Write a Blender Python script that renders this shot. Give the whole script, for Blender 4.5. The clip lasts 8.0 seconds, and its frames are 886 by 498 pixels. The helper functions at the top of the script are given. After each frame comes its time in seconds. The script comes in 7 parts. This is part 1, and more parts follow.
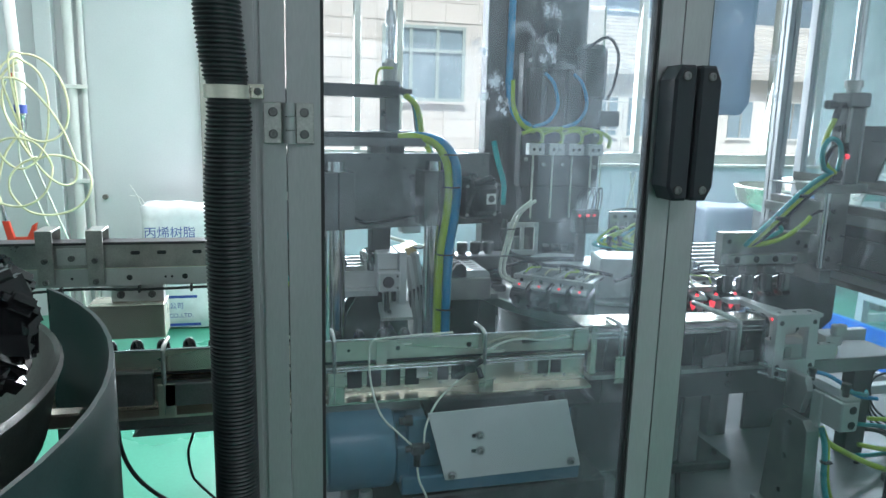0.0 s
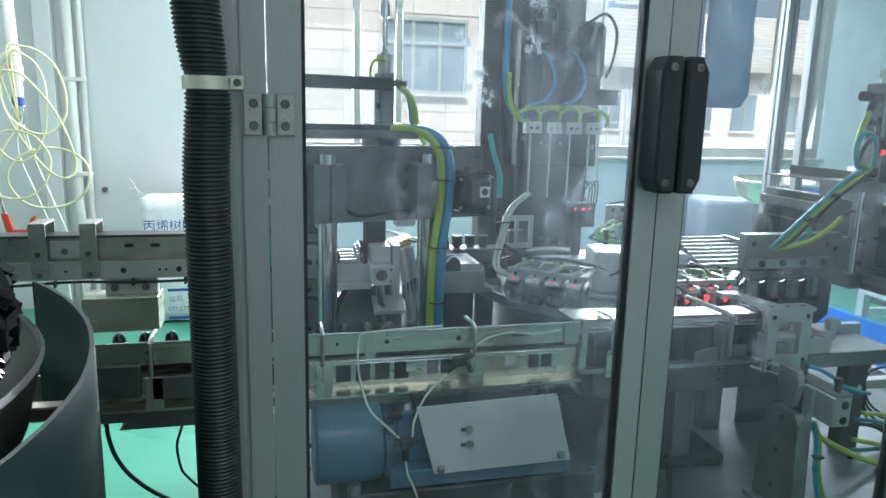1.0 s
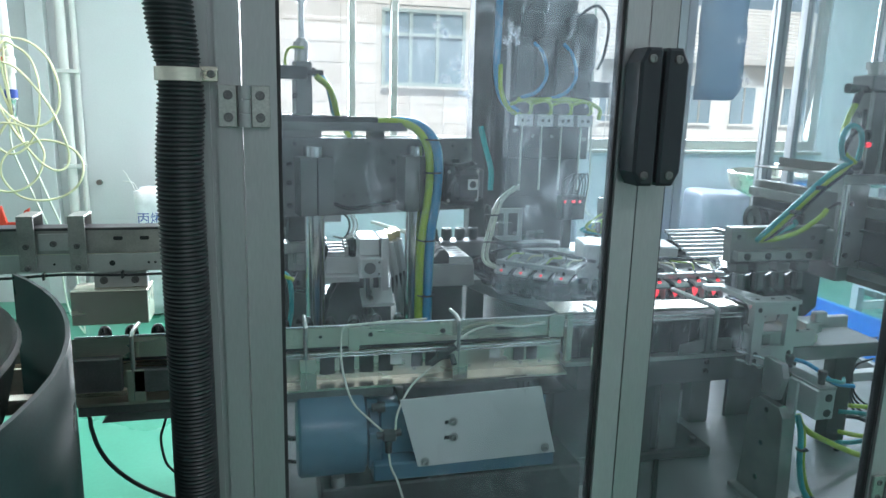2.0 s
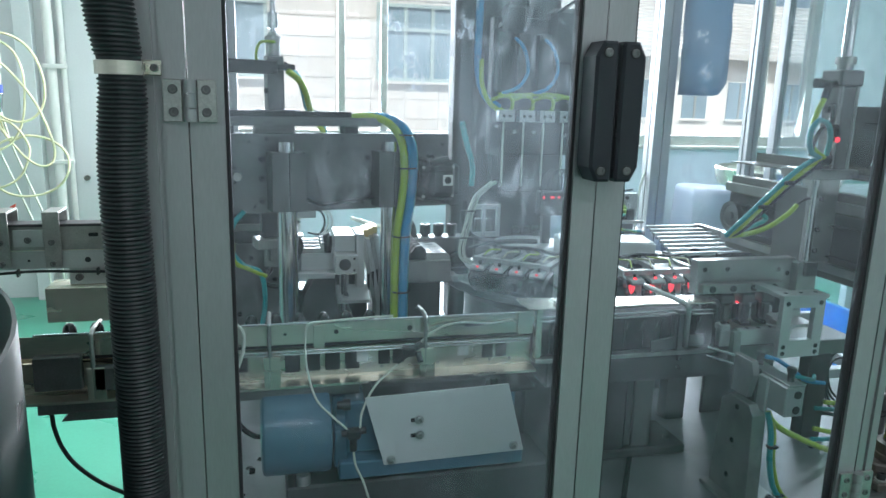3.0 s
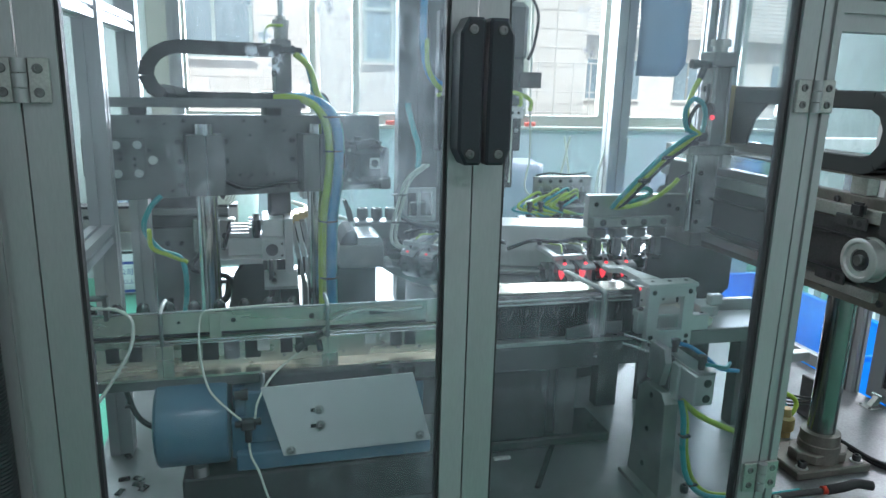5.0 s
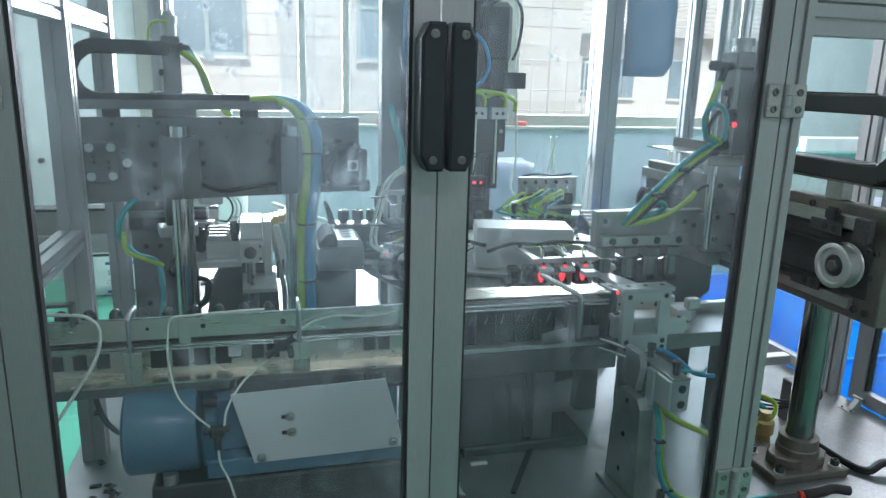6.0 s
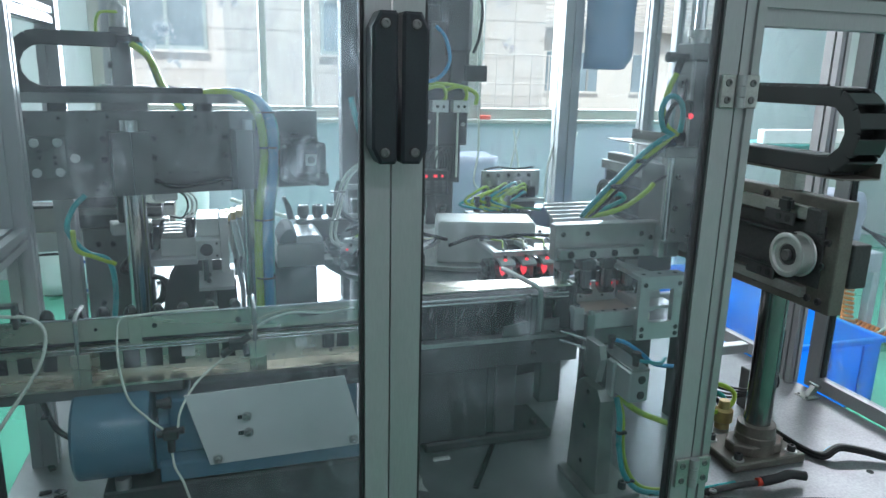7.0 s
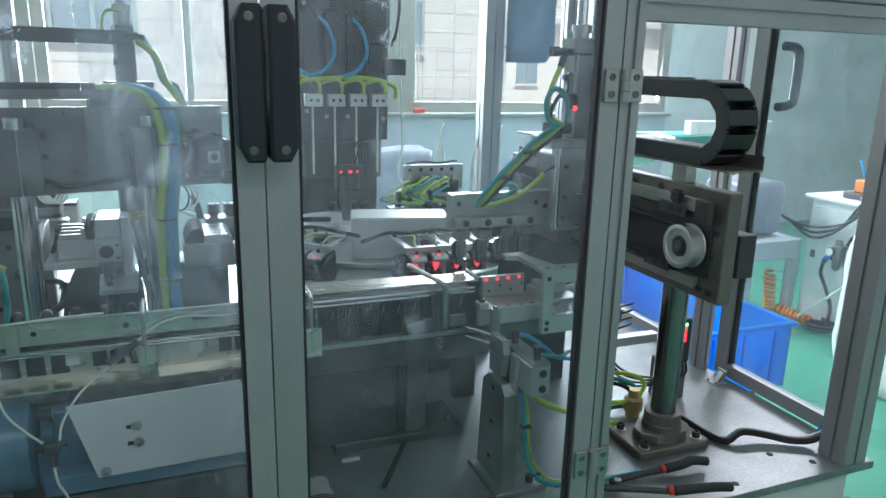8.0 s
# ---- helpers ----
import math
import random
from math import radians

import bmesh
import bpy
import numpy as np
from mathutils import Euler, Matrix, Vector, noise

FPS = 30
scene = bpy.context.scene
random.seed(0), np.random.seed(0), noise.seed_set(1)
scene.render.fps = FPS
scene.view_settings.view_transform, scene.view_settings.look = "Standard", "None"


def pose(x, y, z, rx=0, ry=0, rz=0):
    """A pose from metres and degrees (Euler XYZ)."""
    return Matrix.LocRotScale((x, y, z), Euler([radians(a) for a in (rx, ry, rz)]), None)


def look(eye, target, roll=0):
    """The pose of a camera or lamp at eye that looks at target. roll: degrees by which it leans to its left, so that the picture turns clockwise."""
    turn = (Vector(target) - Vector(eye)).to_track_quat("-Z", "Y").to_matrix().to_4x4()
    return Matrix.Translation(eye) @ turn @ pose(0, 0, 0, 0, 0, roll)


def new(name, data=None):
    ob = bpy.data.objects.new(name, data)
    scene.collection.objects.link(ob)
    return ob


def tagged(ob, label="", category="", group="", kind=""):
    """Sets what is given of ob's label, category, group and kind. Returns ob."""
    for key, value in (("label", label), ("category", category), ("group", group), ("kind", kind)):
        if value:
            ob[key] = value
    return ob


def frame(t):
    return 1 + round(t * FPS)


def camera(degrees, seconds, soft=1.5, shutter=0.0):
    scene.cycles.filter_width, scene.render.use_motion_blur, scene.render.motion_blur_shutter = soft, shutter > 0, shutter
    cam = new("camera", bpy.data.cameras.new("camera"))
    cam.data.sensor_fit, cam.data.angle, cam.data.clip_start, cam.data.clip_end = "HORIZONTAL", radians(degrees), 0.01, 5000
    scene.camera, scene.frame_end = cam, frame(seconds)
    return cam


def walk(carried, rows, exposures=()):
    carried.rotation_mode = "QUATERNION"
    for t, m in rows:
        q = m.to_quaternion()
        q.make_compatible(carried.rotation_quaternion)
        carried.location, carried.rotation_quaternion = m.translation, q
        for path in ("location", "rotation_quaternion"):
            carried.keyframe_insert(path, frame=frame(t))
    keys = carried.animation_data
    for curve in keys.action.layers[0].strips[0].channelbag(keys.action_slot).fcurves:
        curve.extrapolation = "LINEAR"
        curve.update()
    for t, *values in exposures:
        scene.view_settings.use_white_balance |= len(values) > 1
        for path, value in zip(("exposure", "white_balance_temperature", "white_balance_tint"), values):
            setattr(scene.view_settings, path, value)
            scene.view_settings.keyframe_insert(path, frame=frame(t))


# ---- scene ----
cam = camera(64.6, 8.0)
METRES, EYE, TILT, LEAN, TURN = 0.5, 1.6, 0.8, 0.2, -14.0
ROWS = [
    (0.0, 0.0, 0.0, 0.0, 0.33, -11.35, -1.63),
    (0.5, 0.0294, 0.0107, -0.0042, 0.56, -11.65, -1.67),
    (1.0, 0.0554, 0.0182, -0.0027, 0.59, -11.9, -1.66),
    (1.5, 0.0771, 0.0196, -0.0034, 0.57, -12.22, -1.68),
    (3.0, 0.2441, 0.0533, -0.0026, 0.34, -12.83, -1.69),
    (3.5, 0.3158, 0.0817, -0.0101, 0.2, -13.06, -1.72),
    (4.0, 0.4098, 0.1058, -0.0099, 0.07, -13.57, -1.73),
    (4.5, 0.5262, 0.1151, -0.0057, 0.01, -14.01, -1.69),
    (6.0, 0.7076, 0.1705, 0.0226, -0.33, -14.38, -1.73),
    (6.5, 0.7241, 0.192, 0.033, -1.1, -14.51, -1.72),
    (7.0, 0.7452, 0.201, 0.0132, -3.06, -14.74, -1.69),
    (7.5, 0.7755, 0.2206, 0.0141, -5.37, -15.03, -1.72),
    (8.0, 0.9398, 0.2258, 0.0243, -7.49, -15.17, -1.66),
]
walk(cam, [(t, pose(0, 0, EYE, TILT, LEAN, TURN) @ pose(METRES * x, METRES * y, METRES * z, 90 + pitch, roll, yaw)) for t, x, y, z, yaw, pitch, roll in ROWS],
     [(0.0, 1.26, 6460, 17), (4.0, 1.36, 6460, 17), (8.0, 1.16, 6460, 17)])


# ---- world, sun, lights, exposure ----
world = bpy.data.worlds.new("sky")
scene.world = world
world.use_nodes = True
wn = world.node_tree
sky = wn.nodes.new("ShaderNodeTexSky")
sky.sky_type, sky.sun_disc = "NISHITA", False
sky.sun_elevation, sky.sun_rotation = radians(46), radians(190)
sky.air_density, sky.dust_density = 1.0, 4.0
wn.links.new(sky.outputs[0], wn.nodes["Background"].inputs[0])
wn.nodes["Background"].inputs[1].default_value = 0.055


def lamp(name, kind, m, energy, colour, size=1.0, size_y=None, angle=0.5):
    data = bpy.data.lights.new(name, kind)
    data.energy, data.color = energy, colour
    if kind == "SUN":
        data.angle = radians(angle)
    elif kind == "AREA":
        data.shape, data.size, data.size_y = "RECTANGLE", size, size_y or size
    ob = new(name, data)
    ob.matrix_world = m
    return ob


# sun high behind the hall: it lights the buildings across the yard
lamp("sun", "SUN", look((-1, -9, 14), (1.5, 6, 0)), 1.3, (1.0, 0.95, 0.87), angle=0.6)
# skylight in the two window openings
lamp("window_light", "AREA", look((1.0, 5.98, 2.1), (1.0, 0, 0.9)), 140, (0.86, 0.94, 1.0), 2.5, 1.5)
lamp("window_light", "AREA", look((3.85, 5.98, 2.1), (3.3, 0, 0.9)), 140, (0.86, 0.94, 1.0), 2.6, 1.5)
# unseen fill lamps, added under the ceiling of the hall
for lx, ly, e in ((-1.6, 3.9, 14.5), (1.0, -0.9, 8), (4.6, 3.4, 24)):
    lamp("strip_light", "AREA", pose(lx, ly, 3.02), e, (0.90, 0.93, 1.0), 1.4, 0.25)


# ---- materials ----
def surf(name, base, rough=0.5, metal=0.0, grain=(180, 0.12), blotch=(9, 0.15), bump=0.08, coat=0.0, rvar=0.15, stretch=(1, 1, 1), piece=0.0, spec=0.5):
    m = bpy.data.materials.new(name)
    m.use_nodes = True
    n, l = m.node_tree.nodes, m.node_tree.links
    b = n["Principled BSDF"]
    tc = n.new("ShaderNodeTexCoord")
    mp = n.new("ShaderNodeMapping")
    mp.inputs["Scale"].default_value = stretch
    l.new(tc.outputs["Object"], mp.inputs[0])
    fine, wide = n.new("ShaderNodeTexNoise"), n.new("ShaderNodeTexNoise")
    for t, s, d in ((fine, grain[0], 3), (wide, blotch[0], 5)):
        t.inputs["Scale"].default_value, t.inputs["Detail"].default_value = s, d
        l.new(mp.outputs[0], t.inputs["Vector"])
    value = None

    def swing(src, amount):
        r = n.new("ShaderNodeMapRange")
        r.inputs["From Min"].default_value, r.inputs["From Max"].default_value = 0.25, 0.75
        r.inputs["To Min"].default_value, r.inputs["To Max"].default_value = 1 - amount, 1 + amount
        l.new(src, r.inputs["Value"])
        return r.outputs[0]

    def times(a, c):
        k = n.new("ShaderNodeMath")
        k.operation = "MULTIPLY"
        l.new(a, k.inputs[0])
        l.new(c, k.inputs[1])
        return k.outputs[0]

    value = times(swing(fine.outputs[0], grain[1]), swing(wide.outputs[0], blotch[1]))
    if piece:
        info = n.new("ShaderNodeObjectInfo")
        value = times(value, swing(info.outputs["Random"], piece))
    mix = n.new("ShaderNodeVectorMath")
    mix.operation = "SCALE"
    mix.inputs[0].default_value = base
    l.new(value, mix.inputs["Scale"])
    l.new(mix.outputs[0], b.inputs["Base Color"])
    rr = n.new("ShaderNodeMapRange")
    rr.inputs["To Min"].default_value, rr.inputs["To Max"].default_value = max(0.03, rough - rvar), min(1, rough + rvar)
    l.new(wide.outputs[0], rr.inputs["Value"])
    l.new(rr.outputs[0], b.inputs["Roughness"])
    b.inputs["Metallic"].default_value = metal
    b.inputs["Coat Weight"].default_value = coat
    b.inputs["Specular IOR Level"].default_value = spec
    bp = n.new("ShaderNodeBump")
    bp.inputs["Strength"].default_value, bp.inputs["Distance"].default_value = bump, 0.002
    l.new(fine.outputs[0], bp.inputs["Height"])
    l.new(bp.outputs[0], b.inputs["Normal"])
    return m


def glow(name, colour, strength):
    m = bpy.data.materials.new(name)
    m.use_nodes = True
    b = m.node_tree.nodes["Principled BSDF"]
    b.inputs["Base Color"].default_value = (*colour, 1)
    b.inputs["Emission Color"].default_value = (*colour, 1)
    b.inputs["Emission Strength"].default_value = strength
    return m


def glass(name, dust, tint, streak=1.0, drift=None):
    """Clear sheet with a film of dust and wiped smears that scatters light."""
    m = bpy.data.materials.new(name)
    m.use_nodes = True
    n, l = m.node_tree.nodes, m.node_tree.links
    n.remove(n["Principled BSDF"])
    out = n["Material Output"]
    clear, gloss, dif, tra = (n.new("ShaderNodeBsdf" + k) for k in ("Transparent", "Glossy", "Diffuse", "Translucent"))
    clear.inputs[0].default_value = (*tint, 1)
    gloss.inputs["Roughness"].default_value = 0.02
    dif.inputs[0].default_value = tra.inputs[0].default_value = (0.78, 0.87, 0.94, 1)
    film = n.new("ShaderNodeMixShader")
    film.inputs[0].default_value = 0.6
    l.new(dif.outputs[0], film.inputs[1])
    l.new(tra.outputs[0], film.inputs[2])
    tc = n.new("ShaderNodeTexCoord")
    mp = n.new("ShaderNodeMapping")
    mp.inputs["Scale"].default_value = (1, 1, 0.55)
    l.new(tc.outputs["Object"], mp.inputs[0])
    a, c = (n.new("ShaderNodeTexNoise") for _ in range(2))
    for t, sc, de, di in ((a, 6.5, 12, 1.4), (c, 24, 12, 1.6)):
        t.inputs["Scale"].default_value, t.inputs["Detail"].default_value, t.inputs["Distortion"].default_value = sc, de, di
        t.inputs["Roughness"].default_value = 0.72
        l.new(mp.outputs[0], t.inputs["Vector"])
    s = n.new("ShaderNodeTexVoronoi")
    s.inputs["Scale"].default_value = 190
    l.new(tc.outputs["Object"], s.inputs["Vector"])
    ra, rc, rs = (n.new("ShaderNodeMapRange") for _ in range(3))
    for r, t, lo, hi, top in ((ra, a, 0.45, 0.74, 0.75), (rc, c, 0.55, 0.72, 1.2 * streak)):
        r.inputs["From Min"].default_value, r.inputs["From Max"].default_value, r.inputs["To Max"].default_value = lo, hi, top
        l.new(t.outputs[0], r.inputs["Value"])
    # a few cells carry a grain of dust
    pick, cell = n.new("ShaderNodeMath"), n.new("ShaderNodeSeparateColor")
    l.new(s.outputs["Color"], cell.inputs[0])
    pick.operation = "GREATER_THAN"
    pick.inputs[1].default_value = 0.9
    l.new(cell.outputs[0], pick.inputs[0])
    rs.inputs["From Min"].default_value, rs.inputs["From Max"].default_value = 0.11, 0.02
    rs.inputs["To Max"].default_value = 9.0 * streak
    l.new(s.outputs["Distance"], rs.inputs["Value"])
    grains = n.new("ShaderNodeMath")
    grains.operation = "MULTIPLY"
    l.new(rs.outputs[0], grains.inputs[0])
    l.new(pick.outputs[0], grains.inputs[1])
    k1, k2, k3 = (n.new("ShaderNodeMath") for _ in range(3))
    k1.operation = k2.operation = "ADD"
    l.new(ra.outputs[0], k1.inputs[0])
    l.new(rc.outputs[0], k1.inputs[1])
    l.new(k1.outputs[0], k2.inputs[0])
    l.new(grains.outputs[0], k2.inputs[1])
    k3.operation = "MULTIPLY_ADD"
    l.new(k2.outputs[0], k3.inputs[0])
    k3.inputs[1].default_value, k3.inputs[2].default_value = dust * 1.25, dust * 0.34
    amount = k3.outputs[0]
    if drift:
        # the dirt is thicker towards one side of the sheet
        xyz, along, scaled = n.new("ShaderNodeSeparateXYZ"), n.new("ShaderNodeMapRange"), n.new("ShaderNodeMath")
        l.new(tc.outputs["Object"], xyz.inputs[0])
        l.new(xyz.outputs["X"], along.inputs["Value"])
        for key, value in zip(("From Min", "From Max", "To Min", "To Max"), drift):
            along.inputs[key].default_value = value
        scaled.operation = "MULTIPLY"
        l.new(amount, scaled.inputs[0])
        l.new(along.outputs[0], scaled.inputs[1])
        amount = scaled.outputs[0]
    dusty = n.new("ShaderNodeMixShader")
    l.new(amount, dusty.inputs[0])
    l.new(clear.outputs[0], dusty.inputs[1])
    l.new(film.outputs[0], dusty.inputs[2])
    lw = n.new("ShaderNodeLayerWeight")
    lw.inputs[0].default_value = 0.5
    pw, fr = n.new("ShaderNodeMath"), n.new("ShaderNodeMath")
    pw.operation, fr.operation = "POWER", "MULTIPLY_ADD"
    pw.inputs[1].default_value = 4.0
    l.new(lw.outputs["Facing"], pw.inputs[0])
    l.new(pw.outputs[0], fr.inputs[0])
    fr.inputs[1].default_value, fr.inputs[2].default_value = 0.5, 0.02
    top = n.new("ShaderNodeMixShader")
    l.new(fr.outputs[0], top.inputs[0])
    l.new(dusty.outputs[0], top.inputs[1])
    l.new(gloss.outputs[0], top.inputs[2])
    l.new(top.outputs[0], out.inputs[0])
    return m


def sheer(name, colour):
    """Thin tinted plastic that lets light through."""
    m = bpy.data.materials.new(name)
    m.use_nodes = True
    n, l = m.node_tree.nodes, m.node_tree.links
    b = n["Principled BSDF"]
    b.inputs["Roughness"].default_value = 0.3
    t = n.new("ShaderNodeBsdfTranslucent")
    ns = n.new("ShaderNodeTexNoise")
    ns.inputs["Scale"].default_value, ns.inputs["Detail"].default_value = 6, 4
    tc = n.new("ShaderNodeTexCoord")
    l.new(tc.outputs["Object"], ns.inputs["Vector"])
    rm = n.new("ShaderNodeMapRange")
    rm.inputs["To Min"].default_value, rm.inputs["To Max"].default_value = 0.8, 1.15
    l.new(ns.outputs[0], rm.inputs["Value"])
    sc = n.new("ShaderNodeVectorMath")
    sc.operation = "SCALE"
    sc.inputs[0].default_value = colour
    l.new(rm.outputs[0], sc.inputs["Scale"])
    l.new(sc.outputs[0], b.inputs["Base Color"])
    l.new(sc.outputs[0], t.inputs[0])
    mx = n.new("ShaderNodeMixShader")
    mx.inputs[0].default_value = 0.5
    l.new(b.outputs[0], mx.inputs[1])
    l.new(t.outputs[0], mx.inputs[2])
    l.new(mx.outputs[0], n["Material Output"].inputs[0])
    return m


M = {
    "alu": surf("satin_aluminium", (0.42, 0.425, 0.43), 0.42, 0.5, (400, 0.05), (6, 0.08), 0.03, stretch=(1, 1, 0.15)),
    "steel": surf("ground_steel", (0.44, 0.44, 0.42), 0.34, 0.8, (260, 0.15), (14, 0.25), 0.08),
    "stainless": surf("stainless_sheet", (0.72, 0.68, 0.58), 0.27, 0.85, (300, 0.06), (10, 0.15), 0.03, stretch=(0.2, 1, 1)),
    "machined": surf("machined_aluminium", (0.6, 0.61, 0.6), 0.4, 0.6, (220, 0.06), (12, 0.1), 0.04),
    "chrome": surf("polished_rod", (0.62, 0.63, 0.64), 0.15, 1.0, (120, 0.03), (20, 0.06), 0.0, rvar=0.05),
    # darker copy of the polished rod, for the column that mirrors no window
    "shaft": surf("dim_polished_rod", (0.30, 0.31, 0.31), 0.2, 1.0, (120, 0.04), (20, 0.1), 0.0, rvar=0.05),
    "dark": surf("blackened_steel", (0.07, 0.07, 0.072), 0.5, 0.3, (200, 0.2), (12, 0.25), 0.08),
    "gunmetal": surf("grey_anodised_plate", (0.19, 0.19, 0.19), 0.38, 0.6, (260, 0.14), (11, 0.35), 0.08),
    "bronze": surf("oiled_tool_steel", (0.2, 0.185, 0.165), 0.42, 0.55, (200, 0.12), (16, 0.2), 0.06),
    "black": surf("black_plastic", (0.035, 0.038, 0.04), 0.45, 0.0, (500, 0.15), (10, 0.15), 0.06),
    "handle": surf("black_moulded_grip", (0.032, 0.037, 0.045), 0.5, 0.0, (900, 0.15), (14, 0.12), 0.12, spec=0.35),
    "hose_black": surf("black_corrugated_pipe", (0.02, 0.026, 0.028), 0.42, 0.0, (300, 0.15), (12, 0.2), 0.05),
    "rubber": surf("black_rubber", (0.03, 0.031, 0.033), 0.65, 0.0, (300, 0.15), (12, 0.2), 0.08),
    "gloss_black": surf("glossy_black_plastic", (0.012, 0.012, 0.014), 0.15, 0.0, (100, 0.1), (10, 0.1), 0.02, coat=0.4),
    "brush": surf("black_brush_bristles", (0.008, 0.009, 0.010), 0.7, 0.0, (420, 0.5), (20, 0.3), 0.3, stretch=(3, 1, 0.2), spec=0.2),
    "bluepaint": surf("blue_enamel", (0.08, 0.19, 0.27), 0.32, 0.0, (160, 0.06), (8, 0.12), 0.04, coat=0.2),
    "greenpaint": surf("dark_green_enamel", (0.006, 0.04, 0.036), 0.33, 0.0, (200, 0.1), (8, 0.2), 0.05, spec=0.15),
    "greyhammer": surf("dark_grey_enamel", (0.06, 0.075, 0.08), 0.4, 0.0, (180, 0.1), (8, 0.12), 0.05),
    "floor": surf("green_epoxy_floor", (0.055, 0.31, 0.205), 0.3, 0.0, (60, 0.05), (2.2, 0.14), 0.03, coat=0.2),
    "wall": surf("pale_painted_plaster", (0.66, 0.685, 0.685), 0.75, 0.0, (90, 0.03), (1.6, 0.05), 0.1),
    "lowwall": surf("grey_blue_dado_paint", (0.47, 0.51, 0.55), 0.6, 0.0, (90, 0.04), (2, 0.08), 0.1),
    "ceiling": surf("white_ceiling", (0.75, 0.77, 0.76), 0.8, 0.0, (60, 0.03), (1, 0.05), 0.05),
    "winframe": surf("aged_window_aluminium", (0.36, 0.35, 0.31), 0.45, 0.4, (200, 0.06), (6, 0.12), 0.03),
    "whitepaint": surf("white_powder_coat", (0.72, 0.74, 0.72), 0.4, 0.0, (260, 0.03), (5, 0.06), 0.05),
    "baseplate": surf("milled_base_plate", (0.31, 0.32, 0.325), 0.4, 0.6, (160, 0.16), (5, 0.4), 0.05),
    "yellowgreen": surf("yellow_green_hose", (0.42, 0.6, 0.06), 0.35, 0.0, (150, 0.05), (20, 0.1), 0.02),
    "bluehose": surf("blue_hose", (0.02, 0.30, 0.58), 0.3, 0.0, (150, 0.05), (20, 0.1), 0.02),
    "cyanhose": surf("teal_hose", (0.03, 0.38, 0.4), 0.3, 0.0, (150, 0.05), (20, 0.1), 0.02),
    "clearhose": surf("milky_clear_hose", (0.72, 0.76, 0.66), 0.25, 0.0, (150, 0.05), (20, 0.1), 0.02),
    "yellowtube": surf("yellowed_hose", (0.74, 0.72, 0.46), 0.25, 0.0, (150, 0.05), (20, 0.1), 0.02),
    "blackwire": surf("black_cable", (0.015, 0.015, 0.017), 0.4, 0.0, (150, 0.1), (20, 0.1), 0.02),
    "whiteplastic": surf("white_plastic", (0.78, 0.78, 0.74), 0.35, 0.0, (200, 0.03), (8, 0.06), 0.03),
    "tan": surf("brass_coloured_plate", (0.6, 0.45, 0.2), 0.4, 0.5, (200, 0.06), (12, 0.15), 0.04),
    "red": surf("red_plastic", (0.65, 0.06, 0.03), 0.35, 0.0, (200, 0.05), (8, 0.08), 0.03),
    "orange": surf("orange_plastic", (0.75, 0.22, 0.03), 0.4, 0.0, (200, 0.05), (8, 0.08), 0.03),
    "sack": surf("woven_white_sack", (0.78, 0.8, 0.8), 0.6, 0.0, (420, 0.06), (14, 0.1), 0.25),
    "blueprint": surf("blue_print", (0.03, 0.07, 0.32), 0.6, 0.0, (300, 0.1), (20, 0.2), 0.02),
    "milky": sheer("milky_plastic_sack", (0.36, 0.39, 0.45)),
    "darkbag": sheer("dark_plastic_film", (0.26, 0.33, 0.40)),
    "facade": surf("white_facade_tile", (0.70, 0.685, 0.65), 0.5, 0.0, (8, 0.03), (0.4, 0.05), 0.02, piece=0.06),
    # low building's render and roof are whitened to carry the glare on them
    "lowwhite": surf("sunlit_white_render", (0.86, 0.84, 0.79), 0.7, 0.0, (8, 0.04), (0.5, 0.06), 0.03),
    "rooftile": surf("pale_roof_sheet", (0.72, 0.71, 0.68), 0.6, 0.0, (6, 0.06), (0.4, 0.1), 0.05),
    "farglass": surf("far_window_glass", (0.22, 0.32, 0.38), 0.15, 0.0, (4, 0.05), (0.6, 0.2), 0.0),
    "farframe": surf("pale_teal_window_frame", (0.36, 0.46, 0.45), 0.5, 0.0, (20, 0.05), (2, 0.1), 0.02),
    "asphalt": surf("pale_concrete_yard", (0.3, 0.3, 0.29), 0.9, 0.0, (20, 0.1), (0.3, 0.12), 0.1),
    "tealbelt": surf("teal_conveyor_belt", (0.05, 0.33, 0.3), 0.5, 0.0, (100, 0.06), (6, 0.1), 0.03),
    "clear": glass("window_glass", 0.012, (0.97, 0.985, 0.975), 0.5),
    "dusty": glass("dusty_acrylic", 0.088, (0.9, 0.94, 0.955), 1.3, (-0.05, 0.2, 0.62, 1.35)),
    # dust set denser than the dirt alone, to carry veiling flare too
    "hazy": glass("hazy_acrylic", 0.068, (0.86, 0.91, 0.925), 1.3),
    # besides its dust, a greyer tint puts the dim light on the floor behind
    "dusty_side": glass("lightly_dusty_acrylic", 0.13, (0.84, 0.88, 0.9), 1.0),
    "film": glass("scuffed_protective_film", 0.045, (0.93, 0.96, 0.97), 2.6),
    "frost": glass("white_abrasion", 0.75, (1, 1, 1), 0.5),
    "bluebin": sheer("translucent_blue_polypropylene", (0.02, 0.50, 1.0)),
    "led": glow("red_led", (1.0, 0.03, 0.04), 1.4),
    "led_soft": glow("red_led_window", (1.0, 0.05, 0.07), 0.65),
    "led_green": glow("green_led", (0.1, 1.0, 0.2), 3.0),
}

# ---- mesh helpers ----
HOME = {}


def thing(name, at, label, category, group="", kind="", turn=0):
    ob = new(name)
    ob.empty_display_size = 0.05
    ob.matrix_world = HOME[ob.name] = pose(*at, 0, 0, turn)
    return tagged(ob, label, category, group, kind)


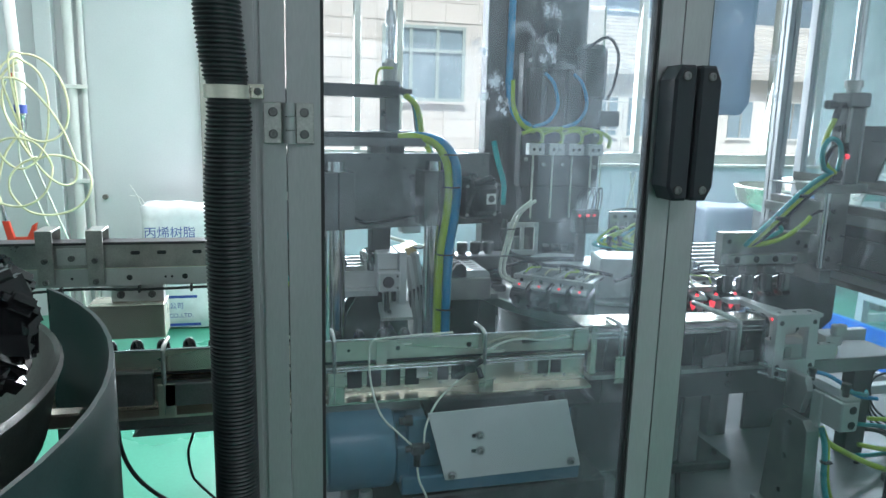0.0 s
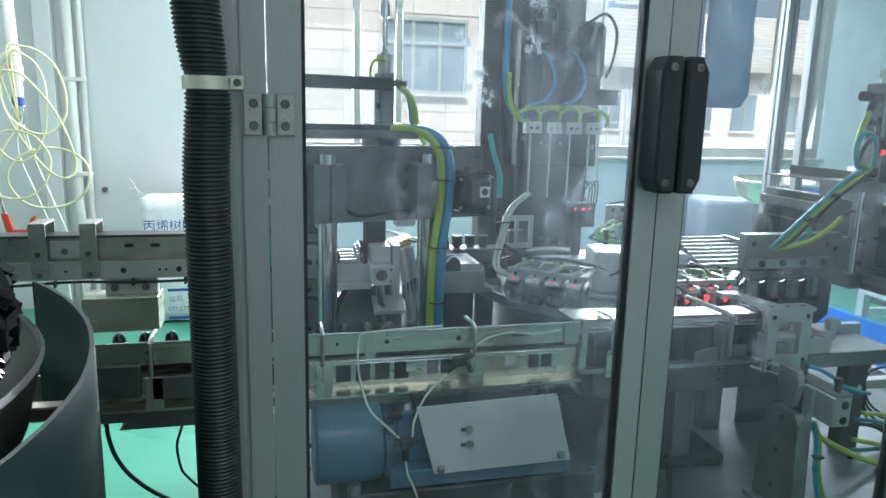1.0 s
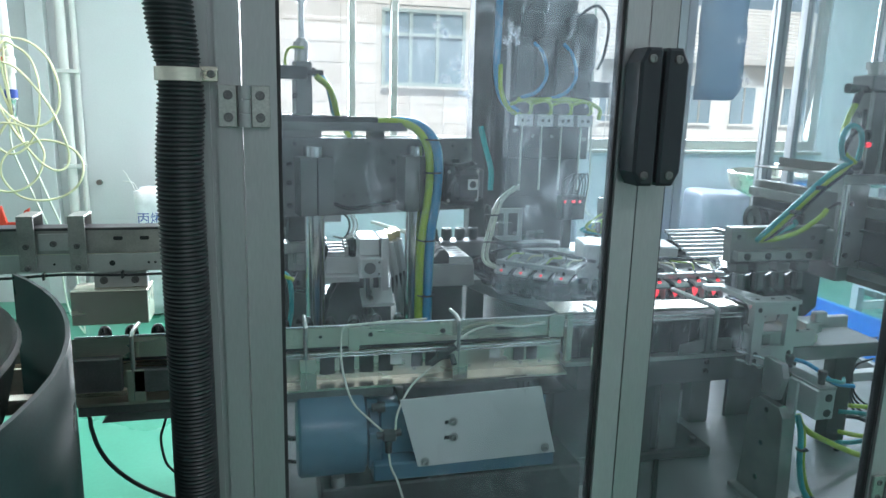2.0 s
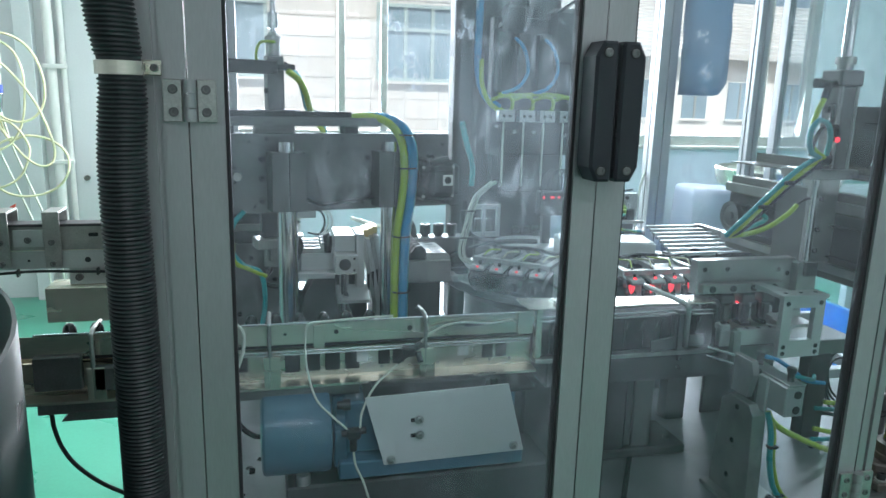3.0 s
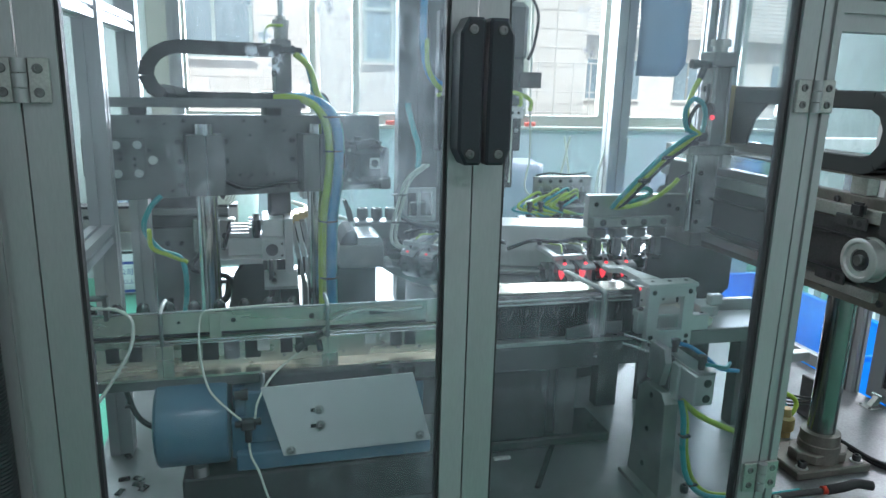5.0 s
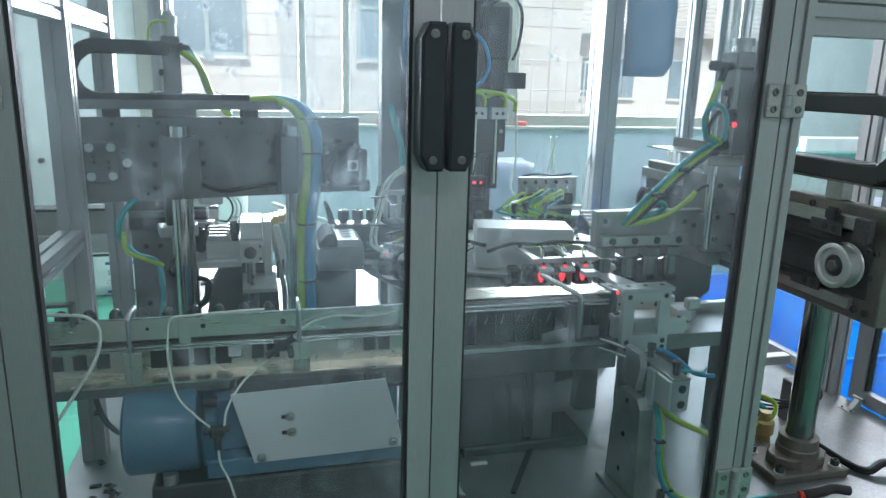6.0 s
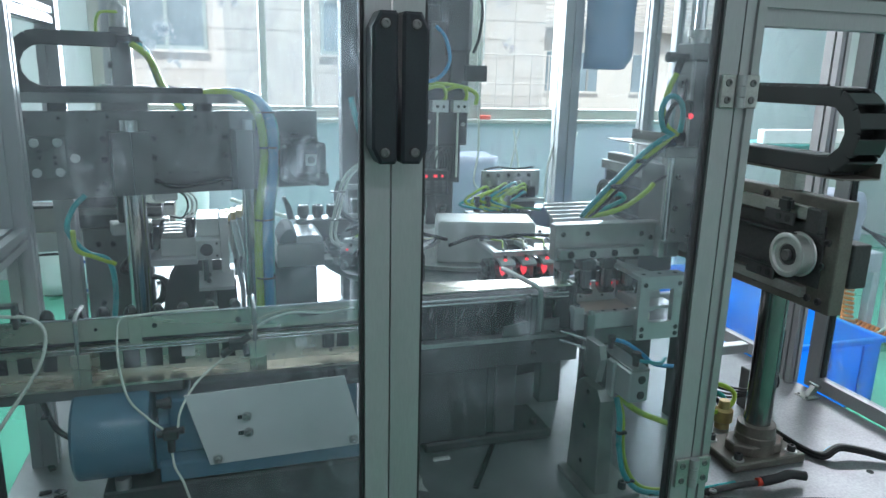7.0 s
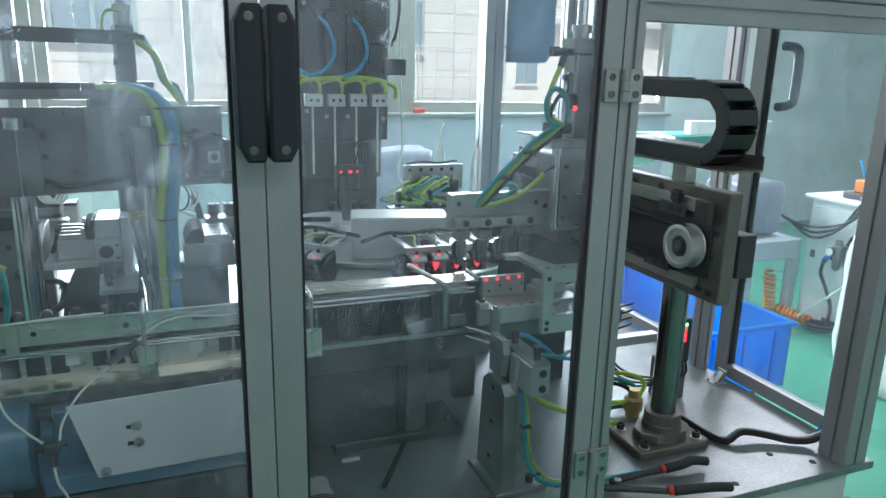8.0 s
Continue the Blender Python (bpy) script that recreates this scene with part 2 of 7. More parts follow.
def finish(name, bm, material):
    me = bpy.data.meshes.new(name)
    bmesh.ops.recalc_face_normals(bm, faces=bm.faces)
    bm.to_mesh(me)
    bm.free()
    me.materials.append(M[material])
    return me


def part(name, bm, material, parent, label="", local=False, move=None):
    """One mesh under a thing or a part. The bmesh is in the world's metres, or with local in its thing's own."""
    if move is not None:
        bm.transform(move)
    if not local:
        bm.transform(HOME[parent.name].inverted())
    ob = new(name, finish(name, bm, material))
    ob.parent = parent
    HOME[ob.name] = HOME[parent.name]
    return tagged(ob, label)


def solo(name, bm, material, label, category, kind="", group=""):
    """A thing that is one mesh, built in the world's metres; its origin goes to the middle of its foot."""
    xs = [v.co for v in bm.verts]
    c = Vector(((min(v.x for v in xs) + max(v.x for v in xs)) / 2, (min(v.y for v in xs) + max(v.y for v in xs)) / 2, min(v.z for v in xs)))
    bm.transform(Matrix.Translation(-c))
    ob = new(name, finish(name, bm, material))
    ob.matrix_world = HOME[ob.name] = Matrix.Translation(c)
    return tagged(ob, label, category, group, kind)


def B():
    return bmesh.new()


def box(bm, x0, x1, y0, y1, z0, z1, bevel=0.0, m=None, seg=1):
    vs = [bm.verts.new((x, y, z)) for x in (x0, x1) for y in (y0, y1) for z in (z0, z1)]
    fs = [bm.faces.new([vs[i] for i in q]) for q in ((0, 1, 3, 2), (4, 6, 7, 5), (0, 4, 5, 1), (2, 3, 7, 6), (0, 2, 6, 4), (1, 5, 7, 3))]
    if m is not None:
        for v in vs:
            v.co = m @ v.co
    if bevel:
        bmesh.ops.bevel(bm, geom=list({e for f in fs for e in f.edges}), offset=bevel, segments=seg, affect="EDGES", clamp_overlap=True)
    return bm


def cyl(bm, p0, p1, r, seg=20, r2=None, cap=True):
    p0, p1 = Vector(p0), Vector(p1)
    d = (p1 - p0).normalized()
    u = d.orthogonal().normalized()
    w = d.cross(u)
    r2 = r if r2 is None else r2
    a, b = [], []
    for i in range(seg):
        t = 2 * math.pi * i / seg
        o = u * math.cos(t) + w * math.sin(t)
        a.append(bm.verts.new(p0 + o * r))
        b.append(bm.verts.new(p1 + o * r2))
    for i in range(seg):
        j = (i + 1) % seg
        bm.faces.new((a[i], a[j], b[j], b[i])).smooth = True
    if cap:
        bm.faces.new(a[::-1])
        bm.faces.new(b)
        crease(bm, a)
        crease(bm, b)
    return bm


def lathe(bm, p0, d, profile, seg=24):
    """Turned form: profile rows of (distance along d, radius)."""
    p0, d = Vector(p0), Vector(d).normalized()
    u = d.orthogonal().normalized()
    w = d.cross(u)
    rings = []
    for h, r in profile:
        rings.append([bm.verts.new(p0 + d * h + (u * math.cos(2 * math.pi * i / seg) + w * math.sin(2 * math.pi * i / seg)) * max(r, 1e-4)) for i in range(seg)])
    for a, b in zip(rings, rings[1:]):
        for i in range(seg):
            j = (i + 1) % seg
            bm.faces.new((a[i], a[j], b[j], b[i])).smooth = True
    bm.faces.new(rings[0][::-1])
    bm.faces.new(rings[-1])
    for k, ring in enumerate(rings):
        if 0 < k < len(rings) - 1:
            (h0, r0), (h1, r1), (h2, r2) = profile[k - 1:k + 2]
            bend = Vector((h1 - h0, r1 - r0)).angle(Vector((h2 - h1, r2 - r1)), 0.0)
            if bend < 0.6:
                continue
        crease(bm, ring)
    return bm


def crease(bm, ring):
    """Keep the edge that runs round a turned form crisp."""
    for i, v in enumerate(ring):
        e = bm.edges.get((v, ring[(i + 1) % len(ring)]))
        if e:
            e.smooth = False


def smooth_path(pts, steps=6):
    pts = [Vector(p) for p in pts]
    if len(pts) < 3:
        return pts
    ext = [2 * pts[0] - pts[1], *pts, 2 * pts[-1] - pts[-2]]
    out = []
    for i in range(1, len(ext) - 2):
        a, b, c, d = ext[i - 1:i + 3]
        for k in range(steps):
            t = k / steps
            out.append(0.5 * (2 * b + (c - a) * t + (2 * a - 5 * b + 4 * c - d) * t * t + (3 * b - a - 3 * c + d) * t ** 3))
    out.append(pts[-1])
    return out


def tube(bm, pts, r, seg=8, steps=6):
    path = smooth_path(pts, steps)
    up = None
    rings = []
    for i, p in enumerate(path):
        d = (path[min(i + 1, len(path) - 1)] - path[max(i - 1, 0)]).normalized()
        up = d.orthogonal().normalized() if up is None else (up - d * up.dot(d)).normalized()
        w = d.cross(up)
        rings.append([bm.verts.new(p + (up * math.cos(2 * math.pi * k / seg) + w * math.sin(2 * math.pi * k / seg)) * r) for k in range(seg)])
    for a, b in zip(rings, rings[1:]):
        for k in range(seg):
            j = (k + 1) % seg
            bm.faces.new((a[k], a[j], b[j], b[k])).smooth = True
    bm.faces.new(rings[0][::-1])
    bm.faces.new(rings[-1])
    return bm


def prism(bm, outline, axis, lo, hi, bevel=0.0):
    """A flat outline pushed along an axis: x takes (y, z), y takes (x, z), z takes (x, y)."""
    put = {"x": lambda a, b, c: (c, a, b), "y": lambda a, b, c: (a, c, b), "z": lambda a, b, c: (a, b, c)}[axis]
    a = [bm.verts.new(put(*p, lo)) for p in outline]
    b = [bm.verts.new(put(*p, hi)) for p in outline]
    fs = [bm.faces.new(a[::-1]), bm.faces.new(b)]
    for i in range(len(a)):
        j = (i + 1) % len(a)
        fs.append(bm.faces.new((a[i], a[j], b[j], b[i])))
    if bevel:
        bmesh.ops.bevel(bm, geom=list({e for f in fs[:2] for e in f.edges}), offset=bevel, segments=1, affect="EDGES", clamp_overlap=True)
    return bm


def profile(bm, axis, u0, u1, v0, v1, lo, hi, slots="lrfb", gap=0.004, deep=0.006):
    """Aluminium extrusion with a groove down the middle of the named faces (l, r: along u; f, b: along v)."""
    um, vm = (u0 + u1) / 2, (v0 + v1) / 2
    o = [(u0, v0)]
    if "f" in slots:
        o += [(um - gap, v0), (um - gap, v0 + deep), (um + gap, v0 + deep), (um + gap, v0)]
    o += [(u1, v0)]
    if "r" in slots:
        o += [(u1, vm - gap), (u1 - deep, vm - gap), (u1 - deep, vm + gap), (u1, vm + gap)]
    o += [(u1, v1)]
    if "b" in slots:
        o += [(um + gap, v1), (um + gap, v1 - deep), (um - gap, v1 - deep), (um - gap, v1)]
    o += [(u0, v1)]
    if "l" in slots:
        o += [(u0, vm + gap), (u0 + deep, vm + gap), (u0 + deep, vm - gap), (u0, vm - gap)]
    return prism(bm, o, axis, lo, hi, 0.0008)


def screw(bm, at, d, r=0.004, h=0.004):
    """Socket-head cap screw."""
    return lathe(bm, at, d, [(0, r), (h * 0.85, r), (h, r * 0.85), (h, r * 0.5), (h * 0.4, r * 0.48), (h * 0.4, 0.0)], 12)


# ---- hall ----
WALL_Y, SILL, HEAD, ROOF = 5.9, 1.33, 2.85, 3.1
solo("floor", box(B(), -5, 9.5, -4, 6.1, -0.1, 0.0), "floor", "glossy green epoxy floor of the workshop", "floor", "structure")
solo("ceiling", box(B(), -5, 9.5, -4, 6.1, ROOF, ROOF + 0.1), "ceiling", "plain white workshop ceiling", "ceiling", "structure")
wall = B()
for x0, x1, z0, z1 in ((-5, -0.33, 0, ROOF), (-0.33, 5.25, 0, 1.24), (-0.33, 5.25, HEAD, ROOF), (5.25, 9.5, 0, ROOF)):
    box(wall, x0, x1, WALL_Y, 6.1, z0, z1)
solo("wall_north", wall, "wall", "pale blue-white painted plaster wall with windows", "wall", "structure")
solo("wall_south", box(B(), -5, 9.5, -4.2, -4, 0, ROOF), "wall", "plain pale painted workshop wall", "wall", "structure")
solo("wall_west", box(B(), -5.2, -5, -4, 6.1, 0, ROOF), "wall", "plain pale painted workshop wall", "wall", "structure")
solo("wall_east", box(B(), 9.5, 9.7, -4, 6.1, 0, ROOF), "wall", "plain pale painted workshop wall", "wall", "structure")
solo("dado", box(B(), -0.33, 5.25, WALL_Y - 0.012, WALL_Y - 0.002, 0.0, 1.20), "lowwall", "grey-blue painted wall below the window", "wall", "structure")
solo("wall_pier", box(B(), -1.64, -1.52, WALL_Y - 0.1, WALL_Y, 0, ROOF, 0.004), "wall", "narrow plastered pier on the wall", "wall", "structure")
solo("window_ledge", box(B(), -0.36, 5.28, WALL_Y - 0.06, WALL_Y, 1.203, 1.236, 0.004), "winframe", "grey metal window ledge", "ledge", "structure")


def window(name, x0, x1, bars):
    w = thing(name, ((x0 + x1) / 2, 5.96, 1.24), "aluminium framed sliding window with daylight behind", "window", kind="structure")
    for a, b in ((1.24, SILL), (HEAD - 0.06, HEAD)):
        part("window_frame", box(B(), x0, x1, 5.92, 6.0, a, b, 0.004), "winframe", w)
    edges = [x0, *bars, x1]
    for i, x in enumerate(edges):
        hw = 0.028 if 0 < i < len(edges) - 1 else 0.04
        c = x + (hw if i == 0 else -hw if i == len(edges) - 1 else 0)
        part("mullion", box(B(), c - hw, c + hw, 5.915, 5.995, SILL, HEAD - 0.06, 0.004), "winframe", w)
    for a, b in zip(edges, edges[1:]):
        g = part("pane", box(B(), a + 0.03, b - 0.03, 5.955, 5.961, SILL, HEAD - 0.06), "clear", w)
        g.visible_shadow = False


solo("window_side_post", box(B(), -0.52, -0.33, 5.86, 5.9, 0.9, ROOF, 0.003), "winframe", "grey metal post beside the window", "post", "structure")
window("window_1", -0.33, 2.30, (0.71, 1.06))
window("window_2", 2.48, 5.25, (3.28, 4.70))
solo("window_pier", box(B(), 2.3, 2.48, 5.9, 6.08, 1.24, HEAD, 0.003), "winframe", "grey metal post between two windows", "post", "structure")

# ---- outside ----
solo("ground", box(B(), -400, 400, 6.12, 900, -0.4, -0.3), "asphalt", "pale concrete yard outside the windows", "ground", "structure")
fac = thing("tiled_building", (-3, 17, -0.3), "white tiled building across the yard", "building")
part("wall", box(B(), -14, 8.3, 17.03, 24, -0.3, 9), "facade", fac)
TILE_W, TILE_H = 0.83, 0.455
tile = finish("facade_panel", box(B(), 0, TILE_W - 0.014, 0, 0.03, 0, TILE_H - 0.014, 0.004), "facade")
HOLES = ((-2.3, 0.1, 2.04, 4.4), (2.65, 4.6, 2.04, 3.72), (5.2, 6.6, 2.04, 3.72))
for i in range(17):
    for j in range(12):
        x0, z0 = -5.81 + i * TILE_W, 0.22 + j * TILE_H
        if any(x0 + TILE_W > h[0] + 0.2 and x0 < h[1] - 0.2 and z0 + TILE_H > h[2] + 0.1 and z0 < h[3] - 0.1 for h in HOLES):
            continue
        ob = new("facade_panel", tile)
        ob.parent = fac
        ob.matrix_basis = Matrix.Translation((x0 + 3, 0, z0 + 0.3))
for x0, x1, z0, z1 in HOLES:
    w = part("window", box(B(), x0, x1, 16.96, 17.02, z0, z1), "farglass", fac)
    for k in range(4):
        xx = x0 + (x1 - x0) * k / 3
        part("frame", box(B(), xx - 0.04, xx + 0.04, 16.9, 16.955, z0, z1), "farframe", w)
    for zz in (z0, z0 + 0.68 * (z1 - z0), z1):
        part("frame", box(B(), x0 - 0.04, x1 + 0.04, 16.89, 16.899, zz - 0.04, zz + 0.04), "farframe", w)
    part("sill", box(B(), x0 - 0.08, x1 + 0.08, 16.82, 16.885, z0 - 0.1, z0 - 0.042), "facade", w)
low = thing("low_building", (12, 24, -0.3), "low white building with a sloping sheet roof", "building")
part("wall", box(B(), 8.6, 27, 24, 30, -0.3, 3.6), "lowwhite", low)
part("roof", prism(B(), [(23.2, 3.3), (23.2, 3.5), (28, 6.0), (31, 4.4), (31, 4.2)], "x", 8.3, 27.4), "rooftile", low)
for k in range(13):
    yy = 23.3 + 0.36 * k
    zz = 3.5 + (yy - 23.2) * 2.5 / 4.8
    part("roof_ridge", box(B(), 8.35, 27.35, yy, yy + 0.09, zz + 0.004, zz + 0.07), "rooftile", low)
for x0, x1 in ((11.65, 12.4), (12.87, 13.72), (15.2, 16.2), (17.1, 18.1), (19.4, 20.4)):
    w = part("window", box(B(), x0, x1, 23.93, 23.995, 1.15, 2.52), "farglass", low)
    part("frame", box(B(), (x0 + x1) / 2 - 0.03, (x0 + x1) / 2 + 0.03, 23.9, 23.93, 1.15, 2.52), "winframe", w)
    part("sill", box(B(), x0 - 0.08, x1 + 0.08, 23.84, 23.925, 1.07, 1.149), "lowwhite", w)
rail_ob = thing("yard_railing", (6.7, 15, -0.3), "thin pale steel railing standing in the yard", "railing")
for k in range(7):
    part("post", cyl(B(), (5.4 + 0.42 * k, 15, -0.3), (5.4 + 0.42 * k, 15, 2.1), 0.018, 8), "rooftile", rail_ob)
for zz in (1.0, 1.45, 2.08):
    part("bar", cyl(B(), (5.3, 14.96, zz), (8.1, 14.96, zz), 0.014, 8), "rooftile", rail_ob)
solo("drain_pipe", cyl(B(), (6.05, 16.8, -0.3), (6.05, 16.8, 2.75), 0.07, 12), "bronze", "brown drain pipe before the tiled building", "pipe")

# ---- machine body ----
PLATE = 0.745
body = thing("machine_cabinet", (0.95, 2.1, 0), "white sheet-metal machine base cabinet under the steel plate", "cabinet")
part("body", box(B(), -0.05, 1.94, 1.01, 3.2, 0.1, 0.724, 0.004), "whitepaint", body)
for fx in (0.05, 1.85):
    for fy in (1.12, 3.08):
        part("foot", cyl(cyl(B(), (fx, fy, 0), (fx, fy, 0.02), 0.04), (fx, fy, 0.02), (fx, fy, 0.1), 0.012), "steel", body)
base = box(B(), -0.075, 1.985, 0.985, 3.25, 0.725, PLATE, 0.0015)
solo("base_plate", base, "baseplate", "large milled steel base plate with scuffs and oil film", "machine plate")

frame_ob = thing("machine_enclosure", (0.95, 2.0, PLATE), "grey aluminium extrusion frame of the machine guard", "machine guard")
POSTS = ((-0.05, 0.0215, 0.985, 1.03, 2.0), (1.188, 1.226, 0.985, 1.03, 2.0), (1.89, 1.96, 0.99, 1.06, 2.0), (1.953, 1.984, 1.538, 1.582, 2.4),
         (1.90, 1.945, 2.35, 2.395, 2.5), (1.85, 1.94, 2.95, 3.03, 2.5), (-0.05, 0.0, 2.03, 2.075, 2.5), (-0.05, 0.0, 3.1, 3.15, 2.5), (-0.05, 0.0, 1.58, 1.625, 2.4))
for x0, x1, y0, y1, top in POSTS:
    part("post", profile(B(), "z", x0, x1, y0, y1, PLATE, top), "alu", frame_ob)
for y0, y1, z0, z1 in ((1.03, 1.58, 1.955, 2.0), (1.625, 2.03, 1.955, 2.0), (2.075, 3.1, 2.44, 2.5), (1.03, 1.58, 1.705, 1.745), (1.03, 1.58, 1.245, 1.285), (1.625, 2.03, 1.705, 1.745)):
    part("side_beam", profile(B(), "y", -0.05, -0.005, z0, z1, y0, y1), "alu", frame_ob)
for x0, x1, y0, y1, z0, z1 in ((0.0215, 1.188, 0.985, 1.03, 1.955, 2.0), (1.2265, 1.8895, 0.985, 1.025, 1.75, 1.81), (1.2265, 1.8895, 0.988, 1.02, 1.697, 1.746), (0.0, 1.85, 3.1, 3.14, 2.44, 2.5)):
    part("front_beam" if y0 < 2 else "rear_beam", profile(B(), "x", y0, y1, z0, z1, x0, x1), "alu", frame_ob)


def hinge(parent, x0, x1, z0, z1, y):
    h = part("hinge", box(box(B(), x0, (x0 + x1) / 2 - 0.009, y, y + 0.006, z0, z1, 0.0012), (x0 + x1) / 2 + 0.009, x1, y, y + 0.006, z0, z1, 0.0012), "steel", parent, "grey cast hinge with four screws")
    xc, dz = (x0 + x1) / 2, (z1 - z0) / 3
    for k in range(3):
        part("knuckle", cyl(B(), (xc, y - 0.001, z0 + k * dz + 0.0006), (xc, y - 0.001, z0 + (k + 1) * dz - 0.0006), 0.0088, 20), "alu", h)
    for sx in (x0 + 0.013, x1 - 0.013):
        for sz in (z0 + 0.013, z1 - 0.013):
            part("screw", lathe(B(), (sx, y + 0.001, sz), (0, -1, 0), [(0, 0.0062), (0.0022, 0.0062), (0.003, 0.0054), (0.003, 0.0032), (0.0012, 0.003), (0.0012, 0)], 16), "gunmetal", h)


def pull_handle(parent, x0, x1, outer):
    """Moulded grip: flat front, outer corners cut, a screw near each end."""
    z0, z1, y1 = 1.487, 1.686, 0.984
    c, q = (0.011, 0.021), (0.003, 0.005)
    l, r = (c, q) if outer < 0 else (q, c)
    o = [(x0 + l[0], z0), (x1 - r[0], z0), (x1, z0 + r[1]), (x1, z1 - r[1]), (x1 - r[0], z1), (x0 + l[0], z1), (x0, z1 - l[1]), (x0, z0 + l[1])]
    h = part("handle", prism(B(), o, "y", y1 - 0.05, y1, 0.004), "handle", parent, "black moulded pull handle")
    for z in (z0 + 0.016, z1 - 0.016):
        part("screw", screw(B(), ((x0 + x1) / 2, y1 - 0.0495, z), (0, -1, 0), 0.0062, 0.0025), "gunmetal", h)
        part("recess", lathe(B(), ((x0 + x1) / 2, y1 - 0.05, z), (0, -1, 0), [(0, 0.0085), (0.0008, 0.0085), (0.0008, 0.0068), (0, 0.0068)], 18), "rubber", h)
    return h


def door(x0, w0, x1, w1, label, sheet):
    d = thing("enclosure_door", ((x0 + x1) / 2, 0.99, PLATE + 0.01), label, "machine door")
    z0, z1 = PLATE + 0.012, 1.95
    part("stile", profile(B(), "z", x0, x0 + w0, 0.986, 1.016, z0, z1, "b"), "alu", d)
    part("stile", profile(B(), "z", x1 - w1, x1, 0.986, 1.016, z0, z1, "b"), "alu", d)
    part("rail", profile(B(), "x", 0.986, 1.016, z0, z0 + 0.045, x0 + w0, x1 - w1, "b"), "alu", d)
    part("rail", profile(B(), "x", 0.986, 1.016, z1 - 0.045, z1, x0 + w0, x1 - w1, "b"), "alu", d)
    for gx in (x0 + w0 + 0.0002, x1 - w1 - 0.0052):
        part("gasket", box(B(), gx, gx + 0.005, 0.992, 1.01, z0 + 0.045, z1 - 0.045), "rubber", d)
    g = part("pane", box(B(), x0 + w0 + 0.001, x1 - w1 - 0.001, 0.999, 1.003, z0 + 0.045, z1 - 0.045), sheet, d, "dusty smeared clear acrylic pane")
    g.visible_shadow = False
    return d


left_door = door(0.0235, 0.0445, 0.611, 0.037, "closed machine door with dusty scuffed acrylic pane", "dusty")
right_door = door(0.6135, 0.0455, 1.186, 0.036, "closed machine door with hazy acrylic pane", "hazy")
pull_handle(left_door, 0.5745, 0.6095, -1)
pull_handle(right_door, 0.6150, 0.652, 1)
for d, x0, x1, z0, z1 in ((left_door, -0.008, 0.059, 1.561, 1.616), (left_door, -0.008, 0.059, 0.875, 0.93), (right_door, 1.153, 1.226, 1.566, 1.619), (right_door, 1.153, 1.226, 0.874, 0.93)):
    hinge(d, x0, x1, z0, z1, 0.979)

# side doors on the right-hand end
for y0, y1, hy, w in ((1.07, 1.515, 1.44, 0.046), (1.59, 2.345, None, 0.035)):
    d = thing("side_door", (1.99, (y0 + y1) / 2, PLATE), "side door of the machine guard with clear acrylic pane", "machine door")
    for a, b in ((y0, y0 + 0.035), (y1 - w, y1)):
        part("stile", profile(B(), "z", 1.985, 2.012, a, b, PLATE + 0.005, 2.4, ""), "alu", d)
    for a, b in ((PLATE + 0.005, PLATE + 0.042), (2.365, 2.4)):
        part("rail", profile(B(), "y", 1.985, 2.012, a, b, y0 + 0.035, y1 - w, ""), "alu", d)
    g = part("pane", box(B(), 1.997, 2.001, y0 + 0.036, y1 - w - 0.001, PLATE + 0.043, 2.364), "dusty_side", d)
    g.visible_shadow = False
    if hy:
        part("handle", tube(B(), [(2.012, hy, 1.535), (2.05, hy, 1.54), (2.066, hy, 1.56), (2.066, hy, 1.665), (2.05, hy, 1.688), (2.012, hy, 1.692)], 0.012, 10), "black", d, "black bow handle")
        part("gasket", box(B(), 1.99, 2.008, y1 - w - 0.008, y1 - w - 0.0015, PLATE + 0.045, 2.36), "rubber", d)

# scuffs and film on the left pane
scuffed = part("protective_film", box(B(), 0.392, 0.5705, 0.9955, 0.9972, 1.25, 1.9), "film", left_door, "scratched half-peeled protective film")
scuffed.visible_shadow = False
rng = random.Random(31)
for sx, sz, sr, n in ((0.402, 1.70, 0.014, 900), (0.311, 1.648, 0.016, 850), (0.397, 1.757, 0.016, 600), (0.292, 1.70, 0.011, 420), (0.33, 1.62, 0.010, 300), (0.795, 1.652, 0.016, 330), (0.78, 1.70, 0.012, 180)):
    fl = B()
    lobes = [(rng.uniform(-1, 1) * sr * 0.8, rng.uniform(-1, 1) * sr, rng.uniform(0.25, 0.6) * sr) for _ in range(5)]
    for i in range(n):
        lx, lz, lr = lobes[i % 5]
        a, r = rng.uniform(0, 6.283), min(1.5, abs(rng.gauss(0, 0.7))) * lr
        cx, cz, q = sx + lx + r * math.cos(a), sz + lz + r * math.sin(a) * 1.3, rng.uniform(0.00025, 0.0009)
        vs = [fl.verts.new((cx + q * math.cos(k * 1.0472 + a), 0.9945 - 0.0001 * (i % 5), cz + q * rng.uniform(0.8, 1.9) * math.sin(k * 1.0472 + a))) for k in range(6)]
        fl.faces.new(vs)
    part("scuff_mark", fl, "frost", left_door if sx < 0.6 else right_door, "white scraped patch on the pane")

